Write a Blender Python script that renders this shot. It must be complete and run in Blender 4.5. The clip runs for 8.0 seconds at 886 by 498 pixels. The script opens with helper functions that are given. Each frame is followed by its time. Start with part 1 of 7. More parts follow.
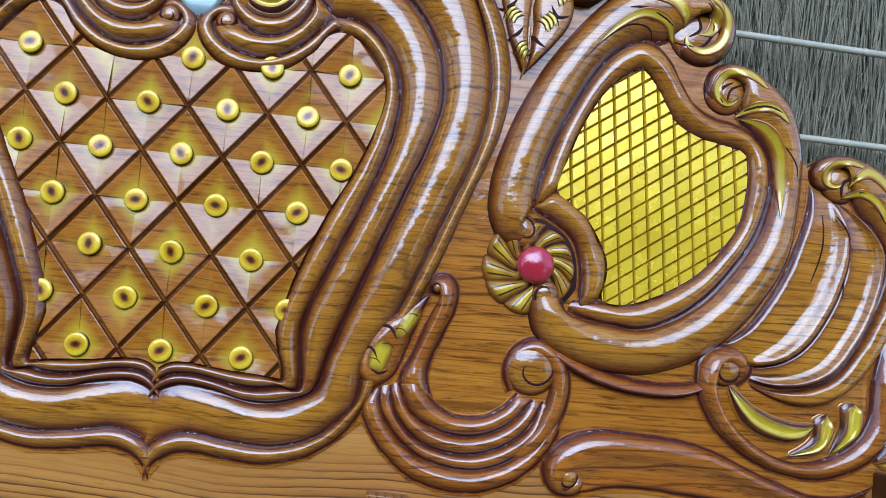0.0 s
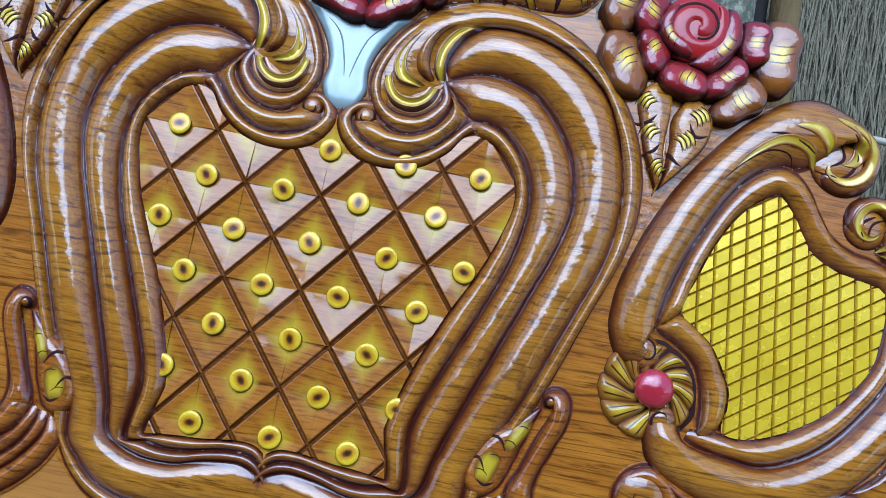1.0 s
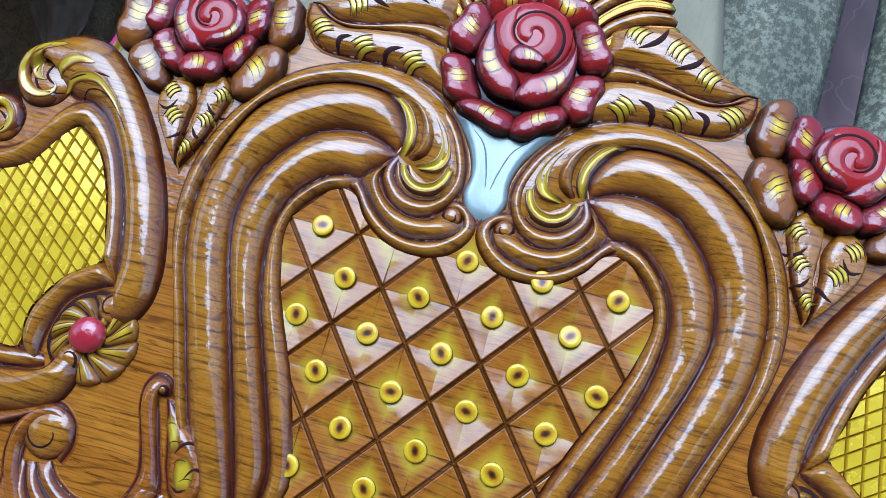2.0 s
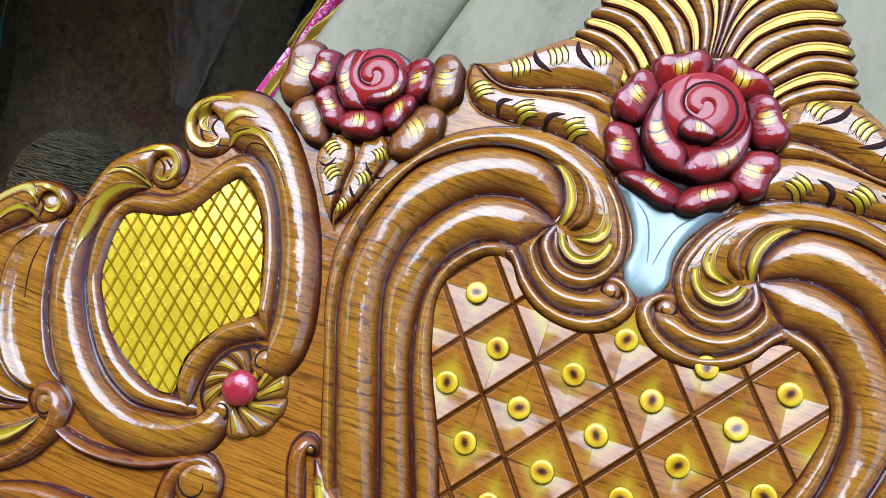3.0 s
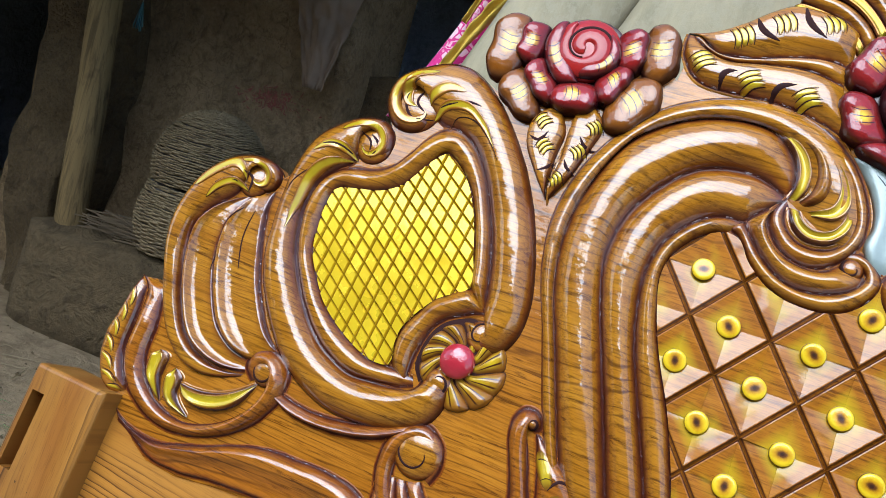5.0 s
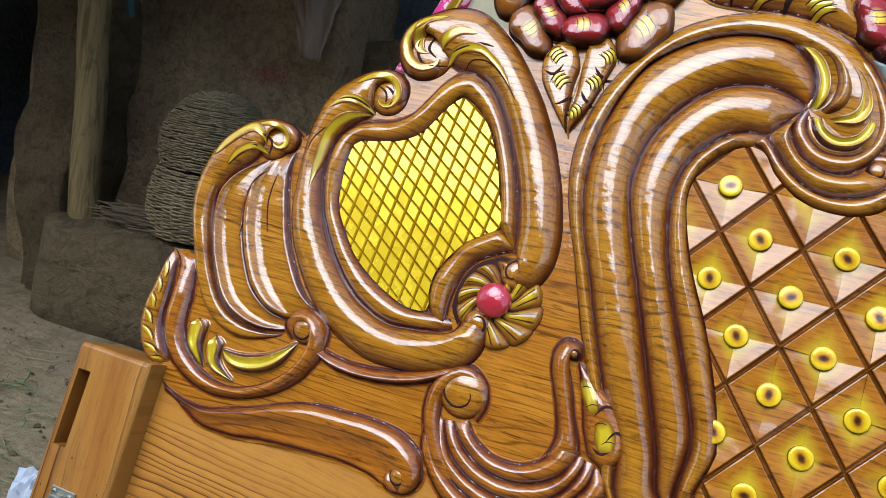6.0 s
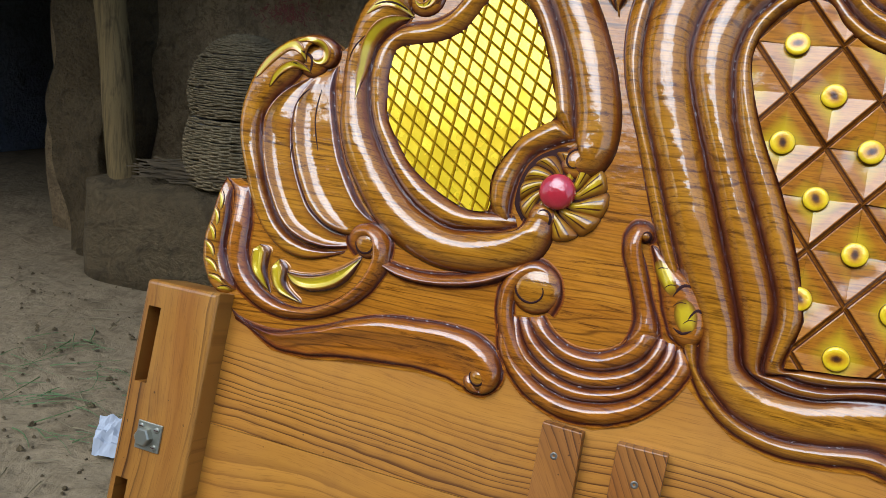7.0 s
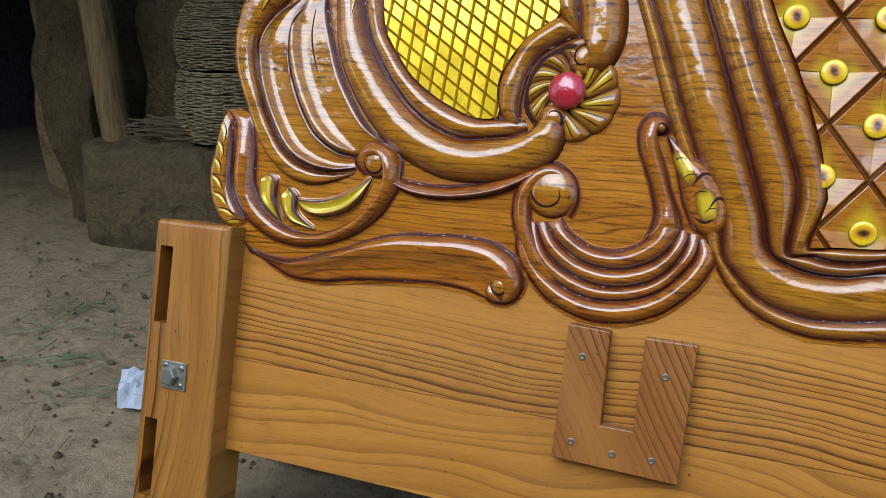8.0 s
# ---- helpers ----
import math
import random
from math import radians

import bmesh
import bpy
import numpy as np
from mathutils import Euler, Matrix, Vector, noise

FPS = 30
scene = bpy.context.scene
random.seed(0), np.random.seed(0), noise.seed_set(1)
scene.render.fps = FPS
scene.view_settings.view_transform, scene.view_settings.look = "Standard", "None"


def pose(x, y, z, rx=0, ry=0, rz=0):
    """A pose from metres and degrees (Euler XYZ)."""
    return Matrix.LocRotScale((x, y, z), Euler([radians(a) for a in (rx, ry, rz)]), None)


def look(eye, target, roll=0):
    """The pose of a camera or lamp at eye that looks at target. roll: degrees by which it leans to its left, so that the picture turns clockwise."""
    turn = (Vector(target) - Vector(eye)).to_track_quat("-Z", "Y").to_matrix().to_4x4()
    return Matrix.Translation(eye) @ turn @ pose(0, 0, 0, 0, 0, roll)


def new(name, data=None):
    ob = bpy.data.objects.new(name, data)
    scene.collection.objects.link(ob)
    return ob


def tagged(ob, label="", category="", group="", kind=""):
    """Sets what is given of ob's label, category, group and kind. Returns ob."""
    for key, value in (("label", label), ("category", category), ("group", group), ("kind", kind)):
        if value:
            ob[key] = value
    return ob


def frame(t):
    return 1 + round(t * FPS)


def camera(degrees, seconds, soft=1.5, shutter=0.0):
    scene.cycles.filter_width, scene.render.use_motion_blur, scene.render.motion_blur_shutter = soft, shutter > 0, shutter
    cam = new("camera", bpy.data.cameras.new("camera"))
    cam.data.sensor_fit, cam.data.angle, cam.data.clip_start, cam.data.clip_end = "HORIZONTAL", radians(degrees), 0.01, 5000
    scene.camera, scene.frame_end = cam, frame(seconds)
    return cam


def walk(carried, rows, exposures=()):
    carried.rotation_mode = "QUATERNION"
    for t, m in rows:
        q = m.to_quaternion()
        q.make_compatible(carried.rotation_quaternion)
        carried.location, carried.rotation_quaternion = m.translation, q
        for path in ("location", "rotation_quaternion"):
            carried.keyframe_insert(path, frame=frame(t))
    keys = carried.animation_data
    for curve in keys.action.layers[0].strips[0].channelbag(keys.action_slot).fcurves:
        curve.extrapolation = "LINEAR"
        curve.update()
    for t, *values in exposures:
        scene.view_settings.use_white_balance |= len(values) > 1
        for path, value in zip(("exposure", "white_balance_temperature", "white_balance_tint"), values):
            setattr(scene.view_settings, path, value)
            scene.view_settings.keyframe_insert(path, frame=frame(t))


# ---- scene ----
from mathutils.bvhtree import BVHTree

# ------------------------------------------------------------------ camera
cam = camera(59.5, 8.0, soft=0.6)
LEAN_BACK, HEIGHT = 16.0, 0.66
BOARD = pose(0, 0, HEIGHT, 90 - LEAN_BACK, 0, 0)  # board frame: x along, y up the face, z out of it
ROWS = [
    (0.0, 0.2326, -0.0695, 0.8459, 4.92, -4.55, 4.84),
    (0.5, 0.1955, -0.0445, 0.8438, 6.34, -2.40, 8.02),
    (1.0, 0.1643, -0.0152, 0.8425, 8.36, -0.37, 10.72),
    (1.5, 0.1220, 0.0053, 0.8458, 11.02, 1.76, 13.04),
    (1.7, 0.1107, 0.0122, 0.8470, 12.06, 2.84, 14.10),
    (2.8, 0.0091, 0.0474, 0.8526, 15.72, 8.33, 19.42),
    (3.0, -0.0102, 0.0507, 0.8536, 15.65, 9.40, 20.20),
    (3.5, -0.0548, 0.0335, 0.8535, 16.30, 11.50, 21.56),
    (4.0, -0.0928, 0.0201, 0.8592, 16.36, 13.20, 22.57),
    (4.5, -0.1305, 0.0105, 0.8684, 15.61, 14.58, 23.01),
    (4.7, -0.1488, -0.0002, 0.8721, 15.29, 14.52, 22.87),
    (6.0, -0.1786, -0.0538, 0.8861, 11.08, 16.06, 16.96),
    (6.5, -0.1887, -0.0810, 0.8821, 8.02, 18.01, 13.87),
    (7.0, -0.2062, -0.1051, 0.8733, 4.88, 19.28, 11.29),
    (7.5, -0.2142, -0.1249, 0.8661, 2.46, 19.67, 9.10),
    (8.0, -0.2192, -0.1537, 0.8629, -0.26, 19.56, 6.52),
]


def eye_pose(x, y, z, rx, ry, rz):
    return BOARD @ pose(x, y, z, rx, ry, rz)


EXPOSURES = [(0.0, 2.44, 4950, 10), (1.5, 2.47, 4850, 9), (3.0, 2.74, 5400, 9), (4.5, 2.82, 5950, 9), (6.0, 2.75, 6050, 9), (7.0, 2.57, 6150, 9), (8.0, 2.47, 6000, 9)]
walk(cam, [(t, eye_pose(*row)) for t, *row in ROWS], EXPOSURES)

# ------------------------------------------------------------------ light
world = bpy.data.worlds.new("sky")
scene.world = world
world.use_nodes = True
wn, wl = world.node_tree.nodes, world.node_tree.links
sky = wn.new("ShaderNodeTexSky")
sky.sky_type = "NISHITA"
sky.sun_disc = False
SUN_EL, SUN_AZ = 46.0, 192.0
sky.sun_elevation, sky.sun_rotation = radians(SUN_EL), radians(SUN_AZ)
sky.air_density, sky.dust_density = 1.0, 1.2
wl.new(sky.outputs[0], wn["Background"].inputs[0])
wn["Background"].inputs[1].default_value = 0.055
sun = new("sun", bpy.data.lights.new("sun", "SUN"))
sun.data.energy, sun.data.angle, sun.data.color = 0.74, radians(54), (0.80, 0.91, 1.0)
sun.matrix_world = look((0, 0, 0), (-math.sin(radians(SUN_AZ)) * math.cos(radians(SUN_EL)), -math.cos(radians(SUN_AZ)) * math.cos(radians(SUN_EL)), -math.sin(radians(SUN_EL))))


# ------------------------------------------------------------------ materials
class Mat:
    """A node material with short calls for its nodes."""

    def __init__(self, name):
        self.m = bpy.data.materials.new(name)
        self.m.use_nodes = True
        self.n, self.l = self.m.node_tree.nodes, self.m.node_tree.links
        self.b = self.n["Principled BSDF"]
        self.co = self.n.new("ShaderNodeTexCoord")

    def put(self, socket, value):
        if isinstance(value, bpy.types.NodeSocket):
            self.l.new(value, socket)
        else:
            socket.default_value = value

    def set(self, **kw):
        names = dict(color="Base Color", rough="Roughness", metal="Metallic", coat="Coat Weight", coat_rough="Coat Roughness",
                     normal="Normal", coat_normal="Coat Normal", spec="Specular IOR Level", alpha="Alpha", sheen="Sheen Weight")
        for k, v in kw.items():
            self.put(self.b.inputs[names[k]], v)
        if "normal" in kw and "coat_normal" not in kw:
            self.put(self.b.inputs["Coat Normal"], kw["normal"])
        return self.m

    def mapped(self, scale, source="Object", turn=(0, 0, 0)):
        n = self.n.new("ShaderNodeMapping")
        self.l.new(self.co.outputs[source], n.inputs[0])
        n.inputs[3].default_value = scale
        n.inputs[2].default_value = turn
        return n.outputs[0]

    def noise(self, vec, scale, detail=4, rough=0.55, distort=0.0):
        n = self.n.new("ShaderNodeTexNoise")
        self.put(n.inputs["Vector"], vec)
        n.inputs["Scale"].default_value, n.inputs["Detail"].default_value = scale, detail
        n.inputs["Roughness"].default_value, n.inputs["Distortion"].default_value = rough, distort
        return n.outputs[0]

    def wave(self, vec, scale, distort, detail=3, dscale=1.0, direction="Y", kind="BANDS", profile="SIN"):
        n = self.n.new("ShaderNodeTexWave")
        n.wave_type, n.wave_profile = kind, profile
        if kind == "BANDS":
            n.bands_direction = direction
        self.put(n.inputs["Vector"], vec)
        n.inputs["Scale"].default_value, n.inputs["Distortion"].default_value = scale, distort
        n.inputs["Detail"].default_value, n.inputs["Detail Scale"].default_value = detail, dscale
        return n.outputs["Fac"]

    def ramp(self, fac, *stops):
        n = self.n.new("ShaderNodeValToRGB")
        self.put(n.inputs[0], fac)
        e = n.color_ramp.elements
        while len(e) < len(stops):
            e.new(0.5)
        for el, (p, c) in zip(e, stops):
            el.position = p
            el.color = (c, c, c, 1) if isinstance(c, (int, float)) else (*c, 1)
        return n.outputs[0]

    def mix(self, fac, a, b, mode="MIX"):
        n = self.n.new("ShaderNodeMix")
        n.data_type, n.blend_type = "RGBA", mode
        for i, v in ((0, fac), (6, a), (7, b)):
            if isinstance(v, tuple) and len(v) == 3:
                v = (*v, 1)
            self.put(n.inputs[i], v)
        return n.outputs[2]

    def math(self, op, a, b=0.0, c=0.0):
        n = self.n.new("ShaderNodeMath")
        n.operation = op
        for i, v in enumerate((a, b, c)):
            self.put(n.inputs[i], v)
        return n.outputs[0]

    def uv(self):
        n = self.n.new("ShaderNodeSeparateXYZ")
        self.l.new(self.co.outputs["UV"], n.inputs[0])
        return n.outputs[0], n.outputs[1]

    def random(self):
        return self.n.new("ShaderNodeObjectInfo").outputs["Random"]

    def bump(self, height, strength=0.3, distance=0.002, over=None):
        n = self.n.new("ShaderNodeBump")
        n.inputs["Strength"].default_value, n.inputs["Distance"].default_value = strength, distance
        self.put(n.inputs["Height"], height)
        if over is not None:
            self.put(n.inputs["Normal"], over)
        return n.outputs[0]


def teak_grain(m, dark, mid, light, scale=1.0, flecks=0.8, figure=0.12, line=1.0):
    """Plank figure running along the board's x, with growth lines and pores."""
    wide = m.noise(m.mapped((1.6 * scale, 17 * scale, 9 * scale)), 2.0, 4, 0.55, 0.4)
    fine = m.noise(m.mapped((9 * scale, 150 * scale, 130 * scale)), 3.0, 5, 0.6)
    sway = m.noise(m.mapped((0.8 * scale, 6 * scale, 4 * scale)), 1.6, 3, 0.45, 0.3)
    xyz = m.n.new("ShaderNodeSeparateXYZ")
    m.l.new(m.co.outputs["Object"], xyz.inputs[0])
    lines = m.math("PINGPONG", m.math("ADD", m.math("MULTIPLY", xyz.outputs[1], 85.0 * scale), m.math("MULTIPLY", sway, 11.0)), 0.5)
    strong = m.ramp(m.noise(m.mapped((2 * scale, 6 * scale, 3 * scale)), 2.0, 2), (0.42, figure), (0.66, 0.85))
    base = m.mix(m.ramp(wide, (0.3, 0.0), (0.7, 1.0)), mid, light)
    base = m.mix(m.ramp(fine, (0.45, 0.0), (0.75, 0.6)), base, dark)
    fleck = m.noise(m.mapped((13 * scale, 165 * scale, 70 * scale)), 1.0, 5, 0.7, 0.3)
    base = m.mix(m.ramp(fleck, (0.54, 0.0), (0.66, flecks)), base, dark)
    return m.mix(m.math("MULTIPLY", m.ramp(lines, (0.0, 0.95), (0.04 * line, 0.7), (0.09 * line, 0.0)), strong), base, dark), fine


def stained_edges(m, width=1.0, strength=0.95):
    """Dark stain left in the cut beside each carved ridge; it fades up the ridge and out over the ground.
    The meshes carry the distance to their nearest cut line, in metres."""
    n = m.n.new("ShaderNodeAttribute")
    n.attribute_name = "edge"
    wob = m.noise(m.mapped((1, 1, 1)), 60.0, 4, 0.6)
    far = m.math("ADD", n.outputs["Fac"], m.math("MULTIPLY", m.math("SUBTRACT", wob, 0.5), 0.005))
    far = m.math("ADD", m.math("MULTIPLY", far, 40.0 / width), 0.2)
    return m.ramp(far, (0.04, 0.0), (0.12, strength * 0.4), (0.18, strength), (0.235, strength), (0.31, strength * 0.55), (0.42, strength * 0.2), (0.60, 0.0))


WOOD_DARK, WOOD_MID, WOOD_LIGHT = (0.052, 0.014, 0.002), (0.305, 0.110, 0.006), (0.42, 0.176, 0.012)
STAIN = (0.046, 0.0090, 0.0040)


def lacquered_wood(name, stain=True, width=1.0, ior=1.62, gouged=1.0, tone=(1, 1, 1)):
    m = Mat(name)
    col, fine = teak_grain(m, *[tuple(a * b for a, b in zip(w, tone)) for w in (WOOD_DARK, WOOD_MID, WOOD_LIGHT)], figure=0.35, line=1.3)
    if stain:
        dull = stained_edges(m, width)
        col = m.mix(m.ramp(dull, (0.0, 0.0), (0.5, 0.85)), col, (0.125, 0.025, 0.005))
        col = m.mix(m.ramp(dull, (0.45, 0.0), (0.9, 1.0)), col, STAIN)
    gloss = 0.85
    if stain:
        cut = m.n.new("ShaderNodeAttribute")
        cut.attribute_name = "edge"
        gloss = m.ramp(m.math("ADD", m.math("MULTIPLY", cut.outputs["Fac"], 100.0), 0.5), (0.2, 0.12), (0.35, 0.02), (0.58, 0.10), (0.74, 1.0))
    nick = m.noise(m.mapped((1, 1, 1)), 170.0, 3, 0.6)
    if stain:
        # chips and runs of varnish along the cuts
        run = m.math("MULTIPLY", m.ramp(m.math("ADD", m.math("MULTIPLY", cut.outputs["Fac"], 100.0), 0.5), (0.36, 0.0), (0.45, 1.0), (0.57, 1.0), (0.64, 0.0)), m.ramp(nick, (0.52, 0.0), (0.60, 1.0)))
        gloss = m.math("MAXIMUM", gloss, run)
    # varnish: brushed on thick, it sinks into the grain and sags between chisel marks
    swell = m.noise(m.mapped((1, 1, 1)), 24.0, 3, 0.5)
    chisel = m.noise(m.mapped((1, 1, 1)), 150.0, 4, 0.6)
    pores = m.noise(m.mapped((26, 330, 330)), 1.0, 4, 0.7)
    grain = m.bump(fine, 0.3, 0.0003, m.bump(pores, 0.4, 0.0004))
    top = m.bump(chisel, 0.35, 0.0007 * gouged, m.bump(swell, 0.6, 0.0028, grain))
    film = m.bump(chisel, 0.35, 0.0005 * gouged, m.bump(swell, 0.6, 0.0030, m.bump(pores, 0.15, 0.0002)))
    if stain:
        film = m.bump(run, 0.8, 0.0012, film)
    dust = m.math("MULTIPLY", m.noise(m.mapped((1, 1, 1)), 15.0, 4, 0.6), m.noise(m.mapped((1, 1, 1)), 420.0, 3, 0.75))
    veil = m.ramp(dust, (0.18, 0.05), (0.27, 0.08), (0.38, 0.19))
    m.put(m.b.inputs["Specular IOR Level"], 0.06)
    m.b.inputs["Coat IOR"].default_value = ior
    return m.set(color=col, rough=m.ramp(swell, (0.3, 0.30), (0.7, 0.46)), normal=top, coat_normal=film, coat=gloss, coat_rough=veil)


def plank_wood(name, dark, mid, light, turn=0.0, rings=74.0, wander=0.05, shine=0.3, red=0.35, ringed=1.0):
    """Planed and thinly varnished teak: growth rings as long drifting lines, sharp on one side, in groups; pores between them."""
    m = Mat(name)

    def flow(x, y):
        n = m.n.new("ShaderNodeCombineXYZ")
        m.put(n.inputs[0], x), m.put(n.inputs[1], y)
        return n.outputs[0]

    xyz = m.n.new("ShaderNodeSeparateXYZ")
    m.l.new(m.mapped((1, 1, 1), turn=(0, 0, turn)), xyz.inputs[0])
    x, y = xyz.outputs[0], xyz.outputs[1]
    drift = m.noise(flow(m.math("MULTIPLY", x, 1.5), m.math("MULTIPLY", y, 3.6)), 1.0, 2, 0.4)
    waver = m.noise(flow(m.math("MULTIPLY", x, 9.0), m.math("MULTIPLY", y, 30.0)), 1.0, 3, 0.5)
    w = m.math("ADD", m.math("ADD", y, m.math("MULTIPLY", x, 0.03)), m.math("ADD", m.math("MULTIPLY", drift, wander * 2.0), m.math("MULTIPLY", waver, 0.010)))
    tone = m.noise(flow(m.math("MULTIPLY", x, 0.9), m.math("MULTIPLY", w, 15.0)), 1.0, 3, 0.55)
    pores = m.noise(flow(m.math("MULTIPLY", x, 26.0), m.math("MULTIPLY", w, 620.0)), 1.0, 4, 0.65)
    gap = m.noise(flow(0.0, m.math("MULTIPLY", w, 24.0)), 1.0, 2, 0.5)
    f = m.math("FRACT", m.math("ADD", m.math("MULTIPLY", w, rings), m.math("MULTIPLY", gap, 3.0)))
    ring = m.ramp(f, (0.0, 1.0), (0.09, 0.85), (0.20, 0.34), (0.60, 0.03), (0.955, 0.0), (1.0, 1.0))
    group = m.ramp(m.noise(flow(m.math("ADD", m.math("MULTIPLY", x, 0.7), 3.7), m.math("MULTIPLY", w, 6.0)), 1.0, 2, 0.5), (0.38, 0.10), (0.50, 1.0))
    col = m.mix(m.ramp(tone, (0.32, 0.0), (0.68, 1.0)), mid, light)
    col = m.mix(m.math("MULTIPLY", m.ramp(m.noise(flow(m.math("MULTIPLY", x, 0.6), m.math("MULTIPLY", w, 9.0)), 1.0, 2), (0.48, 0.0), (0.62, 1.0)), red), col, (0.21, 0.058, 0.006))
    col = m.mix(m.ramp(pores, (0.52, 0.0), (0.74, 0.55)), col, dark)
    col = m.mix(m.math("MULTIPLY", ring, m.math("MULTIPLY", group, ringed)), col, dark)
    knock = m.noise(m.mapped((1, 1, 1)), 130.0, 2, 0.5)
    col = m.mix(m.ramp(knock, (0.745, 0.0), (0.76, 0.7)), col, (0.03, 0.012, 0.005))
    dirt = m.noise(m.mapped((1, 1, 1)), 7.0, 5, 0.65)
    col = m.mix(m.ramp(dirt, (0.55, 0.0), (0.75, 0.25)), col, dark)
    nrm = m.bump(pores, 0.25, 0.0003, m.bump(ring, -0.2, 0.0004))
    return m.set(color=col, rough=m.ramp(dirt, (0.35, 0.34), (0.65, 0.5)), normal=nrm, spec=0.3, coat=shine, coat_rough=0.22)


def gilt(name, edge=True, metal=0.35, spread=0.17, tone=1.0, stain=0.7, coat=0.5):
    m = Mat(name)
    blotch = m.noise(m.mapped((1, 1, 1)), 35.0, 4)
    col = m.mix(m.ramp(blotch, (0.3, 0.0), (0.7, 1.0)), (0.42 * tone, 0.28 * tone, 0.008), (0.54 * tone, 0.385 * tone, 0.015))
    if edge:
        _, across = m.uv()
        rim = m.math("ABSOLUTE", m.math("SUBTRACT", m.math("ADD", across, m.math("MULTIPLY", m.math("SUBTRACT", blotch, 0.5), 0.3)), 0.5))
        col = m.mix(m.ramp(rim, (spread, 0.0), (spread + 0.16, 1.0)), col, WOOD_MID)
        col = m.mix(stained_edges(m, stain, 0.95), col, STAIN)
    rough = m.ramp(m.noise(m.mapped((1, 1, 1)), 60.0, 3), (0.3, 0.16), (0.75, 0.30))
    nrm = m.bump(m.noise(m.mapped((1, 1, 1)), 70.0, 3), 0.15, 0.002)
    return m.set(color=col, rough=rough, metal=metal, normal=nrm, coat=coat, coat_rough=0.12)


def painted_petal(name, body, strokes=9.0, reach=0.15, stain=(0.026, 0.005, 0.006)):
    """Lacquered petal with a few short gold brush strokes side by side and thin cut lines between them."""
    m = Mat(name)
    along, across = m.uv()
    wob = m.noise(m.mapped((1, 1, 1)), 75.0, 3)
    v = m.math("SUBTRACT", across, 0.48)
    u = m.math("SUBTRACT", along, 0.5)
    u = m.math("ADD", u, m.math("MULTIPLY", m.math("POWER", m.math("ABSOLUTE", v), 2.0), 0.42))
    u = m.math("ADD", u, m.math("MULTIPLY", m.math("SUBTRACT", wob, 0.5), 0.05))
    phase = m.math("PINGPONG", m.math("MULTIPLY", u, strokes), 0.5)
    off, long = m.math("ABSOLUTE", u), m.math("ABSOLUTE", v)
    lens = m.math("SQRT", m.math("ADD", m.math("POWER", m.math("MULTIPLY", off, 1.5), 2.0), m.math("POWER", long, 2.0)))
    lens = m.math("ADD", lens, m.math("MULTIPLY", m.math("SUBTRACT", wob, 0.5), 0.10))
    gold = m.math("MULTIPLY", m.ramp(lens, (reach - 0.10, 1.0), (reach + 0.10, 0.0)), m.ramp(phase, (0.06, 0.0), (0.13, 1.0)))
    cut = m.math("MULTIPLY", m.ramp(lens, (reach + 0.12, 1.0), (reach + 0.16, 0.0)), m.ramp(phase, (0.04, 1.0), (0.09, 0.0)))
    base = m.mix(m.noise(m.mapped((1, 1, 1)), 40.0, 4), tuple(0.72 * c for c in body), body)
    col = m.mix(gold, base, (0.74, 0.50, 0.018))
    col = m.mix(cut, col, (0.030, 0.008, 0.006))
    # Edge stain; its width also puts the side walls' shade into colour.
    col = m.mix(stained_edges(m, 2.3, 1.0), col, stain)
    swell = m.noise(m.mapped((1, 1, 1)), 50.0, 3)
    fleck = m.noise(m.mapped((1, 1, 1)), 260.0, 4, 0.7)
    rim = m.n.new("ShaderNodeAttribute")
    rim.attribute_name = "edge"
    gloss = m.ramp(m.math("MULTIPLY", rim.outputs["Fac"], 100.0), (0.12, 0.12), (0.40, 0.9))
    fold = m.ramp(phase, (0.0, 0.0), (0.5, 1.0))
    nrm = m.bump(cut, -0.8, 0.0012, m.bump(fold, 0.10, 0.0010, m.bump(fleck, 0.2, 0.0003, m.bump(swell, 0.6, 0.0026))))
    m.b.inputs["Coat IOR"].default_value = 1.5
    return m.set(color=col, rough=m.ramp(swell, (0.3, 0.25), (0.7, 0.45)), normal=nrm, spec=0.10, coat=gloss, coat_rough=m.ramp(fleck, (0.45, 0.04), (0.7, 0.09)))


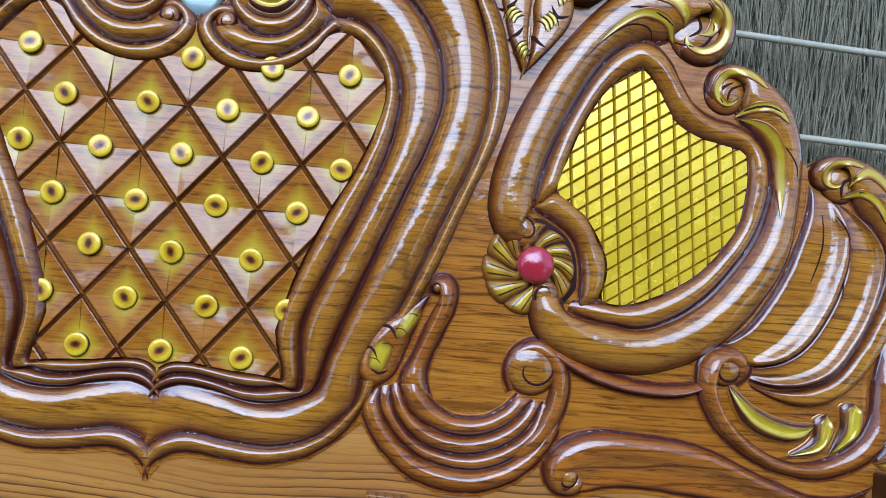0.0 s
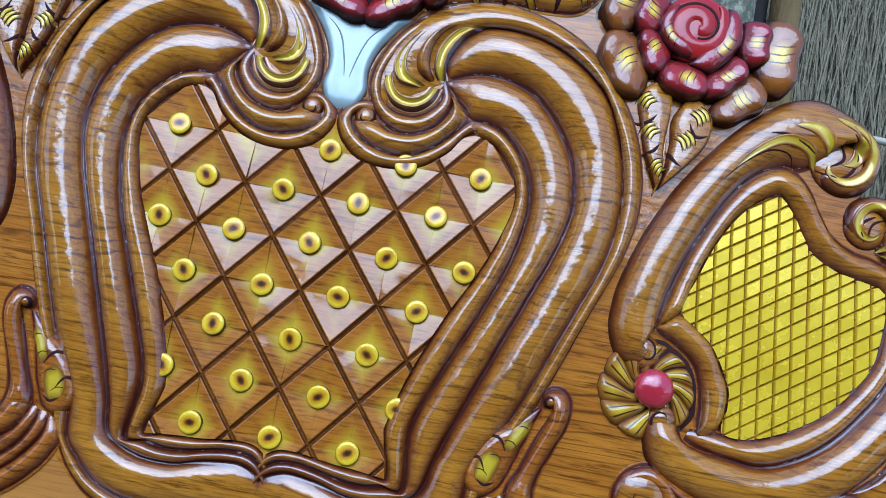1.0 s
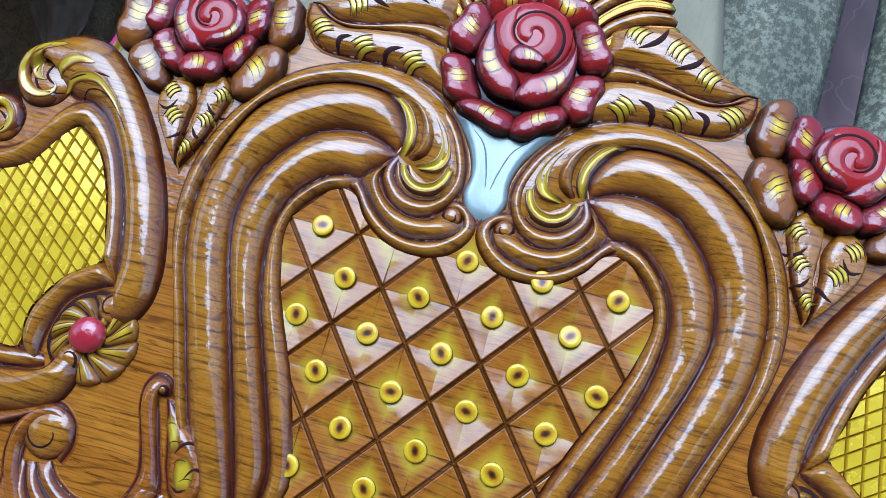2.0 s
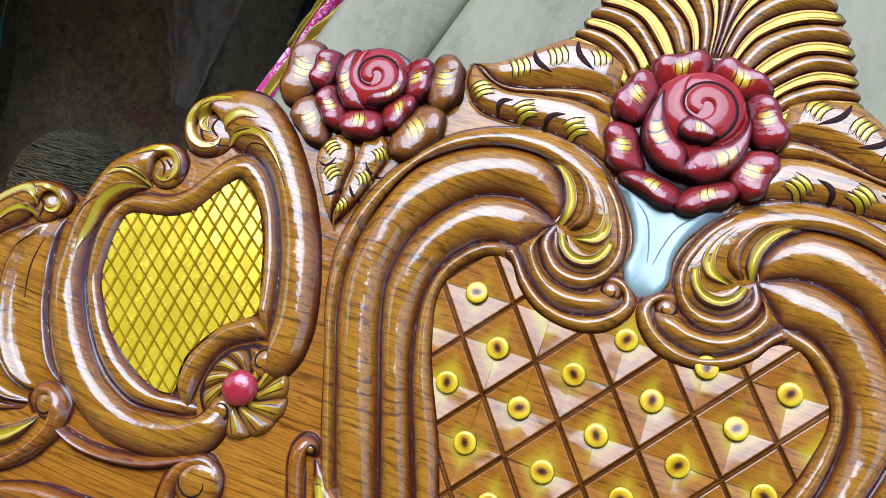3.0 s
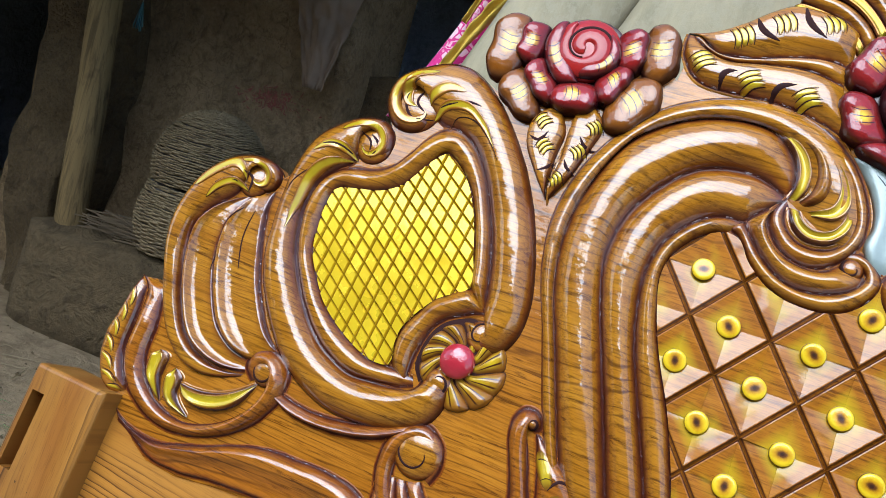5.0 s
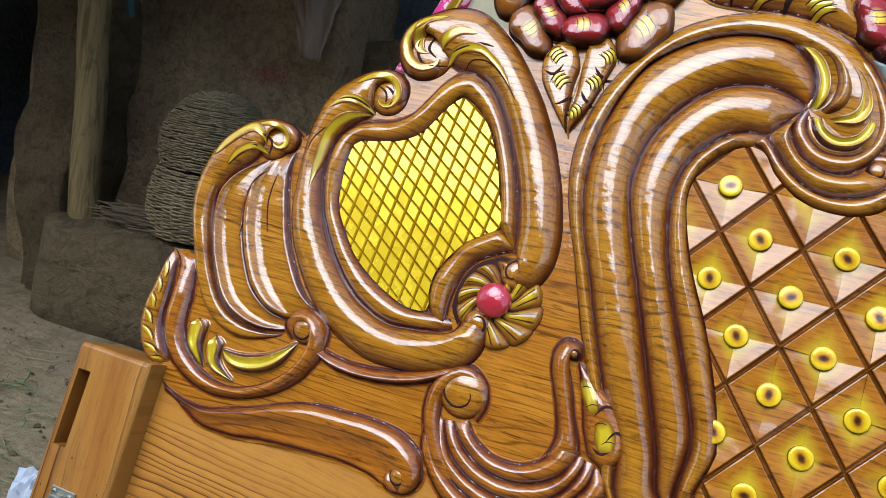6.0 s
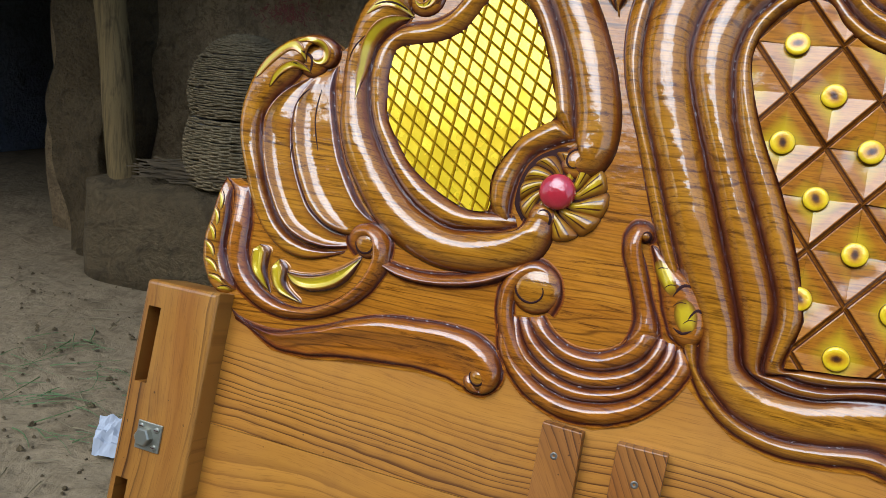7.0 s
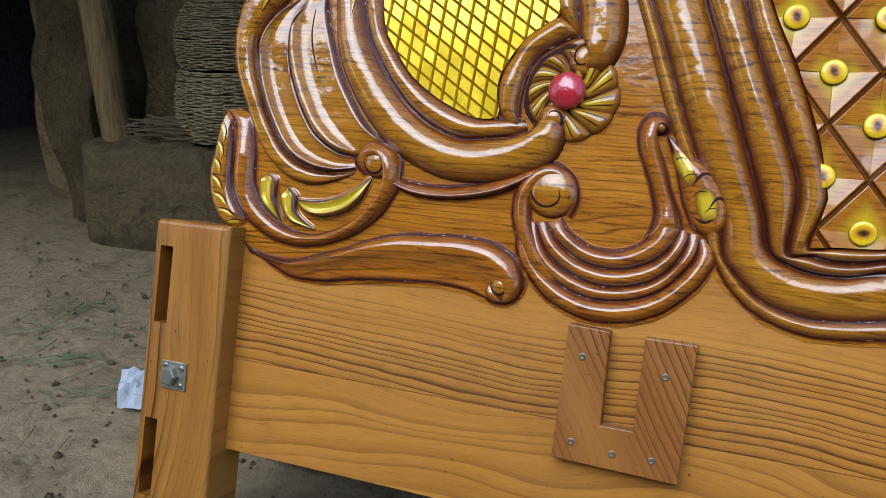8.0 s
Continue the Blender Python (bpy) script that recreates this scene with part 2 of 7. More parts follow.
def earth(name, a, b, c, scale=1.0, bump=0.5, cracked=False):
    m = Mat(name)
    co = m.mapped((1, 1, 1))
    big, small = m.noise(co, 2.2 * scale, 6, 0.6), m.noise(co, 38.0 * scale, 6, 0.65)
    col = m.mix(m.ramp(big, (0.3, 0.0), (0.7, 1.0)), a, b)
    middle = m.noise(co, 9.0 * scale, 5, 0.7, 0.6)
    col = m.mix(m.ramp(middle, (0.50, 0.0), (0.66, 0.7)), col, c)
    col = m.mix(m.ramp(small, (0.4, 0.0), (0.8, 0.7)), col, c)
    nrm = m.bump(small, bump, 0.02, m.bump(middle, bump, 0.05, m.bump(big, bump, 0.05)))
    if cracked:
        v = m.n.new("ShaderNodeTexVoronoi")
        v.feature = "DISTANCE_TO_EDGE"
        v.inputs["Scale"].default_value = 16.0
        warp = m.n.new("ShaderNodeVectorMath")
        warp.operation = "MULTIPLY_ADD"
        m.l.new(m.n[middle.node.name].outputs["Color"], warp.inputs[0])
        warp.inputs[1].default_value = (0.10, 0.10, 0.10)
        m.l.new(co, warp.inputs[2])
        m.l.new(warp.outputs[0], v.inputs["Vector"])
        crack = m.math("MULTIPLY", m.ramp(v.outputs["Distance"], (0.0, 1.0), (0.05, 0.0)), m.ramp(big, (0.45, 0.0), (0.6, 1.0)))
        col = m.mix(m.math("MULTIPLY", crack, 0.7), col, c)
        nrm = m.bump(crack, -0.8, 0.02, nrm)
    return m.set(color=col, rough=0.95, normal=nrm, spec=0.2)


def plain(name, color, rough=0.5, metal=0.0, var=0.25, scale=30.0, bump=0.15, coat=0.0, spec=0.5):
    m = Mat(name)
    n = m.noise(m.mapped((1, 1, 1)), scale, 5)
    col = m.mix(n, tuple(c * (1 - var) for c in color), tuple(min(1, c * (1 + var)) for c in color))
    return m.set(color=col, rough=m.ramp(n, (0.3, max(0.03, rough - 0.08)), (0.7, min(1, rough + 0.08))), metal=metal, coat=coat, coat_rough=0.06, spec=spec,
                 normal=m.bump(n, bump, 0.002))


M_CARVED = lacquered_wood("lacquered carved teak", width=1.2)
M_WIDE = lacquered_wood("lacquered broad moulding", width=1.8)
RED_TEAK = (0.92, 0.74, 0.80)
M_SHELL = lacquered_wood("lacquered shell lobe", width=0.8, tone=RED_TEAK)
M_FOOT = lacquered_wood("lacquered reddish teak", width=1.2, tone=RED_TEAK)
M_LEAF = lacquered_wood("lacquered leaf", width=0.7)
M_GROUND = lacquered_wood("lacquered carved ground", stain=False, ior=1.44, gouged=1.3, tone=(0.95, 0.86, 0.95))
M_PLANK = plank_wood("varnished teak plank", (0.085, 0.026, 0.005), (0.34, 0.132, 0.017), (0.45, 0.195, 0.029), 0.0, 105.0)
M_PLANK_LOW = plank_wood("honey teak plank", (0.13, 0.044, 0.007), (0.33, 0.128, 0.017), (0.46, 0.202, 0.030), 0.0, 46.0, 0.14, ringed=0.5)
M_POST = plank_wood("varnished teak post", (0.050, 0.015, 0.003), (0.250, 0.096, 0.014), (0.40, 0.180, 0.032), math.pi / 2 + 0.03, 64.0, 0.09, 0.3, 0.5)
M_CLEAT = plank_wood("brown teak cleat", (0.070, 0.022, 0.006), (0.225, 0.080, 0.014), (0.31, 0.122, 0.024), math.pi / 2 - 0.55, 120.0, 0.02, 0.15, 0.4)
M_GILT = gilt("gold paint on carved leaf", spread=0.21, metal=0.2, tone=1.12)
M_CURL = gilt("thin gold wash in a gouge", spread=0.14, metal=0.15, tone=1.0, stain=0.3)
M_GILT_WIDE = gilt("gold paint in a plume channel", spread=0.15, metal=0.6, tone=0.70, stain=0.6, coat=0.12)


def soft_gold():
    """Gold sprayed thin: full in the middle of the stroke, wood at its edges."""
    m = Mat("sprayed gold on teak")
    along, across = m.uv()
    wob = m.noise(m.mapped((1, 1, 1)), 90.0, 4)
    side = m.math("MAXIMUM", m.math("ABSOLUTE", m.math("SUBTRACT", across, 0.5)), m.math("MULTIPLY", m.math("ABSOLUTE", m.math("SUBTRACT", along, 0.5)), 0.95))
    side = m.math("ADD", side, m.math("MULTIPLY", m.math("SUBTRACT", wob, 0.5), 0.22))
    gold = m.mix(wob, (0.44, 0.29, 0.008), (0.60, 0.43, 0.016))
    col = m.mix(m.ramp(side, (0.20, 0.0), (0.44, 1.0)), gold, (0.20, 0.085, 0.008))
    return m.set(color=col, rough=0.22, metal=0.15, normal=m.bump(wob, 0.2, 0.002), coat=0.35, coat_rough=0.06)


M_SPRAY = soft_gold()


def striped_petal():
    """Amber lacquered petal washed with gold, with two cut lines running out along it."""
    m = Mat("amber petal with gold wash")
    along, across = m.uv()
    wob = m.noise(m.mapped((1, 1, 1)), 45.0, 3)
    mid = m.math("ABSOLUTE", m.math("SUBTRACT", across, 0.5))
    drift = m.noise(m.mapped((1, 1, 1)), 17.0, 2)
    gold = m.math("MULTIPLY", m.math("MULTIPLY", m.ramp(wob, (0.36, 0.45), (0.55, 1.0)), m.ramp(drift, (0.40, 0.15), (0.56, 1.0))), m.ramp(mid, (0.16, 1.0), (0.36, 0.0)))
    gold = m.math("MULTIPLY", gold, m.ramp(along, (0.72, 1.0), (0.96, 0.1)))
    col = m.mix(gold, m.mix(wob, (0.17, 0.056, 0.005), (0.27, 0.098, 0.008)), (0.50, 0.32, 0.010))
    cut = m.ramp(m.math("ABSOLUTE", m.math("SUBTRACT", mid, 0.16)), (0.018, 1.0), (0.05, 0.0))
    cut = m.math("MULTIPLY", cut, m.ramp(along, (0.25, 0.0), (0.4, 1.0), (0.86, 1.0), (0.95, 0.0)))
    col = m.mix(cut, col, STAIN)
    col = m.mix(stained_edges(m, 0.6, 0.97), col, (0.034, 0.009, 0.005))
    return m.set(color=col, rough=0.3, normal=m.bump(cut, -0.6, 0.0008, m.bump(wob, 0.3, 0.0015)), spec=0.15, coat=0.7, coat_rough=0.09)


M_STRIPED = striped_petal()
# Dark colour of draped ribbons that pass for the darkness inside sunk cuts.
M_CUT = plain("dark cut line", (0.028, 0.010, 0.009), 0.75, bump=0.0)
M_CUT.node_tree.nodes["Principled BSDF"].inputs["Specular IOR Level"].default_value = 0.1


def lattice_gold():
    m = Mat("gold paint on lattice")
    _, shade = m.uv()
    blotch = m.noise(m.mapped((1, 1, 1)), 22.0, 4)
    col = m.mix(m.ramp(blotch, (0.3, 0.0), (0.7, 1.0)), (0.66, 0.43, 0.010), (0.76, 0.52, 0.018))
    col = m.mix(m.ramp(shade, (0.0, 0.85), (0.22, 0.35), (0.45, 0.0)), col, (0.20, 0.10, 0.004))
    soft = m.noise(m.mapped((1, 1, 1)), 40.0, 3)
    return m.set(color=col, rough=m.ramp(soft, (0.3, 0.18), (0.7, 0.34)), metal=0.3, normal=m.bump(soft, 0.3, 0.001), spec=0.3, coat=0.25, coat_rough=0.10)


M_TILE = lattice_gold()
M_ROSE = painted_petal("red lacquered petal", (0.330, 0.016, 0.013))
M_PETAL = painted_petal("brown and gold petal", (0.290, 0.090, 0.008), 10.0, 0.16, (0.040, 0.011, 0.006))
M_RED = plain("red lacquer", (0.290, 0.013, 0.011), 0.35, var=0.3, scale=45.0, coat=0.75, bump=0.5, spec=0.08)


def red_ridge():
    m = Mat("red lacquer with dark edges")
    n = m.noise(m.mapped((1, 1, 1)), 60.0, 4)
    col = m.mix(n, (0.24, 0.013, 0.010), (0.34, 0.017, 0.014))
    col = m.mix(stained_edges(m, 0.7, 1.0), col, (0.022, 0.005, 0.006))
    return m.set(color=col, rough=0.3, normal=m.bump(n, 0.3, 0.001), spec=0.06, coat=0.6, coat_rough=0.06)


M_RIDGE = red_ridge()
M_RUBY = plain("bright red lacquer", (0.36, 0.020, 0.030), 0.15, var=0.3, scale=70.0, coat=0.7, bump=0.8)


def silver_paint():
    m = Mat("pale silver paint")
    n = m.noise(m.mapped((1, 1, 1)), 45.0, 5)
    col = m.mix(n, (0.17, 0.21, 0.185), (0.26, 0.305, 0.275))
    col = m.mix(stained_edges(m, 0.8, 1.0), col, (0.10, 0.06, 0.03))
    return m.set(color=col, rough=0.35, metal=0.2, normal=m.bump(n, 0.4, 0.0012), coat=0.45, coat_rough=0.1)


M_SILVER = silver_paint()
M_DARK = plain("dark gap and slot colour", (0.040, 0.010, 0.008), 0.4, coat=0.2)
M_STEEL = plain("zinc plated steel", (0.30, 0.29, 0.23), 0.4, metal=0.8, var=0.15)
M_SOIL = earth("dry trodden soil", (0.188, 0.138, 0.078), (0.248, 0.184, 0.108), (0.106, 0.075, 0.040), 1.0, 0.35)
M_MUD = earth("mud plaster", (0.300, 0.200, 0.098), (0.390, 0.270, 0.140), (0.130, 0.084, 0.042), 1.8, 1.0, True)
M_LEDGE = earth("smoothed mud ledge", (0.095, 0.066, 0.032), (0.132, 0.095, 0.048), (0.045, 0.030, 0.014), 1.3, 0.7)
M_JAMB = earth("dark brown mud plaster", (0.120, 0.083, 0.040), (0.165, 0.113, 0.054), (0.058, 0.038, 0.018), 2.2, 1.0)
M_BLOCKER = earth("dark blocker wall colour", (0.062, 0.043, 0.021), (0.090, 0.062, 0.030), (0.028, 0.018, 0.009), 2.2, 1.0)
# Blue haze of the dark interior, put into the wall colour.
M_INNER = earth("wall tinted by blue haze", (0.20, 0.23, 0.26), (0.25, 0.28, 0.31), (0.11, 0.12, 0.13), 1.6, 0.6)
M_DARKMUD = earth("dark plaster of unseen parts", (0.05, 0.042, 0.038), (0.07, 0.06, 0.05), (0.03, 0.025, 0.022), 1.6, 0.6)


# ------------------------------------------------------------------ geometry helpers
def spline(points, n):
    """n points evenly spaced along a smooth curve through the given control points."""
    p = np.array(points, float)
    if len(p) < 3:
        return p[0] + (p[-1] - p[0]) * np.linspace(0, 1, n)[:, None]
    d = np.maximum(np.linalg.norm(np.diff(p, axis=0), axis=1) ** 0.5, 1e-6)
    t = np.r_[0, np.cumsum(d)]
    slope = np.diff(p, axis=0) / d[:, None]
    m = np.empty_like(p)
    m[1:-1] = (slope[:-1] * d[1:, None] + slope[1:] * d[:-1, None]) / (d[:-1] + d[1:])[:, None]
    m[0], m[-1] = 1.5 * slope[0] - 0.5 * m[1], 1.5 * slope[-1] - 0.5 * m[-2]
    q = np.linspace(0, t[-1], 12 * len(p))
    i = np.clip(np.searchsorted(t, q, side="right") - 1, 0, len(d) - 1)
    s, h = ((q - t[i]) / d[i])[:, None], d[i][:, None]
    c = (2 * s**3 - 3 * s**2 + 1) * p[i] + (s**3 - 2 * s**2 + s) * h * m[i] + (3 * s**2 - 2 * s**3) * p[i + 1] + (s**3 - s**2) * h * m[i + 1]
    far = np.r_[0, np.cumsum(np.linalg.norm(np.diff(c, axis=0), axis=1))]
    want = np.linspace(0, far[-1], n)
    return np.stack([np.interp(want, far, c[:, k]) for k in range(c.shape[1])], 1)


def mesh_object(name, verts, faces, material, parent=None, uvs=None, smooth=True, label="", edge=None):
    me = bpy.data.meshes.new(name)
    me.from_pydata([tuple(map(float, v)) for v in verts], [], faces)
    me.update()
    if uvs is not None:
        lay = me.uv_layers.new(name="UVMap")
        idx = np.empty(len(me.loops), int)
        me.loops.foreach_get("vertex_index", idx)
        lay.data.foreach_set("uv", np.asarray(uvs, float)[idx].ravel())
        far = me.attributes.new("edge", "FLOAT", "POINT")
        far.data.foreach_set("value", np.asarray(edge if edge is not None else [0.03] * len(verts), np.float32))
    if smooth:
        me.polygons.foreach_set("use_smooth", np.ones(len(me.polygons), bool))
    me.materials.append(material)
    ob = new(name, me)
    if parent:
        ob.parent = parent
    return tagged(ob, label)


def part(name, bm, material, parent, label="", smooth=False):
    me = bpy.data.meshes.new(name)
    bm.to_mesh(me)
    bm.free()
    if smooth:
        me.polygons.foreach_set("use_smooth", np.ones(len(me.polygons), bool))
    me.materials.append(material)
    ob = new(name, me)
    if parent:
        ob.parent = parent
    return tagged(ob, label)


def empty(name, m=None, label="", category="", group="", parent=None):
    ob = new(name)
    ob.empty_display_size = 0.05
    if m is not None:
        ob.matrix_world = m
    if parent:
        ob.parent = parent
    return tagged(ob, label, category, group)


FACE = -0.016  # the carving's ground, which is also the plank's face


def shift(pts, side):
    """The board's halves mirror each other but for the carver's hand."""
    p = np.array(pts, float)
    if side > 0:
        p[:, 0] = -p[:, 0]
    return p


made_bands = [0]


def by_hand(pts):
    """The small waver of a chisel; lines that meet waver alike."""
    return np.array([(x + 0.0004 * noise.noise(Vector((x * 42, y * 42, 0))) + 0.0001 * noise.noise(Vector((x * 130, y * 130, 5))),
                      y + 0.0004 * noise.noise(Vector((x * 42, y * 42, 9))) + 0.0001 * noise.noise(Vector((x * 130, y * 130, 14)))) for x, y in pts])


def band(name, a, b, high, parent, material=None, side=-1, base=FACE, skew=0.0, power=2.1, n=0, m=10, taper=(0.12, 0.12), pinch=0.0, lip=(0.004, 0.004), hollow=0.0, round_end=0.0, ramp=0.0, dish=False, cove=False, steep=0.36, label=""):
    """A carved ridge between two cut lines: domed across, sinking at both ends. pinch: rounds its ends.
    ramp: lifts one end over the other. hollow: sinks the middle to a channel. dish: a raised rim along the first line, then a slope down to a flat field. cove: a round back along the first line that runs out into a hollow. steep: the most that it rises for its width. lip: the width of the stained skirt that it leaves on the ground along each line."""
    a, b = shift(a, side), shift(b, side)
    size = np.linalg.norm(np.diff(a, axis=0), axis=1).sum()
    n = n or int(np.clip(size / 0.0045, 14, 150))
    a, b = by_hand(spline(a, n)), by_hand(spline(b, n))
    along = np.linspace(0, 1, n)
    if pinch:
        half = np.sqrt(np.maximum(1 - np.abs(2 * along - 1) ** pinch, 0.015))[:, None]
        c = (a + b) / 2
        a, b = c + (a - c) * half, c + (b - c) * half
    if round_end:
        half = np.sqrt(np.maximum(1 - (np.maximum(along - 1 + round_end, 0) / round_end) ** 2, 0.01))[:, None]
        c = (a + b) / 2
        a, b = c + (a - c) * half, c + (b - c) * half
    s = np.linspace(0, 1, m + 1)
    x = 2 * s - 1
    peak = np.where(x < skew, (x - skew) / (1 + skew), (x - skew) / (1 - skew))
    h = np.maximum(1 - np.abs(peak) ** power, 0)
    if hollow:
        h = np.maximum(1 - np.abs(x) ** 6, 0) * (1 - hollow * np.maximum(1 - (x / 0.8) ** 2, 0))
    if dish:
        h = np.interp(s, (0.0, 0.04, 0.10, 0.17, 0.30, 0.42, 0.70, 0.94, 1.0), (0.0, 0.72, 1.0, 0.93, 0.56, 0.42, 0.39, 0.38, 0.0))
    if cove:
        h = np.interp(s, (0.0, 0.05, 0.13, 0.24, 0.36, 0.50, 0.66, 0.82, 0.92, 0.96, 1.0), (0.0, 0.50, 0.85, 1.0, 0.92, 0.62, 0.38, 0.30, 0.34, 0.28, 0.0))
    end = np.minimum(1, along / max(taper[0], 1e-3)) ** 0.5 * np.minimum(1, (1 - along) / max(taper[1], 1e-3)) ** 0.5
    wide = np.linalg.norm(a - b, axis=1)
    rise = np.minimum(0.86 * high * np.minimum(1.0, 0.35 + 0.65 * wide / max(np.median(wide), 1e-4)), steep * wide + 0.0008) * end
    out = (a - b) / np.maximum(wide, 1e-5)[:, None]
    made_bands[0] += 1
    flat = base + 0.0014 + 0.000012 * (made_bands[0] % 60) if base == FACE else base - 0.004
    verts, uvs, edges = [], [], []
    hand = [1 + 0.012 * noise.noise(Vector((*(a[k] * 38), high * 900))) + 0.004 * noise.noise(Vector((*(b[k] * 110), 3))) for k in range(n)]
    rise = rise * np.array(hand) * (1 + ramp * (along - 0.5))
    for k in range(n):
        p = a[k] + (b[k] - a[k]) * s[:, None]
        qa, qb = a[k] + out[k] * lip[0], b[k] - out[k] * lip[1]
        za, zb = (flat if lip[0] else base - 0.006), (flat if lip[1] else base - 0.006)
        ma, mb = a[k] + out[k] * lip[0] * 0.5, b[k] - out[k] * lip[1] * 0.5
        verts += [(qa[0], qa[1], za), (ma[0], ma[1], za + (0.0011 if lip[0] else 0.002))] + [(q[0], q[1], (flat if base == FACE else base) + 0.0001 + rise[k] * hh) for q, hh in zip(p, h)] + [(mb[0], mb[1], zb + (0.0011 if lip[1] else 0.002)), (qb[0], qb[1], zb)]
        edges += [-lip[0], -0.5 * lip[0]] + [min(v, 1 - v) * wide[k] for v in s] + [-0.5 * lip[1], -lip[1]]
        uvs += [(along[k], -0.2 if lip[0] else 0.0), (along[k], -0.1 if lip[0] else 0.0)] + [(along[k], v) for v in s] + [(along[k], 1.1 if lip[1] else 1.0), (along[k], 1.2 if lip[1] else 1.0)]
    w = m + 5
    faces = [(k * w + j, k * w + j + 1, (k + 1) * w + j + 1, (k + 1) * w + j) for k in range(n - 1) for j in range(w - 1)]
    q = np.array(verts)
    f = faces[(n // 2) * (w - 1) + w // 2]
    if np.cross(q[f[1]] - q[f[0]], q[f[2]] - q[f[0]])[2] < 0:
        faces = [t[::-1] for t in faces]
    return mesh_object(name, verts, faces, material or M_CARVED, parent, uvs, label=label, edge=edges)


def surface_of(*obs):
    """A lookup of the height of carved parts over the board."""
    trees = []
    for ob in obs:
        me = ob.data
        trees.append(BVHTree.FromPolygons([v.co.copy() for v in me.vertices], [tuple(p.vertices) for p in me.polygons]))

    def height(x, y):
        got = [t.ray_cast(Vector((x, y, 0.5)), Vector((0, 0, -1)))[0] for t in trees]
        got = [g.z for g in got if g is not None]
        return max(got) if got else FACE + 0.0014
    return height


def stroke(name, pts, width, parent, material, height, side=-1, proud=0.0007, n=12, tip=0.4):
    """A brush mark, or a dark ribbon laid proud in place of a sunk gouge, that follows the carved surface under it."""
    p = spline(shift(pts, side), n)
    d = np.gradient(p, axis=0)
    d /= np.maximum(np.linalg.norm(d, axis=1), 1e-6)[:, None]
    nrm = np.stack([-d[:, 1], d[:, 0]], 1)
    verts, uvs = [], []
    for k in range(n):
        t = k / (n - 1)
        w = width / 2 * (math.sin(math.pi * min(max(t, 0.02), 0.98)) ** tip)
        for s, up in ((-1, -0.0004 if proud > 0 else 0.0007), (-0.5, 0.00055 + 0.3 * proud), (0, 0.0005 + 0.5 * proud), (0.5, 0.00055 + 0.3 * proud), (1, -0.0004 if proud > 0 else 0.0007)):
            q = p[k] + s * w * nrm[k]
            verts.append((q[0], q[1], height(q[0], q[1]) + up))
            uvs.append((t, 0.5 + s / 2))
    faces = [(5 * k + j + 1, 5 * k + j, 5 * k + j + 5, 5 * k + j + 6) for k in range(n - 1) for j in range(4)]
    return mesh_object(name, verts, faces, material, parent, uvs)


def draped_leaf(a, b, parent, height, side, material, rim=0.0016, n=26, m=11):
    """A gouged leaf on a carved scroll: a sunk channel between two raised rims, pointed at its tips."""
    a, b = by_hand(spline(shift(a, side), n)), by_hand(spline(shift(b, side), n))
    t, s = np.linspace(0, 1, n), np.linspace(0, 1, m)
    half = np.maximum(1 - np.abs(2 * t - 1) ** 3.0, 0.01) ** 0.5
    c = (a + b) / 2
    a, b = c + (a - c) * half[:, None], c + (b - c) * half[:, None]
    x = 2 * s - 1
    prof = np.maximum(1 - np.abs(x) ** 8, 0) * (1 - 0.85 * np.maximum(1 - (x / 0.8) ** 2, 0))
    p = a[:, None, :] + (b - a)[:, None, :] * s[None, :, None]
    z = np.array([[height(*q) for q in row] for row in p])
    for _ in range(2):
        z[1:-1] = np.maximum(z[1:-1], (z[:-2] + z[1:-1] + z[2:]) / 3)
        z[:, 1:-1] = np.maximum(z[:, 1:-1], (z[:, :-2] + z[:, 1:-1] + z[:, 2:]) / 3)
    up = 0.0005 + rim * prof[None, :] * np.minimum(1, 5 * np.minimum(t, 1 - t))[:, None]
    up[:, 0] = up[:, -1] = -0.0015
    wide = np.linalg.norm(a - b, axis=1)
    verts = [(*p[k, j], z[k, j] + up[k, j]) for k in range(n) for j in range(m)]
    uvs = [(t[k], s[j]) for k in range(n) for j in range(m)]
    edges = [min(s[j], 1 - s[j]) * wide[k] for k in range(n) for j in range(m)]
    faces = [(k * m + j, k * m + j + 1, (k + 1) * m + j + 1, (k + 1) * m + j) for k in range(n - 1) for j in range(m - 1)]
    q = np.array(verts)
    f = faces[(n // 2) * (m - 1) + m // 2]
    if np.cross(q[f[1]] - q[f[0]], q[f[2]] - q[f[0]])[2] < 0:
        faces = [f[::-1] for f in faces]
    return mesh_object("gilt_leaf", verts, faces, material, parent, uvs, edge=edges)


def brushed_gold(at, d, parent, height, side, count=3, size=0.026, gap=0.0072):
    """Gold dabs between thin cut lines, side by side."""
    d = np.array(d) / np.linalg.norm(d)
    e = np.array((-d[1], d[0]))
    for k in range(count):
        c = np.array(at) + e * gap * (k - (count - 1) / 2)
        stroke("gilt_dab", [c - d * size / 2, c + e * 0.0032, c + d * size / 2], gap * 1.3, parent, M_SPRAY, height, side, 0.0004)
    for k in range(count + 1):
        c = np.array(at) + e * gap * (k - count / 2)
        l = size * (0.56 if k % 2 else 0.48)
        stroke("cut_line", [c - d * l, c + e * 0.0034, c + d * l], 0.0019, parent, M_CUT, height, side, 0.0009)


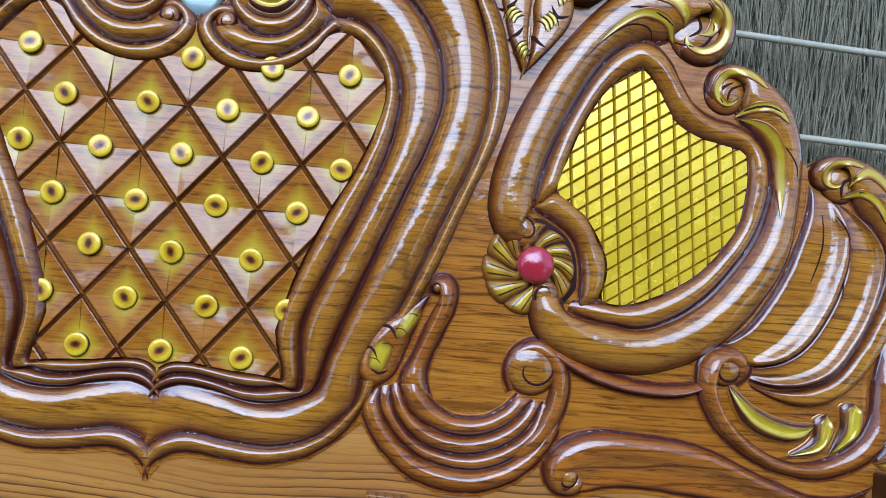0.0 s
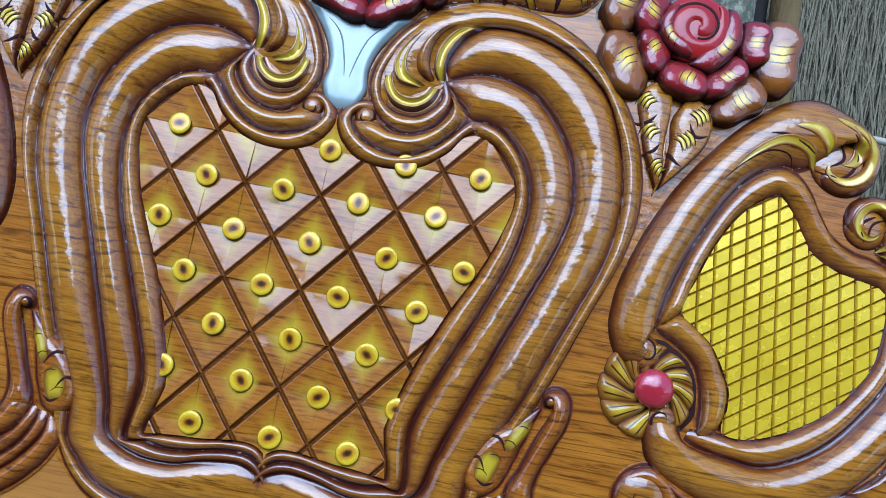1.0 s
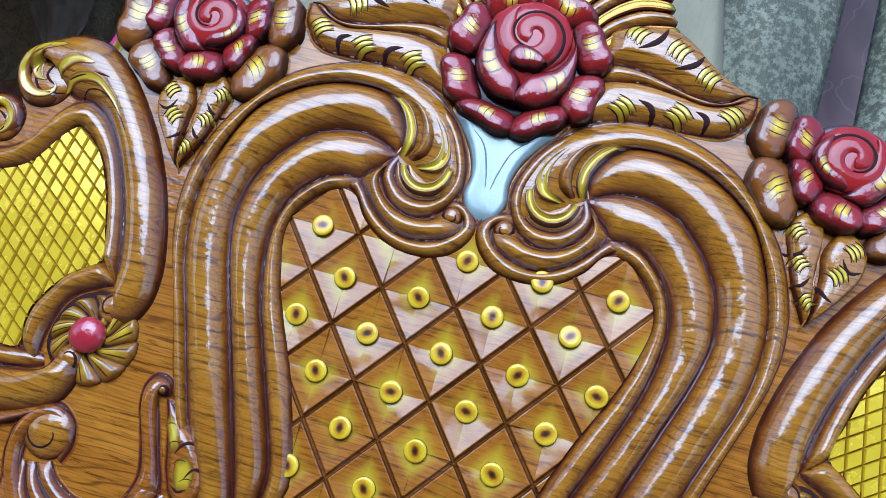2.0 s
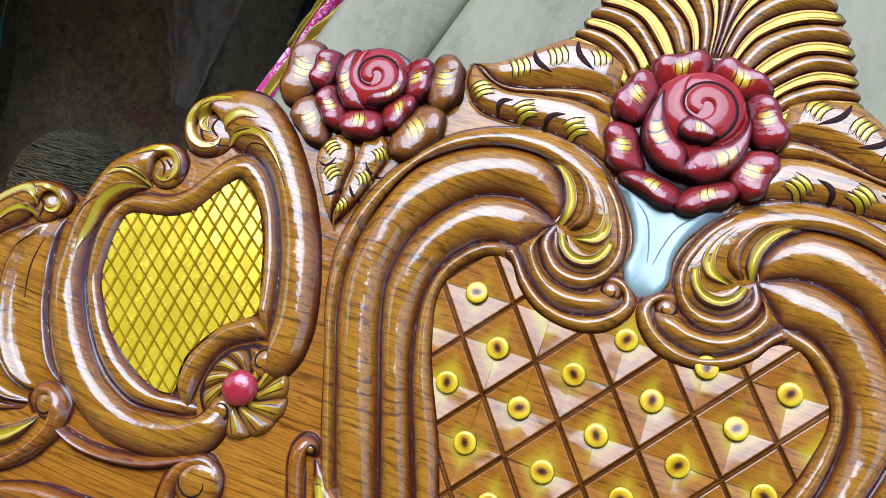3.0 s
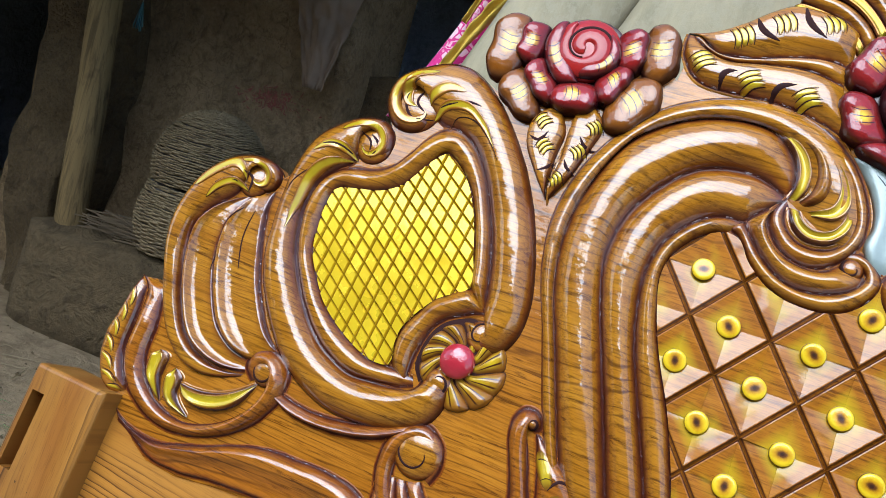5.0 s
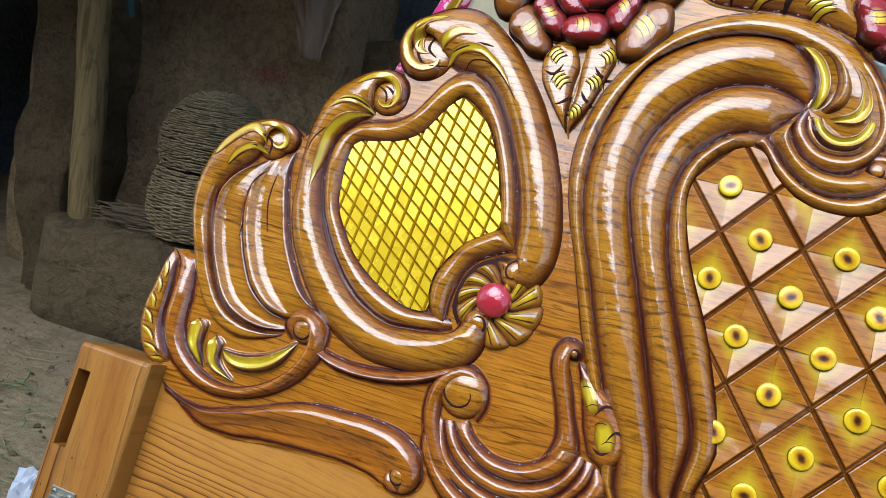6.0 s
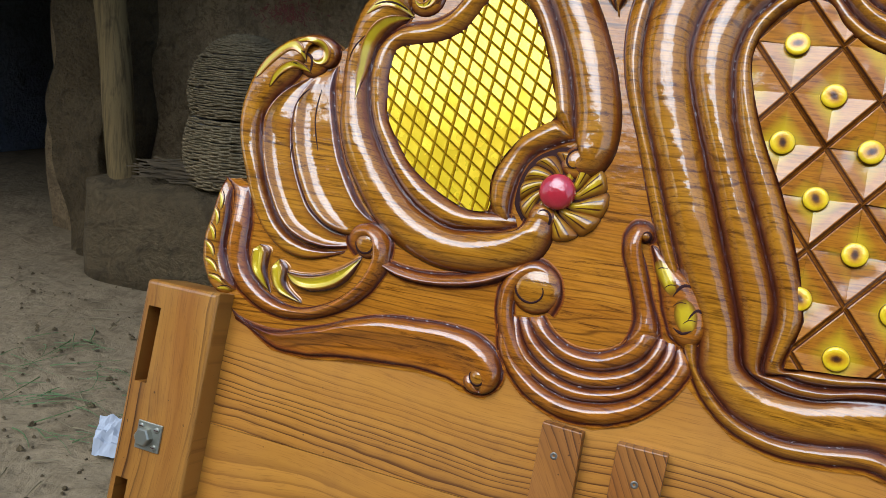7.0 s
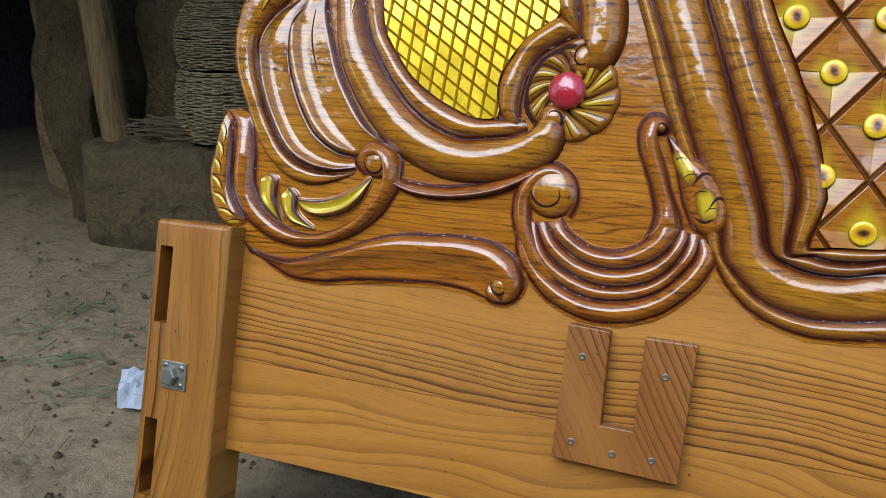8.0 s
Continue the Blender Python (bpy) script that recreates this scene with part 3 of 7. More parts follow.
def lathe(name, profile, n, material, parent=None, smooth=True, label=""):
    verts, faces, uvs, edges = [], [], [], []
    for i, (r, z) in enumerate(profile):
        edges += [profile[0][0] - r] * n
        uvs += [(k / n, 0.5 * i / (len(profile) - 1)) for k in range(n)]
        verts += [(r * math.cos(2 * math.pi * k / n), r * math.sin(2 * math.pi * k / n), z) for k in range(n)]
    for i in range(len(profile) - 1):
        faces += [(i * n + k, i * n + (k + 1) % n, (i + 1) * n + (k + 1) % n, (i + 1) * n + k) for k in range(n)]
    faces.append(tuple((len(profile) - 1) * n + k for k in range(n)))
    return mesh_object(name, verts, faces, material, parent, uvs, smooth=smooth, label=label, edge=edges)


def block(x0, x1, y0, y1, z0, z1, bevel=0.0, segments=2):
    bm = bmesh.new()
    bmesh.ops.create_cube(bm, size=1)
    for v in bm.verts:
        v.co = ((x0 + x1) / 2 + v.co.x * (x1 - x0), (y0 + y1) / 2 + v.co.y * (y1 - y0), (z0 + z1) / 2 + v.co.z * (z1 - z0))
    if bevel:
        bmesh.ops.bevel(bm, geom=bm.edges[:], offset=bevel, segments=segments, affect="EDGES", profile=0.5)
    return bm


def slab(outline, z0, z1, bevel=0.0):
    """A plate cut to an outline in the board's plane."""
    bm = bmesh.new()
    low = [bm.verts.new((x, y, z0)) for x, y in outline]
    f = bm.faces.new(low)
    bm.normal_update()
    if f.normal.z > 0:
        f.normal_flip()
    top = bmesh.ops.extrude_face_region(bm, geom=[f])
    for v in top["geom"]:
        if isinstance(v, bmesh.types.BMVert):
            v.co.z = z1
    bmesh.ops.recalc_face_normals(bm, faces=bm.faces[:])
    bmesh.ops.triangulate(bm, faces=[f for f in bm.faces if len(f.verts) > 4])
    return bm


# ------------------------------------------------------------------ headboard
headboard = empty("headboard", BOARD, "carved teak headboard with gold lattice and red roses, leaning back", "headboard")

# cut lines of the left half; the right half mirrors them
g0 = [(-0.217, -0.172), (-0.208, -0.170), (-0.256, -0.090), (-0.286, -0.020), (-0.320, 0.071), (-0.348, 0.147), (-0.355, 0.209), (-0.343, 0.270), (-0.316, 0.323), (-0.273, 0.370), (-0.223, 0.396), (-0.169, 0.407), (-0.125, 0.402), (-0.086, 0.384), (-0.057, 0.357), (-0.039, 0.329), (-0.029, 0.298), (-0.030, 0.270), (-0.038, 0.254)]
g1 = [(-0.203, -0.166), (-0.191, -0.166), (-0.222, -0.119), (-0.249, -0.069), (-0.271, -0.017), (-0.299, 0.056), (-0.323, 0.118), (-0.333, 0.164), (-0.334, 0.214), (-0.322, 0.267), (-0.300, 0.317), (-0.261, 0.352), (-0.220, 0.371), (-0.179, 0.377), (-0.146, 0.373), (-0.124, 0.355), (-0.113, 0.334), (-0.111, 0.314), (-0.115, 0.302)]
g2 = [(-0.168, -0.155), (-0.167, -0.161), (-0.180, -0.115), (-0.198, -0.064), (-0.220, -0.005), (-0.247, 0.067), (-0.268, 0.123), (-0.280, 0.169), (-0.280, 0.197), (-0.273, 0.231), (-0.256, 0.263), (-0.235, 0.289), (-0.212, 0.307), (-0.180, 0.317), (-0.152, 0.317), (-0.131, 0.310), (-0.115, 0.302)]
g3 = [(-0.152, -0.144), (-0.132, -0.152), (-0.148, -0.089), (-0.170, -0.026), (-0.192, 0.027), (-0.216, 0.088), (-0.229, 0.139), (-0.232, 0.173), (-0.227, 0.202), (-0.218, 0.222), (-0.205, 0.239), (-0.189, 0.253), (-0.168, 0.261), (-0.149, 0.261)]
g4 = [(-0.140, -0.137), (-0.121, -0.150), (-0.120, -0.095), (-0.131, -0.048), (-0.143, -0.013), (-0.162, 0.034), (-0.188, 0.087), (-0.205, 0.131), (-0.215, 0.173), (-0.211, 0.198), (-0.195, 0.223), (-0.178, 0.237), (-0.162, 0.243)]
g3n = [(-0.116, 0.297), (-0.129, 0.284), (-0.143, 0.270), (-0.149, 0.261)]
ul = [(-0.164, 0.251), (-0.147, 0.239), (-0.132, 0.218), (-0.110, 0.199), (-0.086, 0.190), (-0.056, 0.187), (-0.031, 0.192), (-0.013, 0.206), (-0.003, 0.221), (0.001, 0.238), (-0.008, 0.252), (-0.021, 0.261), (-0.034, 0.263), (-0.044, 0.255)]
um = [(-0.149, 0.262), (-0.134, 0.243), (-0.117, 0.225), (-0.095, 0.210), (-0.073, 0.205), (-0.048, 0.209), (-0.030, 0.217), (-0.019, 0.228), (-0.016, 0.239), (-0.021, 0.246), (-0.029, 0.248), (-0.033, 0.244)]
uu = [(-0.117, 0.291), (-0.127, 0.277), (-0.124, 0.260), (-0.111, 0.244), (-0.094, 0.234), (-0.073, 0.230), (-0.055, 0.234), (-0.048, 0.243)]
vo_o = [(-0.086, 0.384), (-0.057, 0.357), (-0.039, 0.329), (-0.029, 0.298), (-0.030, 0.270), (-0.047, 0.244), (-0.074, 0.231), (-0.102, 0.239), (-0.121, 0.261), (-0.126, 0.279), (-0.114, 0.301)]
vo_i = [(-0.095, 0.371), (-0.067, 0.344), (-0.051, 0.319), (-0.042, 0.296), (-0.045, 0.270), (-0.060, 0.256), (-0.086, 0.254), (-0.105, 0.267), (-0.112, 0.284), (-0.110, 0.294)]
l1a = [(-0.146, 0.373), (-0.124, 0.355), (-0.113, 0.334), (-0.111, 0.314), (-0.113, 0.302)]
l1b = [(-0.131, 0.371), (-0.109, 0.356), (-0.097, 0.333), (-0.097, 0.313), (-0.104, 0.300)]
l2a = [(-0.129, 0.373), (-0.106, 0.358), (-0.094, 0.334), (-0.094, 0.314), (-0.103, 0.300)]
l2b = [(-0.102, 0.367), (-0.083, 0.348), (-0.073, 0.327), (-0.077, 0.307), (-0.095, 0.295)]
l3a = [(-0.098, 0.367), (-0.078, 0.349), (-0.067, 0.326), (-0.070, 0.304), (-0.093, 0.292)]
l3b = [(-0.083, 0.361), (-0.060, 0.335), (-0.050, 0.308), (-0.059, 0.290), (-0.086, 0.288)]
l4a = [(-0.109, 0.292), (-0.100, 0.271), (-0.084, 0.260), (-0.062, 0.262), (-0.047, 0.277), (-0.043, 0.297)]
l4b = [(-0.099, 0.292), (-0.090, 0.279), (-0.076, 0.273), (-0.061, 0.279), (-0.054, 0.294), (-0.054, 0.307)]
gold = [(-0.508, 0.240), (-0.488, 0.229), (-0.467, 0.208), (-0.445, 0.170), (-0.430, 0.130), (-0.418, 0.088), (-0.451, 0.063), (-0.469, 0.038), (-0.480, 0.015), (-0.481, -0.007), (-0.477, -0.031), (-0.501, -0.035), (-0.530, -0.026), (-0.563, -0.009), (-0.590, 0.011), (-0.615, 0.041), (-0.631, 0.067), (-0.637, 0.097), (-0.639, 0.128), (-0.635, 0.152), (-0.610, 0.160), (-0.579, 0.166), (-0.552, 0.181), (-0.537, 0.202), (-0.525, 0.223)]
c1o = [(-0.391, 0.065), (-0.398, 0.097), (-0.412, 0.143), (-0.432, 0.189), (-0.453, 0.228), (-0.478, 0.258), (-0.507, 0.273), (-0.525, 0.268), (-0.542, 0.251), (-0.556, 0.227), (-0.571, 0.205), (-0.595, 0.191), (-0.623, 0.185), (-0.643, 0.176), (-0.661, 0.156), (-0.667, 0.123), (-0.662, 0.088), (-0.649, 0.052), (-0.625, 0.014), (-0.595, -0.021), (-0.561, -0.046), (-0.522, -0.060), (-0.490, -0.058), (-0.461, -0.053), (-0.440, -0.045)]
c1i = [(-0.418, 0.088), (-0.430, 0.130), (-0.445, 0.170), (-0.467, 0.208), (-0.488, 0.229), (-0.508, 0.240), (-0.516, 0.236), (-0.525, 0.223), (-0.537, 0.202), (-0.552, 0.181), (-0.579, 0.166), (-0.610, 0.159), (-0.626, 0.157), (-0.636, 0.148), (-0.639, 0.128), (-0.637, 0.097), (-0.631, 0.067), (-0.615, 0.041), (-0.590, 0.011), (-0.563, -0.009), (-0.530, -0.026), (-0.501, -0.035), (-0.476, -0.034), (-0.458, -0.034), (-0.444, -0.036)]
hko = [(-0.391, 0.065), (-0.410, 0.056), (-0.435, 0.040), (-0.446, 0.021), (-0.451, -0.002), (-0.452, -0.026), (-0.449, -0.046)]
hki = [(-0.418, 0.088), (-0.437, 0.076), (-0.456, 0.060), (-0.469, 0.038), (-0.480, 0.015), (-0.481, -0.007), (-0.475, -0.032)]
c2o = [(-0.614, 0.213), (-0.606, 0.209), (-0.591, 0.209), (-0.583, 0.226), (-0.589, 0.247), (-0.610, 0.259), (-0.638, 0.256), (-0.666, 0.239), (-0.690, 0.215), (-0.702, 0.183), (-0.707, 0.149), (-0.706, 0.111), (-0.702, 0.074), (-0.697, 0.044), (-0.683, 0.009), (-0.662, -0.023), (-0.633, -0.058), (-0.602, -0.084), (-0.569, -0.100), (-0.530, -0.111), (-0.489, -0.111), (-0.453, -0.105), (-0.425, -0.094), (-0.404, -0.077), (-0.395, -0.051), (-0.398, -0.028), (-0.412, -0.017), (-0.427, -0.018)]
c2i = [(-0.620, 0.217), (-0.616, 0.217), (-0.610, 0.217), (-0.603, 0.226), (-0.609, 0.237), (-0.621, 0.239), (-0.631, 0.225), (-0.625, 0.206), (-0.629, 0.190), (-0.643, 0.177), (-0.661, 0.156), (-0.667, 0.123), (-0.662, 0.088), (-0.649, 0.052), (-0.625, 0.014), (-0.595, -0.021), (-0.561, -0.046), (-0.522, -0.060), (-0.490, -0.058), (-0.460, -0.055), (-0.441, -0.050), (-0.433, -0.040), (-0.432, -0.032), (-0.429, -0.027)]
c3o = [(-0.563, 0.284), (-0.553, 0.280), (-0.548, 0.269), (-0.557, 0.257), (-0.577, 0.251), (-0.597, 0.257), (-0.613, 0.276), (-0.619, 0.299), (-0.612, 0.323), (-0.589, 0.342), (-0.548, 0.359), (-0.513, 0.355), (-0.467, 0.323), (-0.425, 0.276), (-0.391, 0.226), (-0.366, 0.174), (-0.350, 0.129), (-0.341, 0.089), (-0.343, 0.050), (-0.358, 0.025), (-0.380, 0.022), (-0.394, 0.033), (-0.394, 0.047), (-0.386, 0.054)]
c3i = [(-0.568, 0.288), (-0.565, 0.285), (-0.565, 0.279), (-0.575, 0.274), (-0.588, 0.280), (-0.595, 0.293), (-0.591, 0.308), (-0.576, 0.315), (-0.560, 0.304), (-0.547, 0.286), (-0.528, 0.275), (-0.507, 0.273), (-0.478, 0.258), (-0.453, 0.228), (-0.432, 0.189), (-0.412, 0.143), (-0.398, 0.097), (-0.391, 0.065), (-0.385, 0.059), (-0.377, 0.057), (-0.368, 0.054), (-0.367, 0.046), (-0.372, 0.041)]
d1o = [(-0.754, 0.127), (-0.744, 0.118), (-0.730, 0.118), (-0.718, 0.125), (-0.715, 0.143), (-0.729, 0.157), (-0.753, 0.163), (-0.780, 0.159), (-0.806, 0.146), (-0.831, 0.117), (-0.844, 0.079), (-0.847, 0.043), (-0.840, 0.010), (-0.825, -0.026), (-0.805, -0.068), (-0.777, -0.106), (-0.742, -0.128), (-0.703, -0.131), (-0.657, -0.115)]
d1i = [(-0.754, 0.132), (-0.747, 0.128), (-0.740, 0.130), (-0.733, 0.135), (-0.739, 0.145), (-0.751, 0.148), (-0.763, 0.141), (-0.762, 0.124), (-0.771, 0.102), (-0.797, 0.075), (-0.811, 0.046), (-0.808, 0.013), (-0.795, -0.024), (-0.779, -0.058), (-0.751, -0.096), (-0.721, -0.111), (-0.683, -0.116), (-0.655, -0.111)]
d2o = [(-0.753, 0.104), (-0.783, 0.084), (-0.804, 0.052), (-0.803, 0.015), (-0.792, -0.023), (-0.775, -0.057), (-0.748, -0.093), (-0.720, -0.108), (-0.683, -0.113), (-0.654, -0.107)]
d2i = [(-0.746, 0.106), (-0.761, 0.071), (-0.762, 0.037), (-0.755, 0.007), (-0.740, -0.028), (-0.714, -0.066), (-0.684, -0.086), (-0.657, -0.092)]
d3i = [(-0.717, 0.122), (-0.714, 0.087), (-0.700, 0.043), (-0.686, 0.008), (-0.662, -0.031), (-0.642, -0.055), (-0.622, -0.069)]
eo = [(-0.852, -0.043), (-0.838, -0.056), (-0.834, -0.095), (-0.831, -0.143), (-0.814, -0.175), (-0.777, -0.201), (-0.732, -0.212), (-0.680, -0.204), (-0.638, -0.183), (-0.608, -0.154), (-0.592, -0.118), (-0.594, -0.088), (-0.610, -0.074), (-0.636, -0.071), (-0.653, -0.083), (-0.654, -0.100), (-0.640, -0.114)]
ei = [(-0.811, -0.051), (-0.807, -0.069), (-0.800, -0.098), (-0.797, -0.137), (-0.784, -0.164), (-0.749, -0.188), (-0.704, -0.195), (-0.659, -0.177), (-0.627, -0.146), (-0.613, -0.117), (-0.612, -0.098), (-0.621, -0.091), (-0.633, -0.093), (-0.634, -0.101), (-0.628, -0.106)]
el = [(-0.854, -0.045), (-0.858, -0.063), (-0.863, -0.098), (-0.868, -0.132), (-0.862, -0.162), (-0.846, -0.188), (-0.824, -0.201)]
er = [(-0.840, -0.056), (-0.835, -0.096), (-0.831, -0.143), (-0.814, -0.175), (-0.802, -0.188)]
ef1a = [(-0.781, -0.124), (-0.787, -0.137), (-0.784, -0.156), (-0.771, -0.170), (-0.751, -0.185)]
ef1b = [(-0.781, -0.124), (-0.765, -0.128), (-0.764, -0.140), (-0.763, -0.155), (-0.751, -0.185)]
ef2a = [(-0.748, -0.138), (-0.753, -0.159), (-0.739, -0.180), (-0.720, -0.186), (-0.703, -0.188)]
ef2b = [(-0.748, -0.138), (-0.733, -0.147), (-0.732, -0.166), (-0.722, -0.177), (-0.703, -0.188)]
ef3a = [(-0.736, -0.152), (-0.714, -0.153), (-0.684, -0.148), (-0.655, -0.135), (-0.630, -0.114)]
ef3b = [(-0.736, -0.152), (-0.711, -0.169), (-0.678, -0.168), (-0.647, -0.150), (-0.630, -0.114)]
h0 = [(-0.807, -0.215), (-0.775, -0.229), (-0.731, -0.231), (-0.691, -0.219), (-0.660, -0.208), (-0.630, -0.195), (-0.586, -0.182), (-0.533, -0.177), (-0.489, -0.176), (-0.458, -0.182), (-0.433, -0.199), (-0.425, -0.216), (-0.428, -0.235), (-0.442, -0.247), (-0.462, -0.247), (-0.472, -0.235), (-0.467, -0.223)]
h1 = [(-0.798, -0.226), (-0.759, -0.240), (-0.735, -0.251), (-0.692, -0.253), (-0.636, -0.244), (-0.574, -0.238), (-0.529, -0.235), (-0.491, -0.238), (-0.472, -0.243), (-0.464, -0.243), (-0.456, -0.242), (-0.447, -0.237), (-0.442, -0.228), (-0.444, -0.218), (-0.453, -0.215)]
i0 = [(-0.634, -0.099), (-0.592, -0.114), (-0.545, -0.119), (-0.488, -0.110), (-0.442, -0.091), (-0.417, -0.075)]
i1 = [(-0.625, -0.105), (-0.581, -0.130), (-0.527, -0.133), (-0.471, -0.122), (-0.432, -0.103), (-0.409, -0.081)]
bo = [(-0.380, -0.141), (-0.373, -0.118), (-0.380, -0.096), (-0.396, -0.083), (-0.412, -0.080), (-0.432, -0.090), (-0.445, -0.110), (-0.448, -0.135), (-0.441, -0.166), (-0.424, -0.197), (-0.399, -0.220)]
ja = [(-0.390, -0.142), (-0.374, -0.160), (-0.351, -0.171), (-0.320, -0.171), (-0.297, -0.158), (-0.284, -0.141), (-0.283, -0.119)]
jb = [(-0.407, -0.148), (-0.389, -0.171), (-0.361, -0.188), (-0.329, -0.193), (-0.298, -0.186), (-0.273, -0.169), (-0.264, -0.153), (-0.258, -0.138)]
jc = [(-0.419, -0.149), (-0.404, -0.180), (-0.378, -0.201), (-0.343, -0.212), (-0.313, -0.211), (-0.283, -0.200), (-0.262, -0.180), (-0.252, -0.159), (-0.250, -0.144)]
jd = [(-0.427, -0.148), (-0.416, -0.190), (-0.389, -0.214), (-0.353, -0.228), (-0.316, -0.227), (-0.279, -0.214), (-0.254, -0.191), (-0.240, -0.168), (-0.239, -0.145)]
je = [(-0.437, -0.150), (-0.439, -0.180), (-0.427, -0.205), (-0.399, -0.233), (-0.357, -0.251), (-0.312, -0.251), (-0.275, -0.238), (-0.244, -0.212), (-0.226, -0.186), (-0.218, -0.163)]
ko = [(-0.297, -0.158), (-0.288, -0.129), (-0.301, -0.087), (-0.313, -0.057), (-0.315, -0.034), (-0.305, -0.019), (-0.290, -0.020), (-0.282, -0.031), (-0.285, -0.040), (-0.292, -0.037)]
ki = [(-0.258, -0.143), (-0.262, -0.127), (-0.272, -0.104), (-0.284, -0.072), (-0.294, -0.047), (-0.298, -0.038), (-0.297, -0.032), (-0.294, -0.029), (-0.291, -0.031), (-0.292, -0.034)]
ma = [(-0.285, -0.040), (-0.270, -0.081), (-0.260, -0.114), (-0.248, -0.137), (-0.228, -0.149)]
mb = [(-0.285, -0.040), (-0.256, -0.060), (-0.234, -0.074), (-0.218, -0.091), (-0.210, -0.114), (-0.214, -0.134), (-0.228, -0.149)]
n1a = [(-0.217, -0.179), (-0.200, -0.202), (-0.168, -0.225), (-0.124, -0.237), (-0.082, -0.235), (-0.040, -0.230), (-0.017, -0.236), (-0.005, -0.246), (0.003, -0.261)]
n1b = [(-0.213, -0.167), (-0.198, -0.185), (-0.169, -0.208), (-0.128, -0.219), (-0.080, -0.216), (-0.038, -0.210), (-0.014, -0.216), (-0.003, -0.224), (0.004, -0.233)]
n2a = [(-0.168, -0.155), (-0.138, -0.170), (-0.099, -0.173), (-0.062, -0.164), (-0.026, -0.160), (-0.007, -0.166), (0.002, -0.174), (0.008, -0.184)]
n2b = [(-0.142, -0.136), (-0.105, -0.143), (-0.072, -0.141), (-0.035, -0.136), (-0.015, -0.137), (-0.003, -0.143), (0.004, -0.152)]
sil = [(-0.753, 0.163), (-0.729, 0.157), (-0.714, 0.144), (-0.707, 0.151), (-0.702, 0.182), (-0.690, 0.214), (-0.665, 0.238), (-0.638, 0.254), (-0.611, 0.258), (-0.594, 0.250), (-0.607, 0.268), (-0.618, 0.298), (-0.610, 0.322), (-0.588, 0.341), (-0.547, 0.358), (-0.512, 0.353), (-0.480, 0.338), (-0.478, 0.373), (-0.468, 0.412), (-0.420, 0.419), (-0.388, 0.434), (-0.343, 0.432), (-0.308, 0.435), (-0.272, 0.408), (-0.269, 0.439), (-0.250, 0.458), (-0.210, 0.493), (-0.172, 0.518), (-0.146, 0.528)]
r3o = [(-0.792, 0.155), (-0.753, 0.163), (-0.729, 0.157), (-0.715, 0.143), (-0.718, 0.124), (-0.739, 0.114), (-0.753, 0.122)]
r3i = [(-0.772, 0.145), (-0.754, 0.149), (-0.739, 0.143), (-0.736, 0.133), (-0.742, 0.126), (-0.750, 0.128), (-0.753, 0.132)]
a3o = [(-0.834, 0.097), (-0.809, 0.133), (-0.781, 0.152), (-0.761, 0.141), (-0.758, 0.124)]
a3i = [(-0.821, 0.091), (-0.800, 0.119), (-0.780, 0.133), (-0.768, 0.129), (-0.760, 0.121)]
b3o = [(-0.807, 0.085), (-0.796, 0.111), (-0.774, 0.123), (-0.756, 0.117), (-0.749, 0.111)]
b3i = [(-0.801, 0.082), (-0.787, 0.102), (-0.772, 0.111), (-0.760, 0.110), (-0.751, 0.107)]
r2o = [(-0.675, 0.231), (-0.639, 0.257), (-0.612, 0.260), (-0.590, 0.248), (-0.581, 0.228), (-0.588, 0.207), (-0.608, 0.196), (-0.626, 0.204)]
r2i = [(-0.647, 0.227), (-0.625, 0.242), (-0.609, 0.241), (-0.600, 0.230), (-0.601, 0.217), (-0.610, 0.210), (-0.619, 0.214), (-0.622, 0.220)]
a2o = [(-0.683, 0.191), (-0.664, 0.212), (-0.638, 0.212), (-0.620, 0.198)]
a2i = [(-0.676, 0.187), (-0.657, 0.198), (-0.640, 0.197), (-0.622, 0.192)]
b2o = [(-0.625, 0.196), (-0.659, 0.187), (-0.678, 0.161), (-0.682, 0.122), (-0.676, 0.077)]
b2i = [(-0.622, 0.191), (-0.647, 0.178), (-0.664, 0.155), (-0.669, 0.120), (-0.673, 0.079)]
r1o = [(-0.562, 0.353), (-0.591, 0.341), (-0.612, 0.323), (-0.619, 0.299), (-0.613, 0.276), (-0.597, 0.257), (-0.577, 0.251), (-0.556, 0.258), (-0.547, 0.269), (-0.550, 0.281)]
r1i = [(-0.553, 0.333), (-0.579, 0.324), (-0.595, 0.313), (-0.599, 0.295), (-0.591, 0.278), (-0.576, 0.270), (-0.561, 0.275), (-0.558, 0.284), (-0.562, 0.289)]
a1o = [(-0.558, 0.296), (-0.557, 0.312), (-0.540, 0.327), (-0.513, 0.325)]
a1i = [(-0.549, 0.290), (-0.541, 0.302), (-0.529, 0.312), (-0.508, 0.314)]
b1o = [(-0.548, 0.279), (-0.535, 0.301), (-0.505, 0.308), (-0.474, 0.291), (-0.447, 0.258)]
b1i = [(-0.537, 0.272), (-0.522, 0.290), (-0.500, 0.293), (-0.477, 0.280), (-0.451, 0.256)]
wu1 = [(-0.277, 0.471), (-0.248, 0.480), (-0.218, 0.500), (-0.192, 0.522), (-0.171, 0.534), (-0.148, 0.535), (-0.118, 0.528), (-0.093, 0.515)]
wu2 = [(-0.261, 0.471), (-0.238, 0.454), (-0.203, 0.455), (-0.157, 0.468), (-0.123, 0.474), (-0.093, 0.469)]
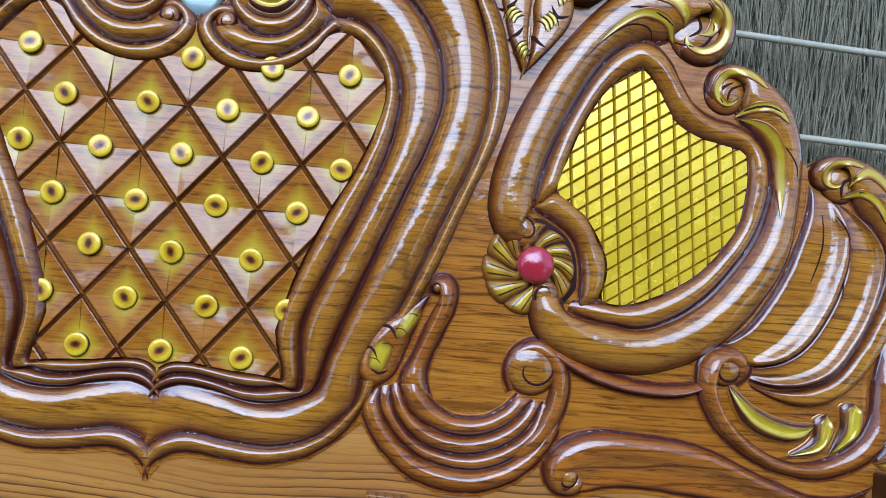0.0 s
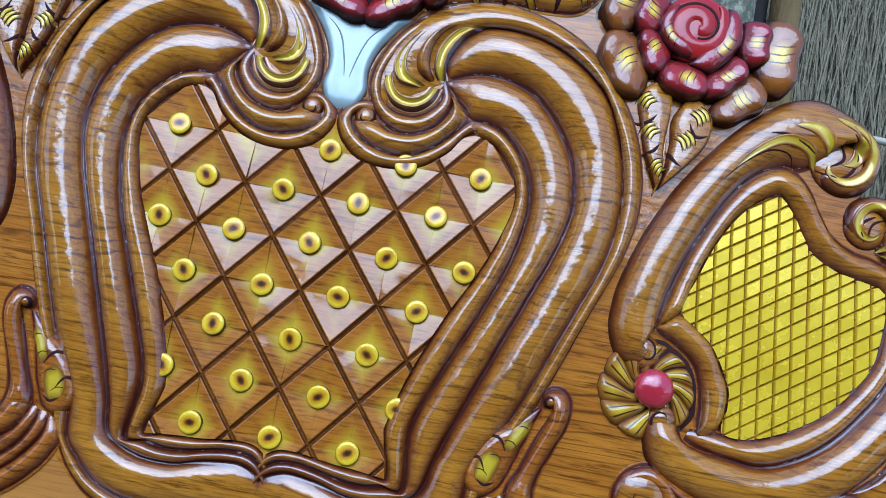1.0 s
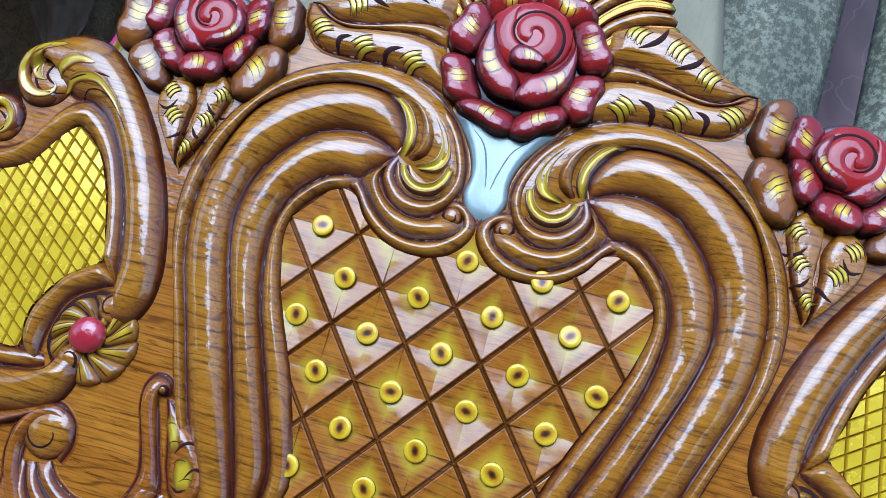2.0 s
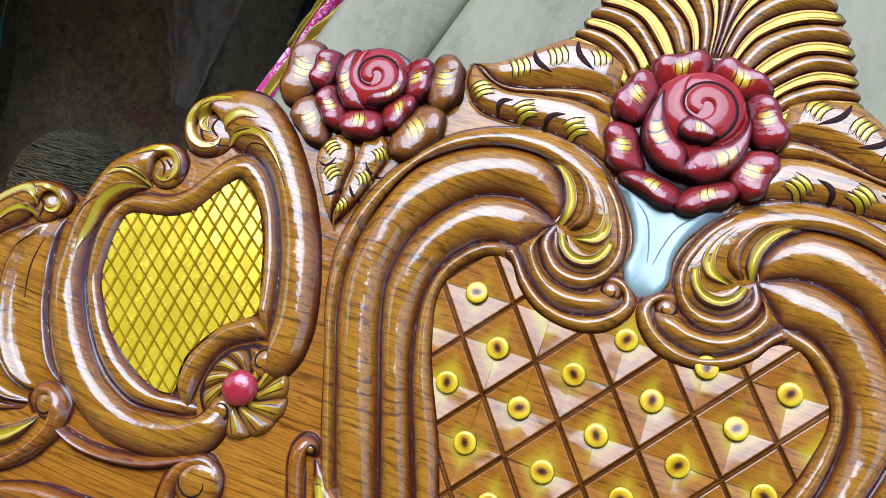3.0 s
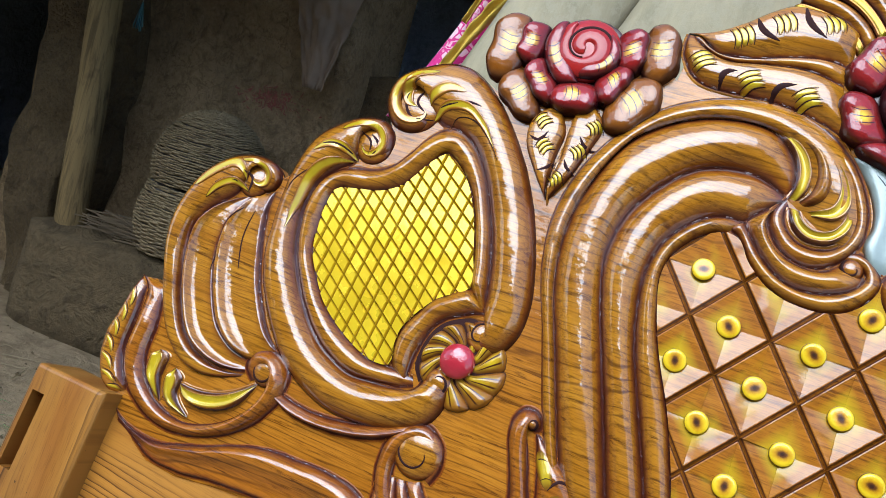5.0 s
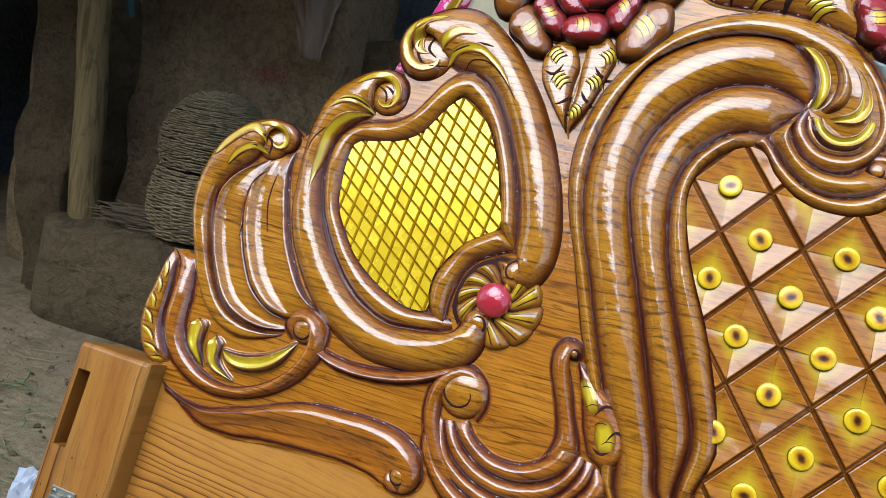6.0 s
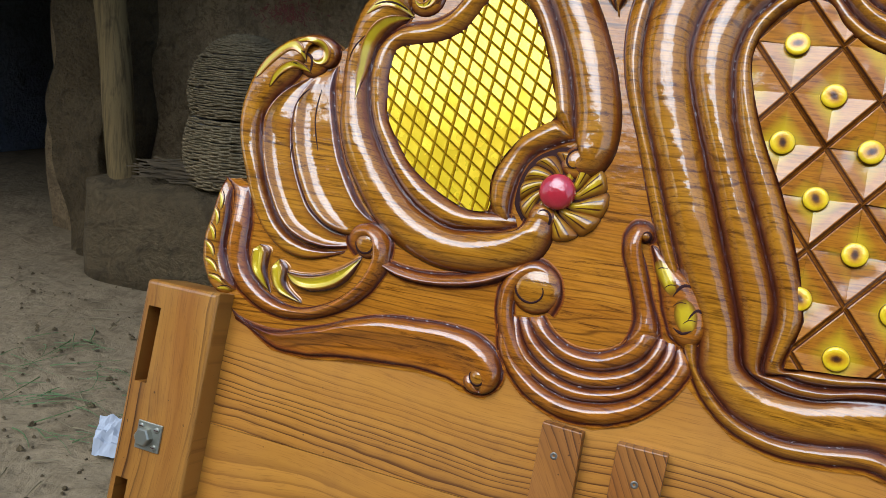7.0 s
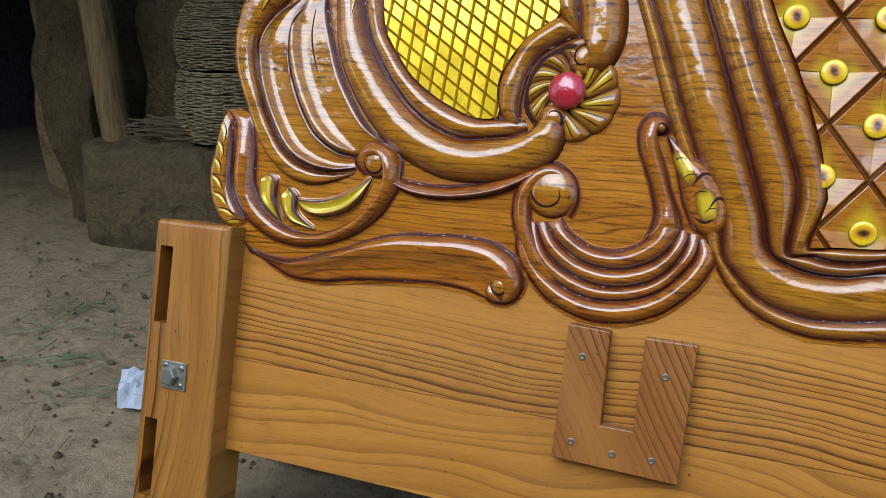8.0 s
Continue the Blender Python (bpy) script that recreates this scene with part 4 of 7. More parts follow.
ws2 = [(-0.270, 0.469), (-0.250, 0.454), (-0.222, 0.446), (-0.180, 0.452), (-0.139, 0.456), (-0.094, 0.447)]
wl2 = [(-0.276, 0.469), (-0.276, 0.448), (-0.265, 0.427), (-0.247, 0.412), (-0.216, 0.408), (-0.173, 0.409), (-0.136, 0.405), (-0.107, 0.398), (-0.081, 0.387), (-0.066, 0.373)]
k1a = [(-0.049, 0.488), (-0.034, 0.500), (-0.016, 0.509), (0.001, 0.517)]
k1b = [(-0.070, 0.526), (-0.044, 0.538), (-0.023, 0.548), (-0.002, 0.551)]
k2a = [(0.002, 0.516), (0.021, 0.510), (0.042, 0.504), (0.071, 0.513)]
k2b = [(0.001, 0.540), (0.021, 0.549), (0.046, 0.542), (0.071, 0.528)]
k3a = [(0.046, 0.503), (0.056, 0.483), (0.065, 0.459), (0.072, 0.448)]
k3b = [(0.068, 0.518), (0.086, 0.502), (0.102, 0.477), (0.105, 0.455)]
k4a = [(0.063, 0.443), (0.056, 0.428), (0.053, 0.412), (0.060, 0.397)]
k4b = [(0.100, 0.449), (0.102, 0.426), (0.096, 0.400), (0.081, 0.382)]
k5a = [(0.058, 0.405), (0.038, 0.395), (0.018, 0.384), (0.007, 0.372)]
k5b = [(0.072, 0.384), (0.052, 0.368), (0.030, 0.353), (0.008, 0.349)]
k6a = [(0.008, 0.380), (-0.015, 0.384), (-0.032, 0.388), (-0.046, 0.386)]
k6b = [(0.008, 0.349), (-0.016, 0.353), (-0.042, 0.362), (-0.067, 0.375)]
k7a = [(-0.060, 0.438), (-0.052, 0.419), (-0.044, 0.403), (-0.033, 0.390)]
k7b = [(-0.095, 0.436), (-0.092, 0.411), (-0.083, 0.392), (-0.068, 0.376)]
k8a = [(-0.044, 0.486), (-0.050, 0.473), (-0.055, 0.452), (-0.060, 0.441)]
k8b = [(-0.067, 0.516), (-0.083, 0.499), (-0.094, 0.476), (-0.097, 0.449)]
q1a = [(-0.043, 0.488), (-0.051, 0.465), (-0.054, 0.437), (-0.043, 0.413), (-0.024, 0.396), (0.004, 0.392)]
q1b = [(-0.041, 0.487), (-0.034, 0.465), (-0.022, 0.446), (-0.008, 0.431), (0.002, 0.420), (0.004, 0.395)]
q2a = [(0.001, 0.393), (0.023, 0.389), (0.046, 0.401), (0.060, 0.421), (0.065, 0.445), (0.060, 0.469)]
q2b = [(0.003, 0.405), (0.011, 0.424), (0.027, 0.436), (0.044, 0.446), (0.055, 0.464), (0.056, 0.483)]
q5a = [(-0.016, 0.447), (-0.009, 0.460), (0.007, 0.461), (0.023, 0.453), (0.030, 0.444)]
q5b = [(-0.009, 0.434), (0.005, 0.433), (0.018, 0.434), (0.024, 0.437), (0.030, 0.444)]
s1a = [(-0.497, 0.442), (-0.507, 0.418), (-0.505, 0.389), (-0.500, 0.358)]
s1b = [(-0.468, 0.441), (-0.467, 0.418), (-0.463, 0.396), (-0.470, 0.358)]
s2a = [(-0.469, 0.434), (-0.471, 0.415), (-0.470, 0.394), (-0.462, 0.382)]
s2b = [(-0.439, 0.435), (-0.441, 0.415), (-0.440, 0.398), (-0.447, 0.381)]
s3a = [(-0.451, 0.380), (-0.448, 0.363), (-0.434, 0.347), (-0.416, 0.333)]
s3b = [(-0.431, 0.394), (-0.423, 0.374), (-0.409, 0.362), (-0.400, 0.344)]
s4a = [(-0.480, 0.350), (-0.469, 0.333), (-0.450, 0.317), (-0.425, 0.307)]
s4b = [(-0.458, 0.374), (-0.442, 0.357), (-0.430, 0.340), (-0.416, 0.325)]
s5a = [(-0.409, 0.355), (-0.395, 0.367), (-0.373, 0.371), (-0.360, 0.372)]
s5b = [(-0.407, 0.334), (-0.383, 0.329), (-0.362, 0.333), (-0.348, 0.347)]
s6a = [(-0.364, 0.374), (-0.356, 0.385), (-0.343, 0.401), (-0.330, 0.405)]
s6b = [(-0.349, 0.349), (-0.334, 0.358), (-0.325, 0.378), (-0.321, 0.397)]
s7a = [(-0.341, 0.346), (-0.330, 0.369), (-0.319, 0.388), (-0.299, 0.399)]
s7b = [(-0.329, 0.320), (-0.305, 0.332), (-0.287, 0.356), (-0.283, 0.388)]
s8a = [(-0.355, 0.443), (-0.348, 0.424), (-0.343, 0.405), (-0.329, 0.398)]
s8b = [(-0.332, 0.458), (-0.319, 0.444), (-0.315, 0.421), (-0.317, 0.402)]
s9a = [(-0.321, 0.465), (-0.318, 0.440), (-0.315, 0.417), (-0.307, 0.397)]
s9b = [(-0.298, 0.471), (-0.285, 0.453), (-0.279, 0.427), (-0.285, 0.398)]
sla = [(-0.410, 0.331), (-0.423, 0.310), (-0.419, 0.283), (-0.400, 0.254), (-0.375, 0.226)]
slb = [(-0.383, 0.329), (-0.377, 0.304), (-0.376, 0.273), (-0.376, 0.246), (-0.372, 0.222)]
sra = [(-0.377, 0.329), (-0.374, 0.305), (-0.371, 0.271), (-0.373, 0.243), (-0.371, 0.223)]
srb = [(-0.348, 0.352), (-0.336, 0.328), (-0.339, 0.298), (-0.349, 0.265), (-0.364, 0.227)]
t1a = [(-0.435, 0.438), (-0.439, 0.409), (-0.426, 0.381), (-0.405, 0.362), (-0.384, 0.368)]
t1b = [(-0.414, 0.444), (-0.415, 0.422), (-0.404, 0.400), (-0.389, 0.380), (-0.381, 0.369)]
t2a = [(-0.391, 0.373), (-0.368, 0.377), (-0.350, 0.390), (-0.341, 0.409), (-0.351, 0.433)]
t2b = [(-0.391, 0.396), (-0.375, 0.396), (-0.364, 0.407), (-0.361, 0.424), (-0.368, 0.441)]
bi = [(-0.389, -0.137), (-0.384, -0.120), (-0.389, -0.108), (-0.400, -0.102), (-0.413, -0.103), (-0.423, -0.114), (-0.426, -0.129), (-0.424, -0.149), (-0.414, -0.170), (-0.398, -0.192), (-0.379, -0.205)]
x2o = [(-0.583, 0.340), (-0.596, 0.319), (-0.598, 0.300), (-0.588, 0.285), (-0.571, 0.285)]
x2i = [(-0.568, 0.329), (-0.579, 0.317), (-0.581, 0.304), (-0.576, 0.293), (-0.568, 0.288)]
n2m = [((p[0] + q[0]) / 2, (p[1] + q[1]) / 2) for p, q in zip(spline(n2a, 8), spline(n2b, 8))][::-1][:-1]

BOTTOM, JOINT = -0.494, -0.371
left_edge = [(-0.815, BOTTOM), (-0.815, -0.205)] + el[::-1] + [(-0.832, -0.041), (-0.812, -0.05), (-0.806, -0.068)] + d1o[14:6:-1] + sil
left_edge += [(-0.150, 0.572), (-0.125, 0.635), (-0.085, 0.685), (-0.04, 0.712), (0.0, 0.72)]
outline = left_edge + [(-x, y) for x, y in left_edge[-2::-1]]
low_edge = [(-0.812, -0.215), (-0.759, -0.246), (-0.735, -0.257), (-0.690, -0.259), (-0.636, -0.250), (-0.574, -0.244), (-0.529, -0.241), (-0.490, -0.244), (-0.472, -0.251),
            (-0.442, -0.253), (-0.424, -0.233), (-0.438, -0.193), (-0.428, -0.211), (-0.399, -0.239), (-0.357, -0.257), (-0.312, -0.257), (-0.275, -0.244),
            (-0.244, -0.218), (-0.222, -0.187), (-0.200, -0.207), (-0.168, -0.231), (-0.124, -0.243), (-0.082, -0.241), (-0.040, -0.236), (-0.017, -0.242), (0.0, -0.265)]
high_edge = [(x * 0.998, y - 0.001) for x, y in left_edge[3:]]
plate = low_edge[::-1] + high_edge
plate = plate + [(-x, y) for x, y in plate[-2:0:-1]]
part("carved_ground", slab(plate, FACE, FACE + 0.0012), M_GROUND, headboard, "glossy lacquered ground of the carving")
part("backboard", slab([(x, max(y, JOINT)) for x, y in outline], FACE - 0.026, FACE), M_PLANK, headboard, "varnished teak backboard with wavy dark grain")
lower = [(-0.815, JOINT - 0.0008), (-0.815, BOTTOM + 0.008), (-0.807, BOTTOM), (0.807, BOTTOM), (0.815, BOTTOM + 0.008), (0.815, JOINT - 0.0008)]
part("lower_plank", slab(lower, FACE - 0.026, FACE - 0.0003), M_PLANK_LOW, headboard, "honey coloured teak plank along the bottom")

CURL_LEAVES = ((r1o, r1i), (a1o, a1i), (b1o, b1i), (x2o, x2i), (r2o, r2i), (a2o, a2i), (b2o, b2i), (r3o, r3i), (a3o, a3i), (b3o, b3i))
CURL_CUTS = (([(-0.576, 0.320), (-0.589, 0.297), (-0.574, 0.272), (-0.544, 0.276)], 0.0045), ([(-0.518, 0.273), (-0.511, 0.285), (-0.488, 0.286), (-0.460, 0.267), (-0.439, 0.243)], 0.0022),
             ([(-0.541, 0.289), (-0.525, 0.298), (-0.504, 0.306), (-0.484, 0.305)], 0.0045), ([(-0.568, 0.311), (-0.572, 0.293), (-0.559, 0.283)], 0.0045),
             ([(-0.675, 0.199), (-0.652, 0.206), (-0.622, 0.199)], 0.0055), ([(-0.675, 0.164), (-0.691, 0.142), (-0.694, 0.129)], 0.0022),
             ([(-0.615, 0.234), (-0.600, 0.222), (-0.606, 0.204)], 0.0045), ([(-0.628, 0.233), (-0.612, 0.224), (-0.609, 0.208)], 0.0035),
             ([(-0.799, 0.107), (-0.781, 0.118), (-0.757, 0.117)], 0.0055), ([(-0.765, 0.135), (-0.752, 0.128), (-0.752, 0.112)], 0.005),
             ([(-0.746, 0.088), (-0.759, 0.059), (-0.757, -0.005)], 0.0025), ([(-0.730, 0.089), (-0.731, 0.052), (-0.718, 0.009)], 0.0025))


def knob(name, x, y, r, high, material, parent, base=FACE, label=""):
    """A low dome; its mesh lies in the board's frame."""
    prof = [(r * 1.02, -0.004)] + [(r * math.cos(a), high * math.sin(a)) for a in np.linspace(0, 1.45, 8)]
    ob = lathe(name, prof, 24, material, parent, label=label)
    ob.data.transform(Matrix.Translation((x, y, base)))
    return ob


for side in (-1, 1):
    def B(name, a, b, high, material=None, **kw):
        return band(name, a, b, high, headboard, material, side, **kw)

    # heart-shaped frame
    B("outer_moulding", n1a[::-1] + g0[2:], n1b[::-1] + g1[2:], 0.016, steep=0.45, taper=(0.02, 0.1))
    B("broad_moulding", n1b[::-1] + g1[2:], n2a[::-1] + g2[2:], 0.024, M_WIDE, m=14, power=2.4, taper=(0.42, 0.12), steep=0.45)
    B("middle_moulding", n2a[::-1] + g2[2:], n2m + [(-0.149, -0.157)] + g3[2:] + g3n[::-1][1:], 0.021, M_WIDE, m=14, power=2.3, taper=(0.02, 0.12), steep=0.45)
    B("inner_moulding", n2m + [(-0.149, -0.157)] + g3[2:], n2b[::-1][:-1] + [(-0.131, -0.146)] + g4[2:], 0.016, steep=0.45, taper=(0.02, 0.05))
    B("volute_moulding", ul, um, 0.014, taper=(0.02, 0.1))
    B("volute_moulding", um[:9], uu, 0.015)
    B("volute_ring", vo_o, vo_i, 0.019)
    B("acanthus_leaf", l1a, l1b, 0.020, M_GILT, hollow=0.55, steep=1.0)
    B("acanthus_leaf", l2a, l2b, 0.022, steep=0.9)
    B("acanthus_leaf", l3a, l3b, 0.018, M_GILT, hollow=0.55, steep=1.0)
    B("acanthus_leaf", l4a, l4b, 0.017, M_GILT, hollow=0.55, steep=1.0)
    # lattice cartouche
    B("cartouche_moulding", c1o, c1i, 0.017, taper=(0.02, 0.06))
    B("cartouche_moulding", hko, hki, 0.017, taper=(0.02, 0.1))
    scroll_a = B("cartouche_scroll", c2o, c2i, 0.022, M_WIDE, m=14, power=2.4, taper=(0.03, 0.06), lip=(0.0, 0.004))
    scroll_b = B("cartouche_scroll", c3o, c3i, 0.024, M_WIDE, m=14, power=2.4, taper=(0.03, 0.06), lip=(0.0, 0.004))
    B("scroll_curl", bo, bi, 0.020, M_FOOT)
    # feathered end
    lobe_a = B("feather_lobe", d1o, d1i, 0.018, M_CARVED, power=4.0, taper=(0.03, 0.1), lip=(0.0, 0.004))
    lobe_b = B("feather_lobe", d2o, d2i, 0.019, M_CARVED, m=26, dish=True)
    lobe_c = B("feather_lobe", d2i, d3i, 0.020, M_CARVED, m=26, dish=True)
    # curled heads: a rounded middle with gold channels and cut lines
    heads = []
    for hx, hy, hr in ((-0.572, 0.287, 0.034), (-0.609, 0.222, 0.026), (-0.752, 0.128, 0.024)):
        heads.append(knob("curl_heart", side * -hx, hy, hr, 0.0105, M_CARVED, headboard))
    over = surface_of(scroll_a, scroll_b, lobe_a, lobe_b, lobe_c, *heads)
    for k, (a, b) in enumerate(CURL_LEAVES):
        if k in (0, 4, 7):
            a, b = spline(a, 24), spline(b, 24)
            a, b = a + 0.42 * (b - a), b + 0.18 * (b - a)
        draped_leaf(a, b, headboard, over, side, M_CURL)
    for pts, wide in CURL_CUTS:
        stroke("cut_line", pts, wide, headboard, M_CUT, over, side, 0.0009, 22)
    B("corner_scroll", eo, ei, 0.020, M_FOOT)
    tip_leaf = B("corner_leaf", el, er, 0.013, M_CARVED, power=5.0, lip=(0.0, 0.004))
    over = surface_of(tip_leaf)
    for a, b in ((ef1a, ef1b), (ef2a, ef2b), (ef3a, ef3b)):
        B("acanthus_leaf", a, b, 0.016, M_GILT, hollow=0.4, steep=0.8)
    outer, inner = spline(el, 30), spline(er, 30)
    for k in range(3, 28, 4):
        p = outer[k] + 0.18 * (inner[k] - outer[k])
        q = outer[min(k + 4, 29)] + 0.62 * (inner[min(k + 4, 29)] - outer[min(k + 4, 29)])
        mid = (p + q) / 2 + np.array((0.002, 0.0025))
        stroke("gilt_stroke", [p, mid, q], 0.0060, headboard, M_SPRAY, over, side, 0.0004, 12)
        stroke("cut_line", [p + (0.003, 0.003), mid + (0.003, 0.004), q + (0.002, 0.003)], 0.0016, headboard, M_CUT, over, side, 0.0006, 12)
    # foot scrolls
    B("foot_scroll", h0, h1, 0.019, M_FOOT, m=26, taper=(0.05, 0.05), cove=True)
    B("scroll_fillet", i0, i1, 0.012, M_FOOT, skew=0.7, power=1.5, steep=0.6)
    B("shell_lobe", ja, jb, 0.018, M_SHELL, taper=(0.14, 0.14), steep=0.42)
    B("shell_lobe", jb, jc, 0.018, M_SHELL, taper=(0.14, 0.14), steep=0.42)
    B("shell_lobe", jc, jd, 0.015, M_SHELL, taper=(0.14, 0.14), steep=0.42)
    B("shell_lobe", jd, je, 0.017, M_SHELL, taper=(0.14, 0.14), steep=0.42)
    B("bud_stem", ko, ki, 0.020, M_FOOT)
    bud = B("bud_leaf", ma, mb, 0.015, M_SHELL, power=2.6)
    over = surface_of(bud)
    for p, q, r, wide in (((-0.275, -0.058), (-0.262, -0.076), (-0.252, -0.092), 0.017), ((-0.243, -0.096), (-0.236, -0.110), (-0.231, -0.130), 0.024)):
        stroke("gilt_leaf", [p, q, r], wide, headboard, M_SPRAY, over, side, -0.0002, 16)
    for p, q, r in (((-0.252, -0.094), (-0.242, -0.080), (-0.228, -0.083)), ((-0.233, -0.117), (-0.224, -0.104), (-0.212, -0.112)), ((-0.246, -0.127), (-0.236, -0.131), (-0.226, -0.126))):
        stroke("gouge", [p, q, r], 0.0042, headboard, M_CUT, over, side, 0.0008, 14, 0.8)
    for k in range(4):
        x, y = -0.270 + 0.013 * k, -0.066 - 0.017 * k
        stroke("cut_line", [(x - 0.006, y - 0.004), (x, y + 0.001), (x + 0.008, y + 0.001)], 0.0016, headboard, M_CUT, over, side, 0.0009)
    # wing leaf beside the crowning rose
    high_leaf = B("wing_leaf", wu1, wu2, 0.018, M_LEAF, power=3.5, lip=(0.0, 0.004))
    low_leaf = B("wing_leaf", ws2, wl2, 0.018, M_LEAF, power=4.0)
    B("wing_rib", ws2, wu2, 0.021, M_LEAF)
    height = surface_of(high_leaf, low_leaf)
    for at in ((-0.217, 0.474), (-0.177, 0.500), (-0.126, 0.512)):
        brushed_gold(at, (0.47, -0.88), headboard, height, side)
    for at in ((-0.249, 0.434), (-0.190, 0.420), (-0.126, 0.414)):
        brushed_gold(at, (0.78, 0.52), headboard, height, side, 3)
    for p, q, r in (((-0.206, 0.503), (-0.197, 0.487), (-0.175, 0.478)), ((-0.159, 0.531), (-0.151, 0.509), (-0.128, 0.493)),
                    ((-0.209, 0.430), (-0.222, 0.424), (-0.222, 0.407)), ((-0.143, 0.429), (-0.160, 0.421), (-0.163, 0.401))):
        stroke("gouge", [p, q, r], 0.0090, headboard, M_CUT, height, side, 0.0008, 14, 0.8)

M_CUT_GREY = plain("grey cut line", (0.12, 0.13, 0.14), 0.3)

# silver drop between the two volutes
drop_l = [(-0.064, 0.368), (-0.046, 0.346), (-0.031, 0.322), (-0.0245, 0.297), (-0.027, 0.270), (-0.012, 0.246)]
drop = band("silver_drop", drop_l, [(-x, y) for x, y in drop_l], 0.007, headboard, M_SILVER, power=6.0, lip=(0.0, 0.0), taper=(0.02, 0.10), m=18, hollow=0.45, label="pale silver painted drop")
height = surface_of(drop)
for s in (-1, 1):
    stroke("drop_line", [(-0.034, 0.352), (-0.018, 0.337), (-0.008, 0.310), (-0.003, 0.285)], 0.0022, headboard, M_CUT_GREY, height, s, 0.0006)


EYE_TURN = {0.383: 0.4, 0.404: 1.9, 0.449: 1.9, 0.031: 2.0, 0.625: 2.6, 0.412: 4.0, 0.292: 4.5}
for side in (-1, 1):
    for x, y, r, hi in ((0.383, 0.038, 0.020, 0.012), (0.404, -0.113, 0.031, 0.013), (0.449, -0.228, 0.0165, 0.017), (0.031, 0.243, 0.013, 0.009),
                        (0.625, -0.097, 0.020, 0.010), (0.412, -0.030, 0.018, 0.014), (0.292, -0.033, 0.008, 0.012)):
        eye = knob("scroll_eye", side * x, y, r, hi, M_CARVED, headboard)
        over = surface_of(eye)
        arc = [(-x + q * r * math.cos(a), y + q * r * math.sin(a)) for a, q in zip(np.linspace(EYE_TURN[x], EYE_TURN[x] + 4.6, 16), np.linspace(0.95, 0.30, 16))]
        stroke("cut_line", arc, 0.0036, eye, M_CUT, over, side, 0.0008, 30)


# ------------------------------------------------------------------ quilted panel with studs
def clip(poly, window):
    """The part of a polygon inside a convex window (both lists of x, y; the window runs anticlockwise)."""
    out = [tuple(p) for p in poly]
    for (ax, ay), (bx, by) in zip(window, window[1:] + window[:1]):
        src, out = out, []
        for i, q in enumerate(src):
            p = src[i - 1]
            dp = (bx - ax) * (p[1] - ay) - (by - ay) * (p[0] - ax)
            dq = (bx - ax) * (q[1] - ay) - (by - ay) * (q[0] - ax)
            if (dp >= 0) != (dq >= 0):
                k = dp / (dp - dq)
                out.append((p[0] + k * (q[0] - p[0]), p[1] + k * (q[1] - p[1])))
            if dq >= 0:
                out.append(q)
        if len(out) < 3:
            return []
    return out


def faceted(name, facets, region, material, parent, label=""):
    """A cut piece of flat facets, each a convex list of (x, y, z, shade), trimmed to a region."""
    verts, faces, uvs, known = [], [], [], {}
    for f in facets:
        p = np.array(f, float)
        if np.cross(p[1, :2] - p[0, :2], p[2, :2] - p[0, :2]) < 0:
            p = p[::-1]
        got = clip(region, [tuple(q) for q in p[:, :2]])
        if len(got) < 3:
            continue
        sol = np.linalg.solve(np.c_[p[:3, :2], np.ones(3)], p[:3, 2:])
        val = np.c_[np.array(got), np.ones(len(got))] @ sol
        face = []
        for (x, y), (z, s) in zip(got, val):
            key = (round(x, 5), round(y, 5), round(z, 5))
            if key not in known:
                known[key] = len(verts)
                verts.append((x, y, z))
                uvs.append((0.5, s))
            if known[key] not in face:
                face.append(known[key])
        if len(face) > 2:
            faces.append(tuple(face))
    return mesh_object(name, verts, faces, material, parent, uvs, smooth=False, label=label) if faces else None


def quilt_wood():
    """Amber lacquered teak; gold sprayed round the middle of each cell, stain in the grooves, their rims bevelled to
    catch light.
    """
    m = Mat("lacquered quilted teak")
    col, fine = teak_grain(m, (0.085, 0.022, 0.003), (0.300, 0.098, 0.006), (0.400, 0.145, 0.010))
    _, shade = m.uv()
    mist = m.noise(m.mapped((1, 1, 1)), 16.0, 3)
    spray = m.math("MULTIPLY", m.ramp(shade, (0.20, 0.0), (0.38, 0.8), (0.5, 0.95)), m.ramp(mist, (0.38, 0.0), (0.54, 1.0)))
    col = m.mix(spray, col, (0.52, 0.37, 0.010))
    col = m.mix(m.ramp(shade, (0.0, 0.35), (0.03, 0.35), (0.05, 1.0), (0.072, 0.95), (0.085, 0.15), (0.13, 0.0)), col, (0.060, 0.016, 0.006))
    ripple = m.noise(m.mapped((1, 1, 1)), 13.0, 2, 0.4)
    pores = m.noise(m.mapped((26, 330, 330)), 1.0, 4, 0.7)
    dust = m.math("MULTIPLY", m.noise(m.mapped((1, 1, 1)), 24.0, 4, 0.6), m.noise(m.mapped((1, 1, 1)), 300.0, 3, 0.75))
    m.b.inputs["Coat IOR"].default_value = 1.5
    return m.set(color=col, rough=m.ramp(ripple, (0.35, 0.3), (0.65, 0.45)), spec=0.15, normal=m.bump(ripple, 0.8, 0.0080, m.bump(m.noise(m.mapped((1, 1, 1)), 120.0, 3, 0.6), 0.15, 0.0004, m.bump(pores, 0.2, 0.0002))),
                 coat=0.70, coat_rough=m.ramp(dust, (0.18, 0.04), (0.27, 0.06), (0.36, 0.14)))


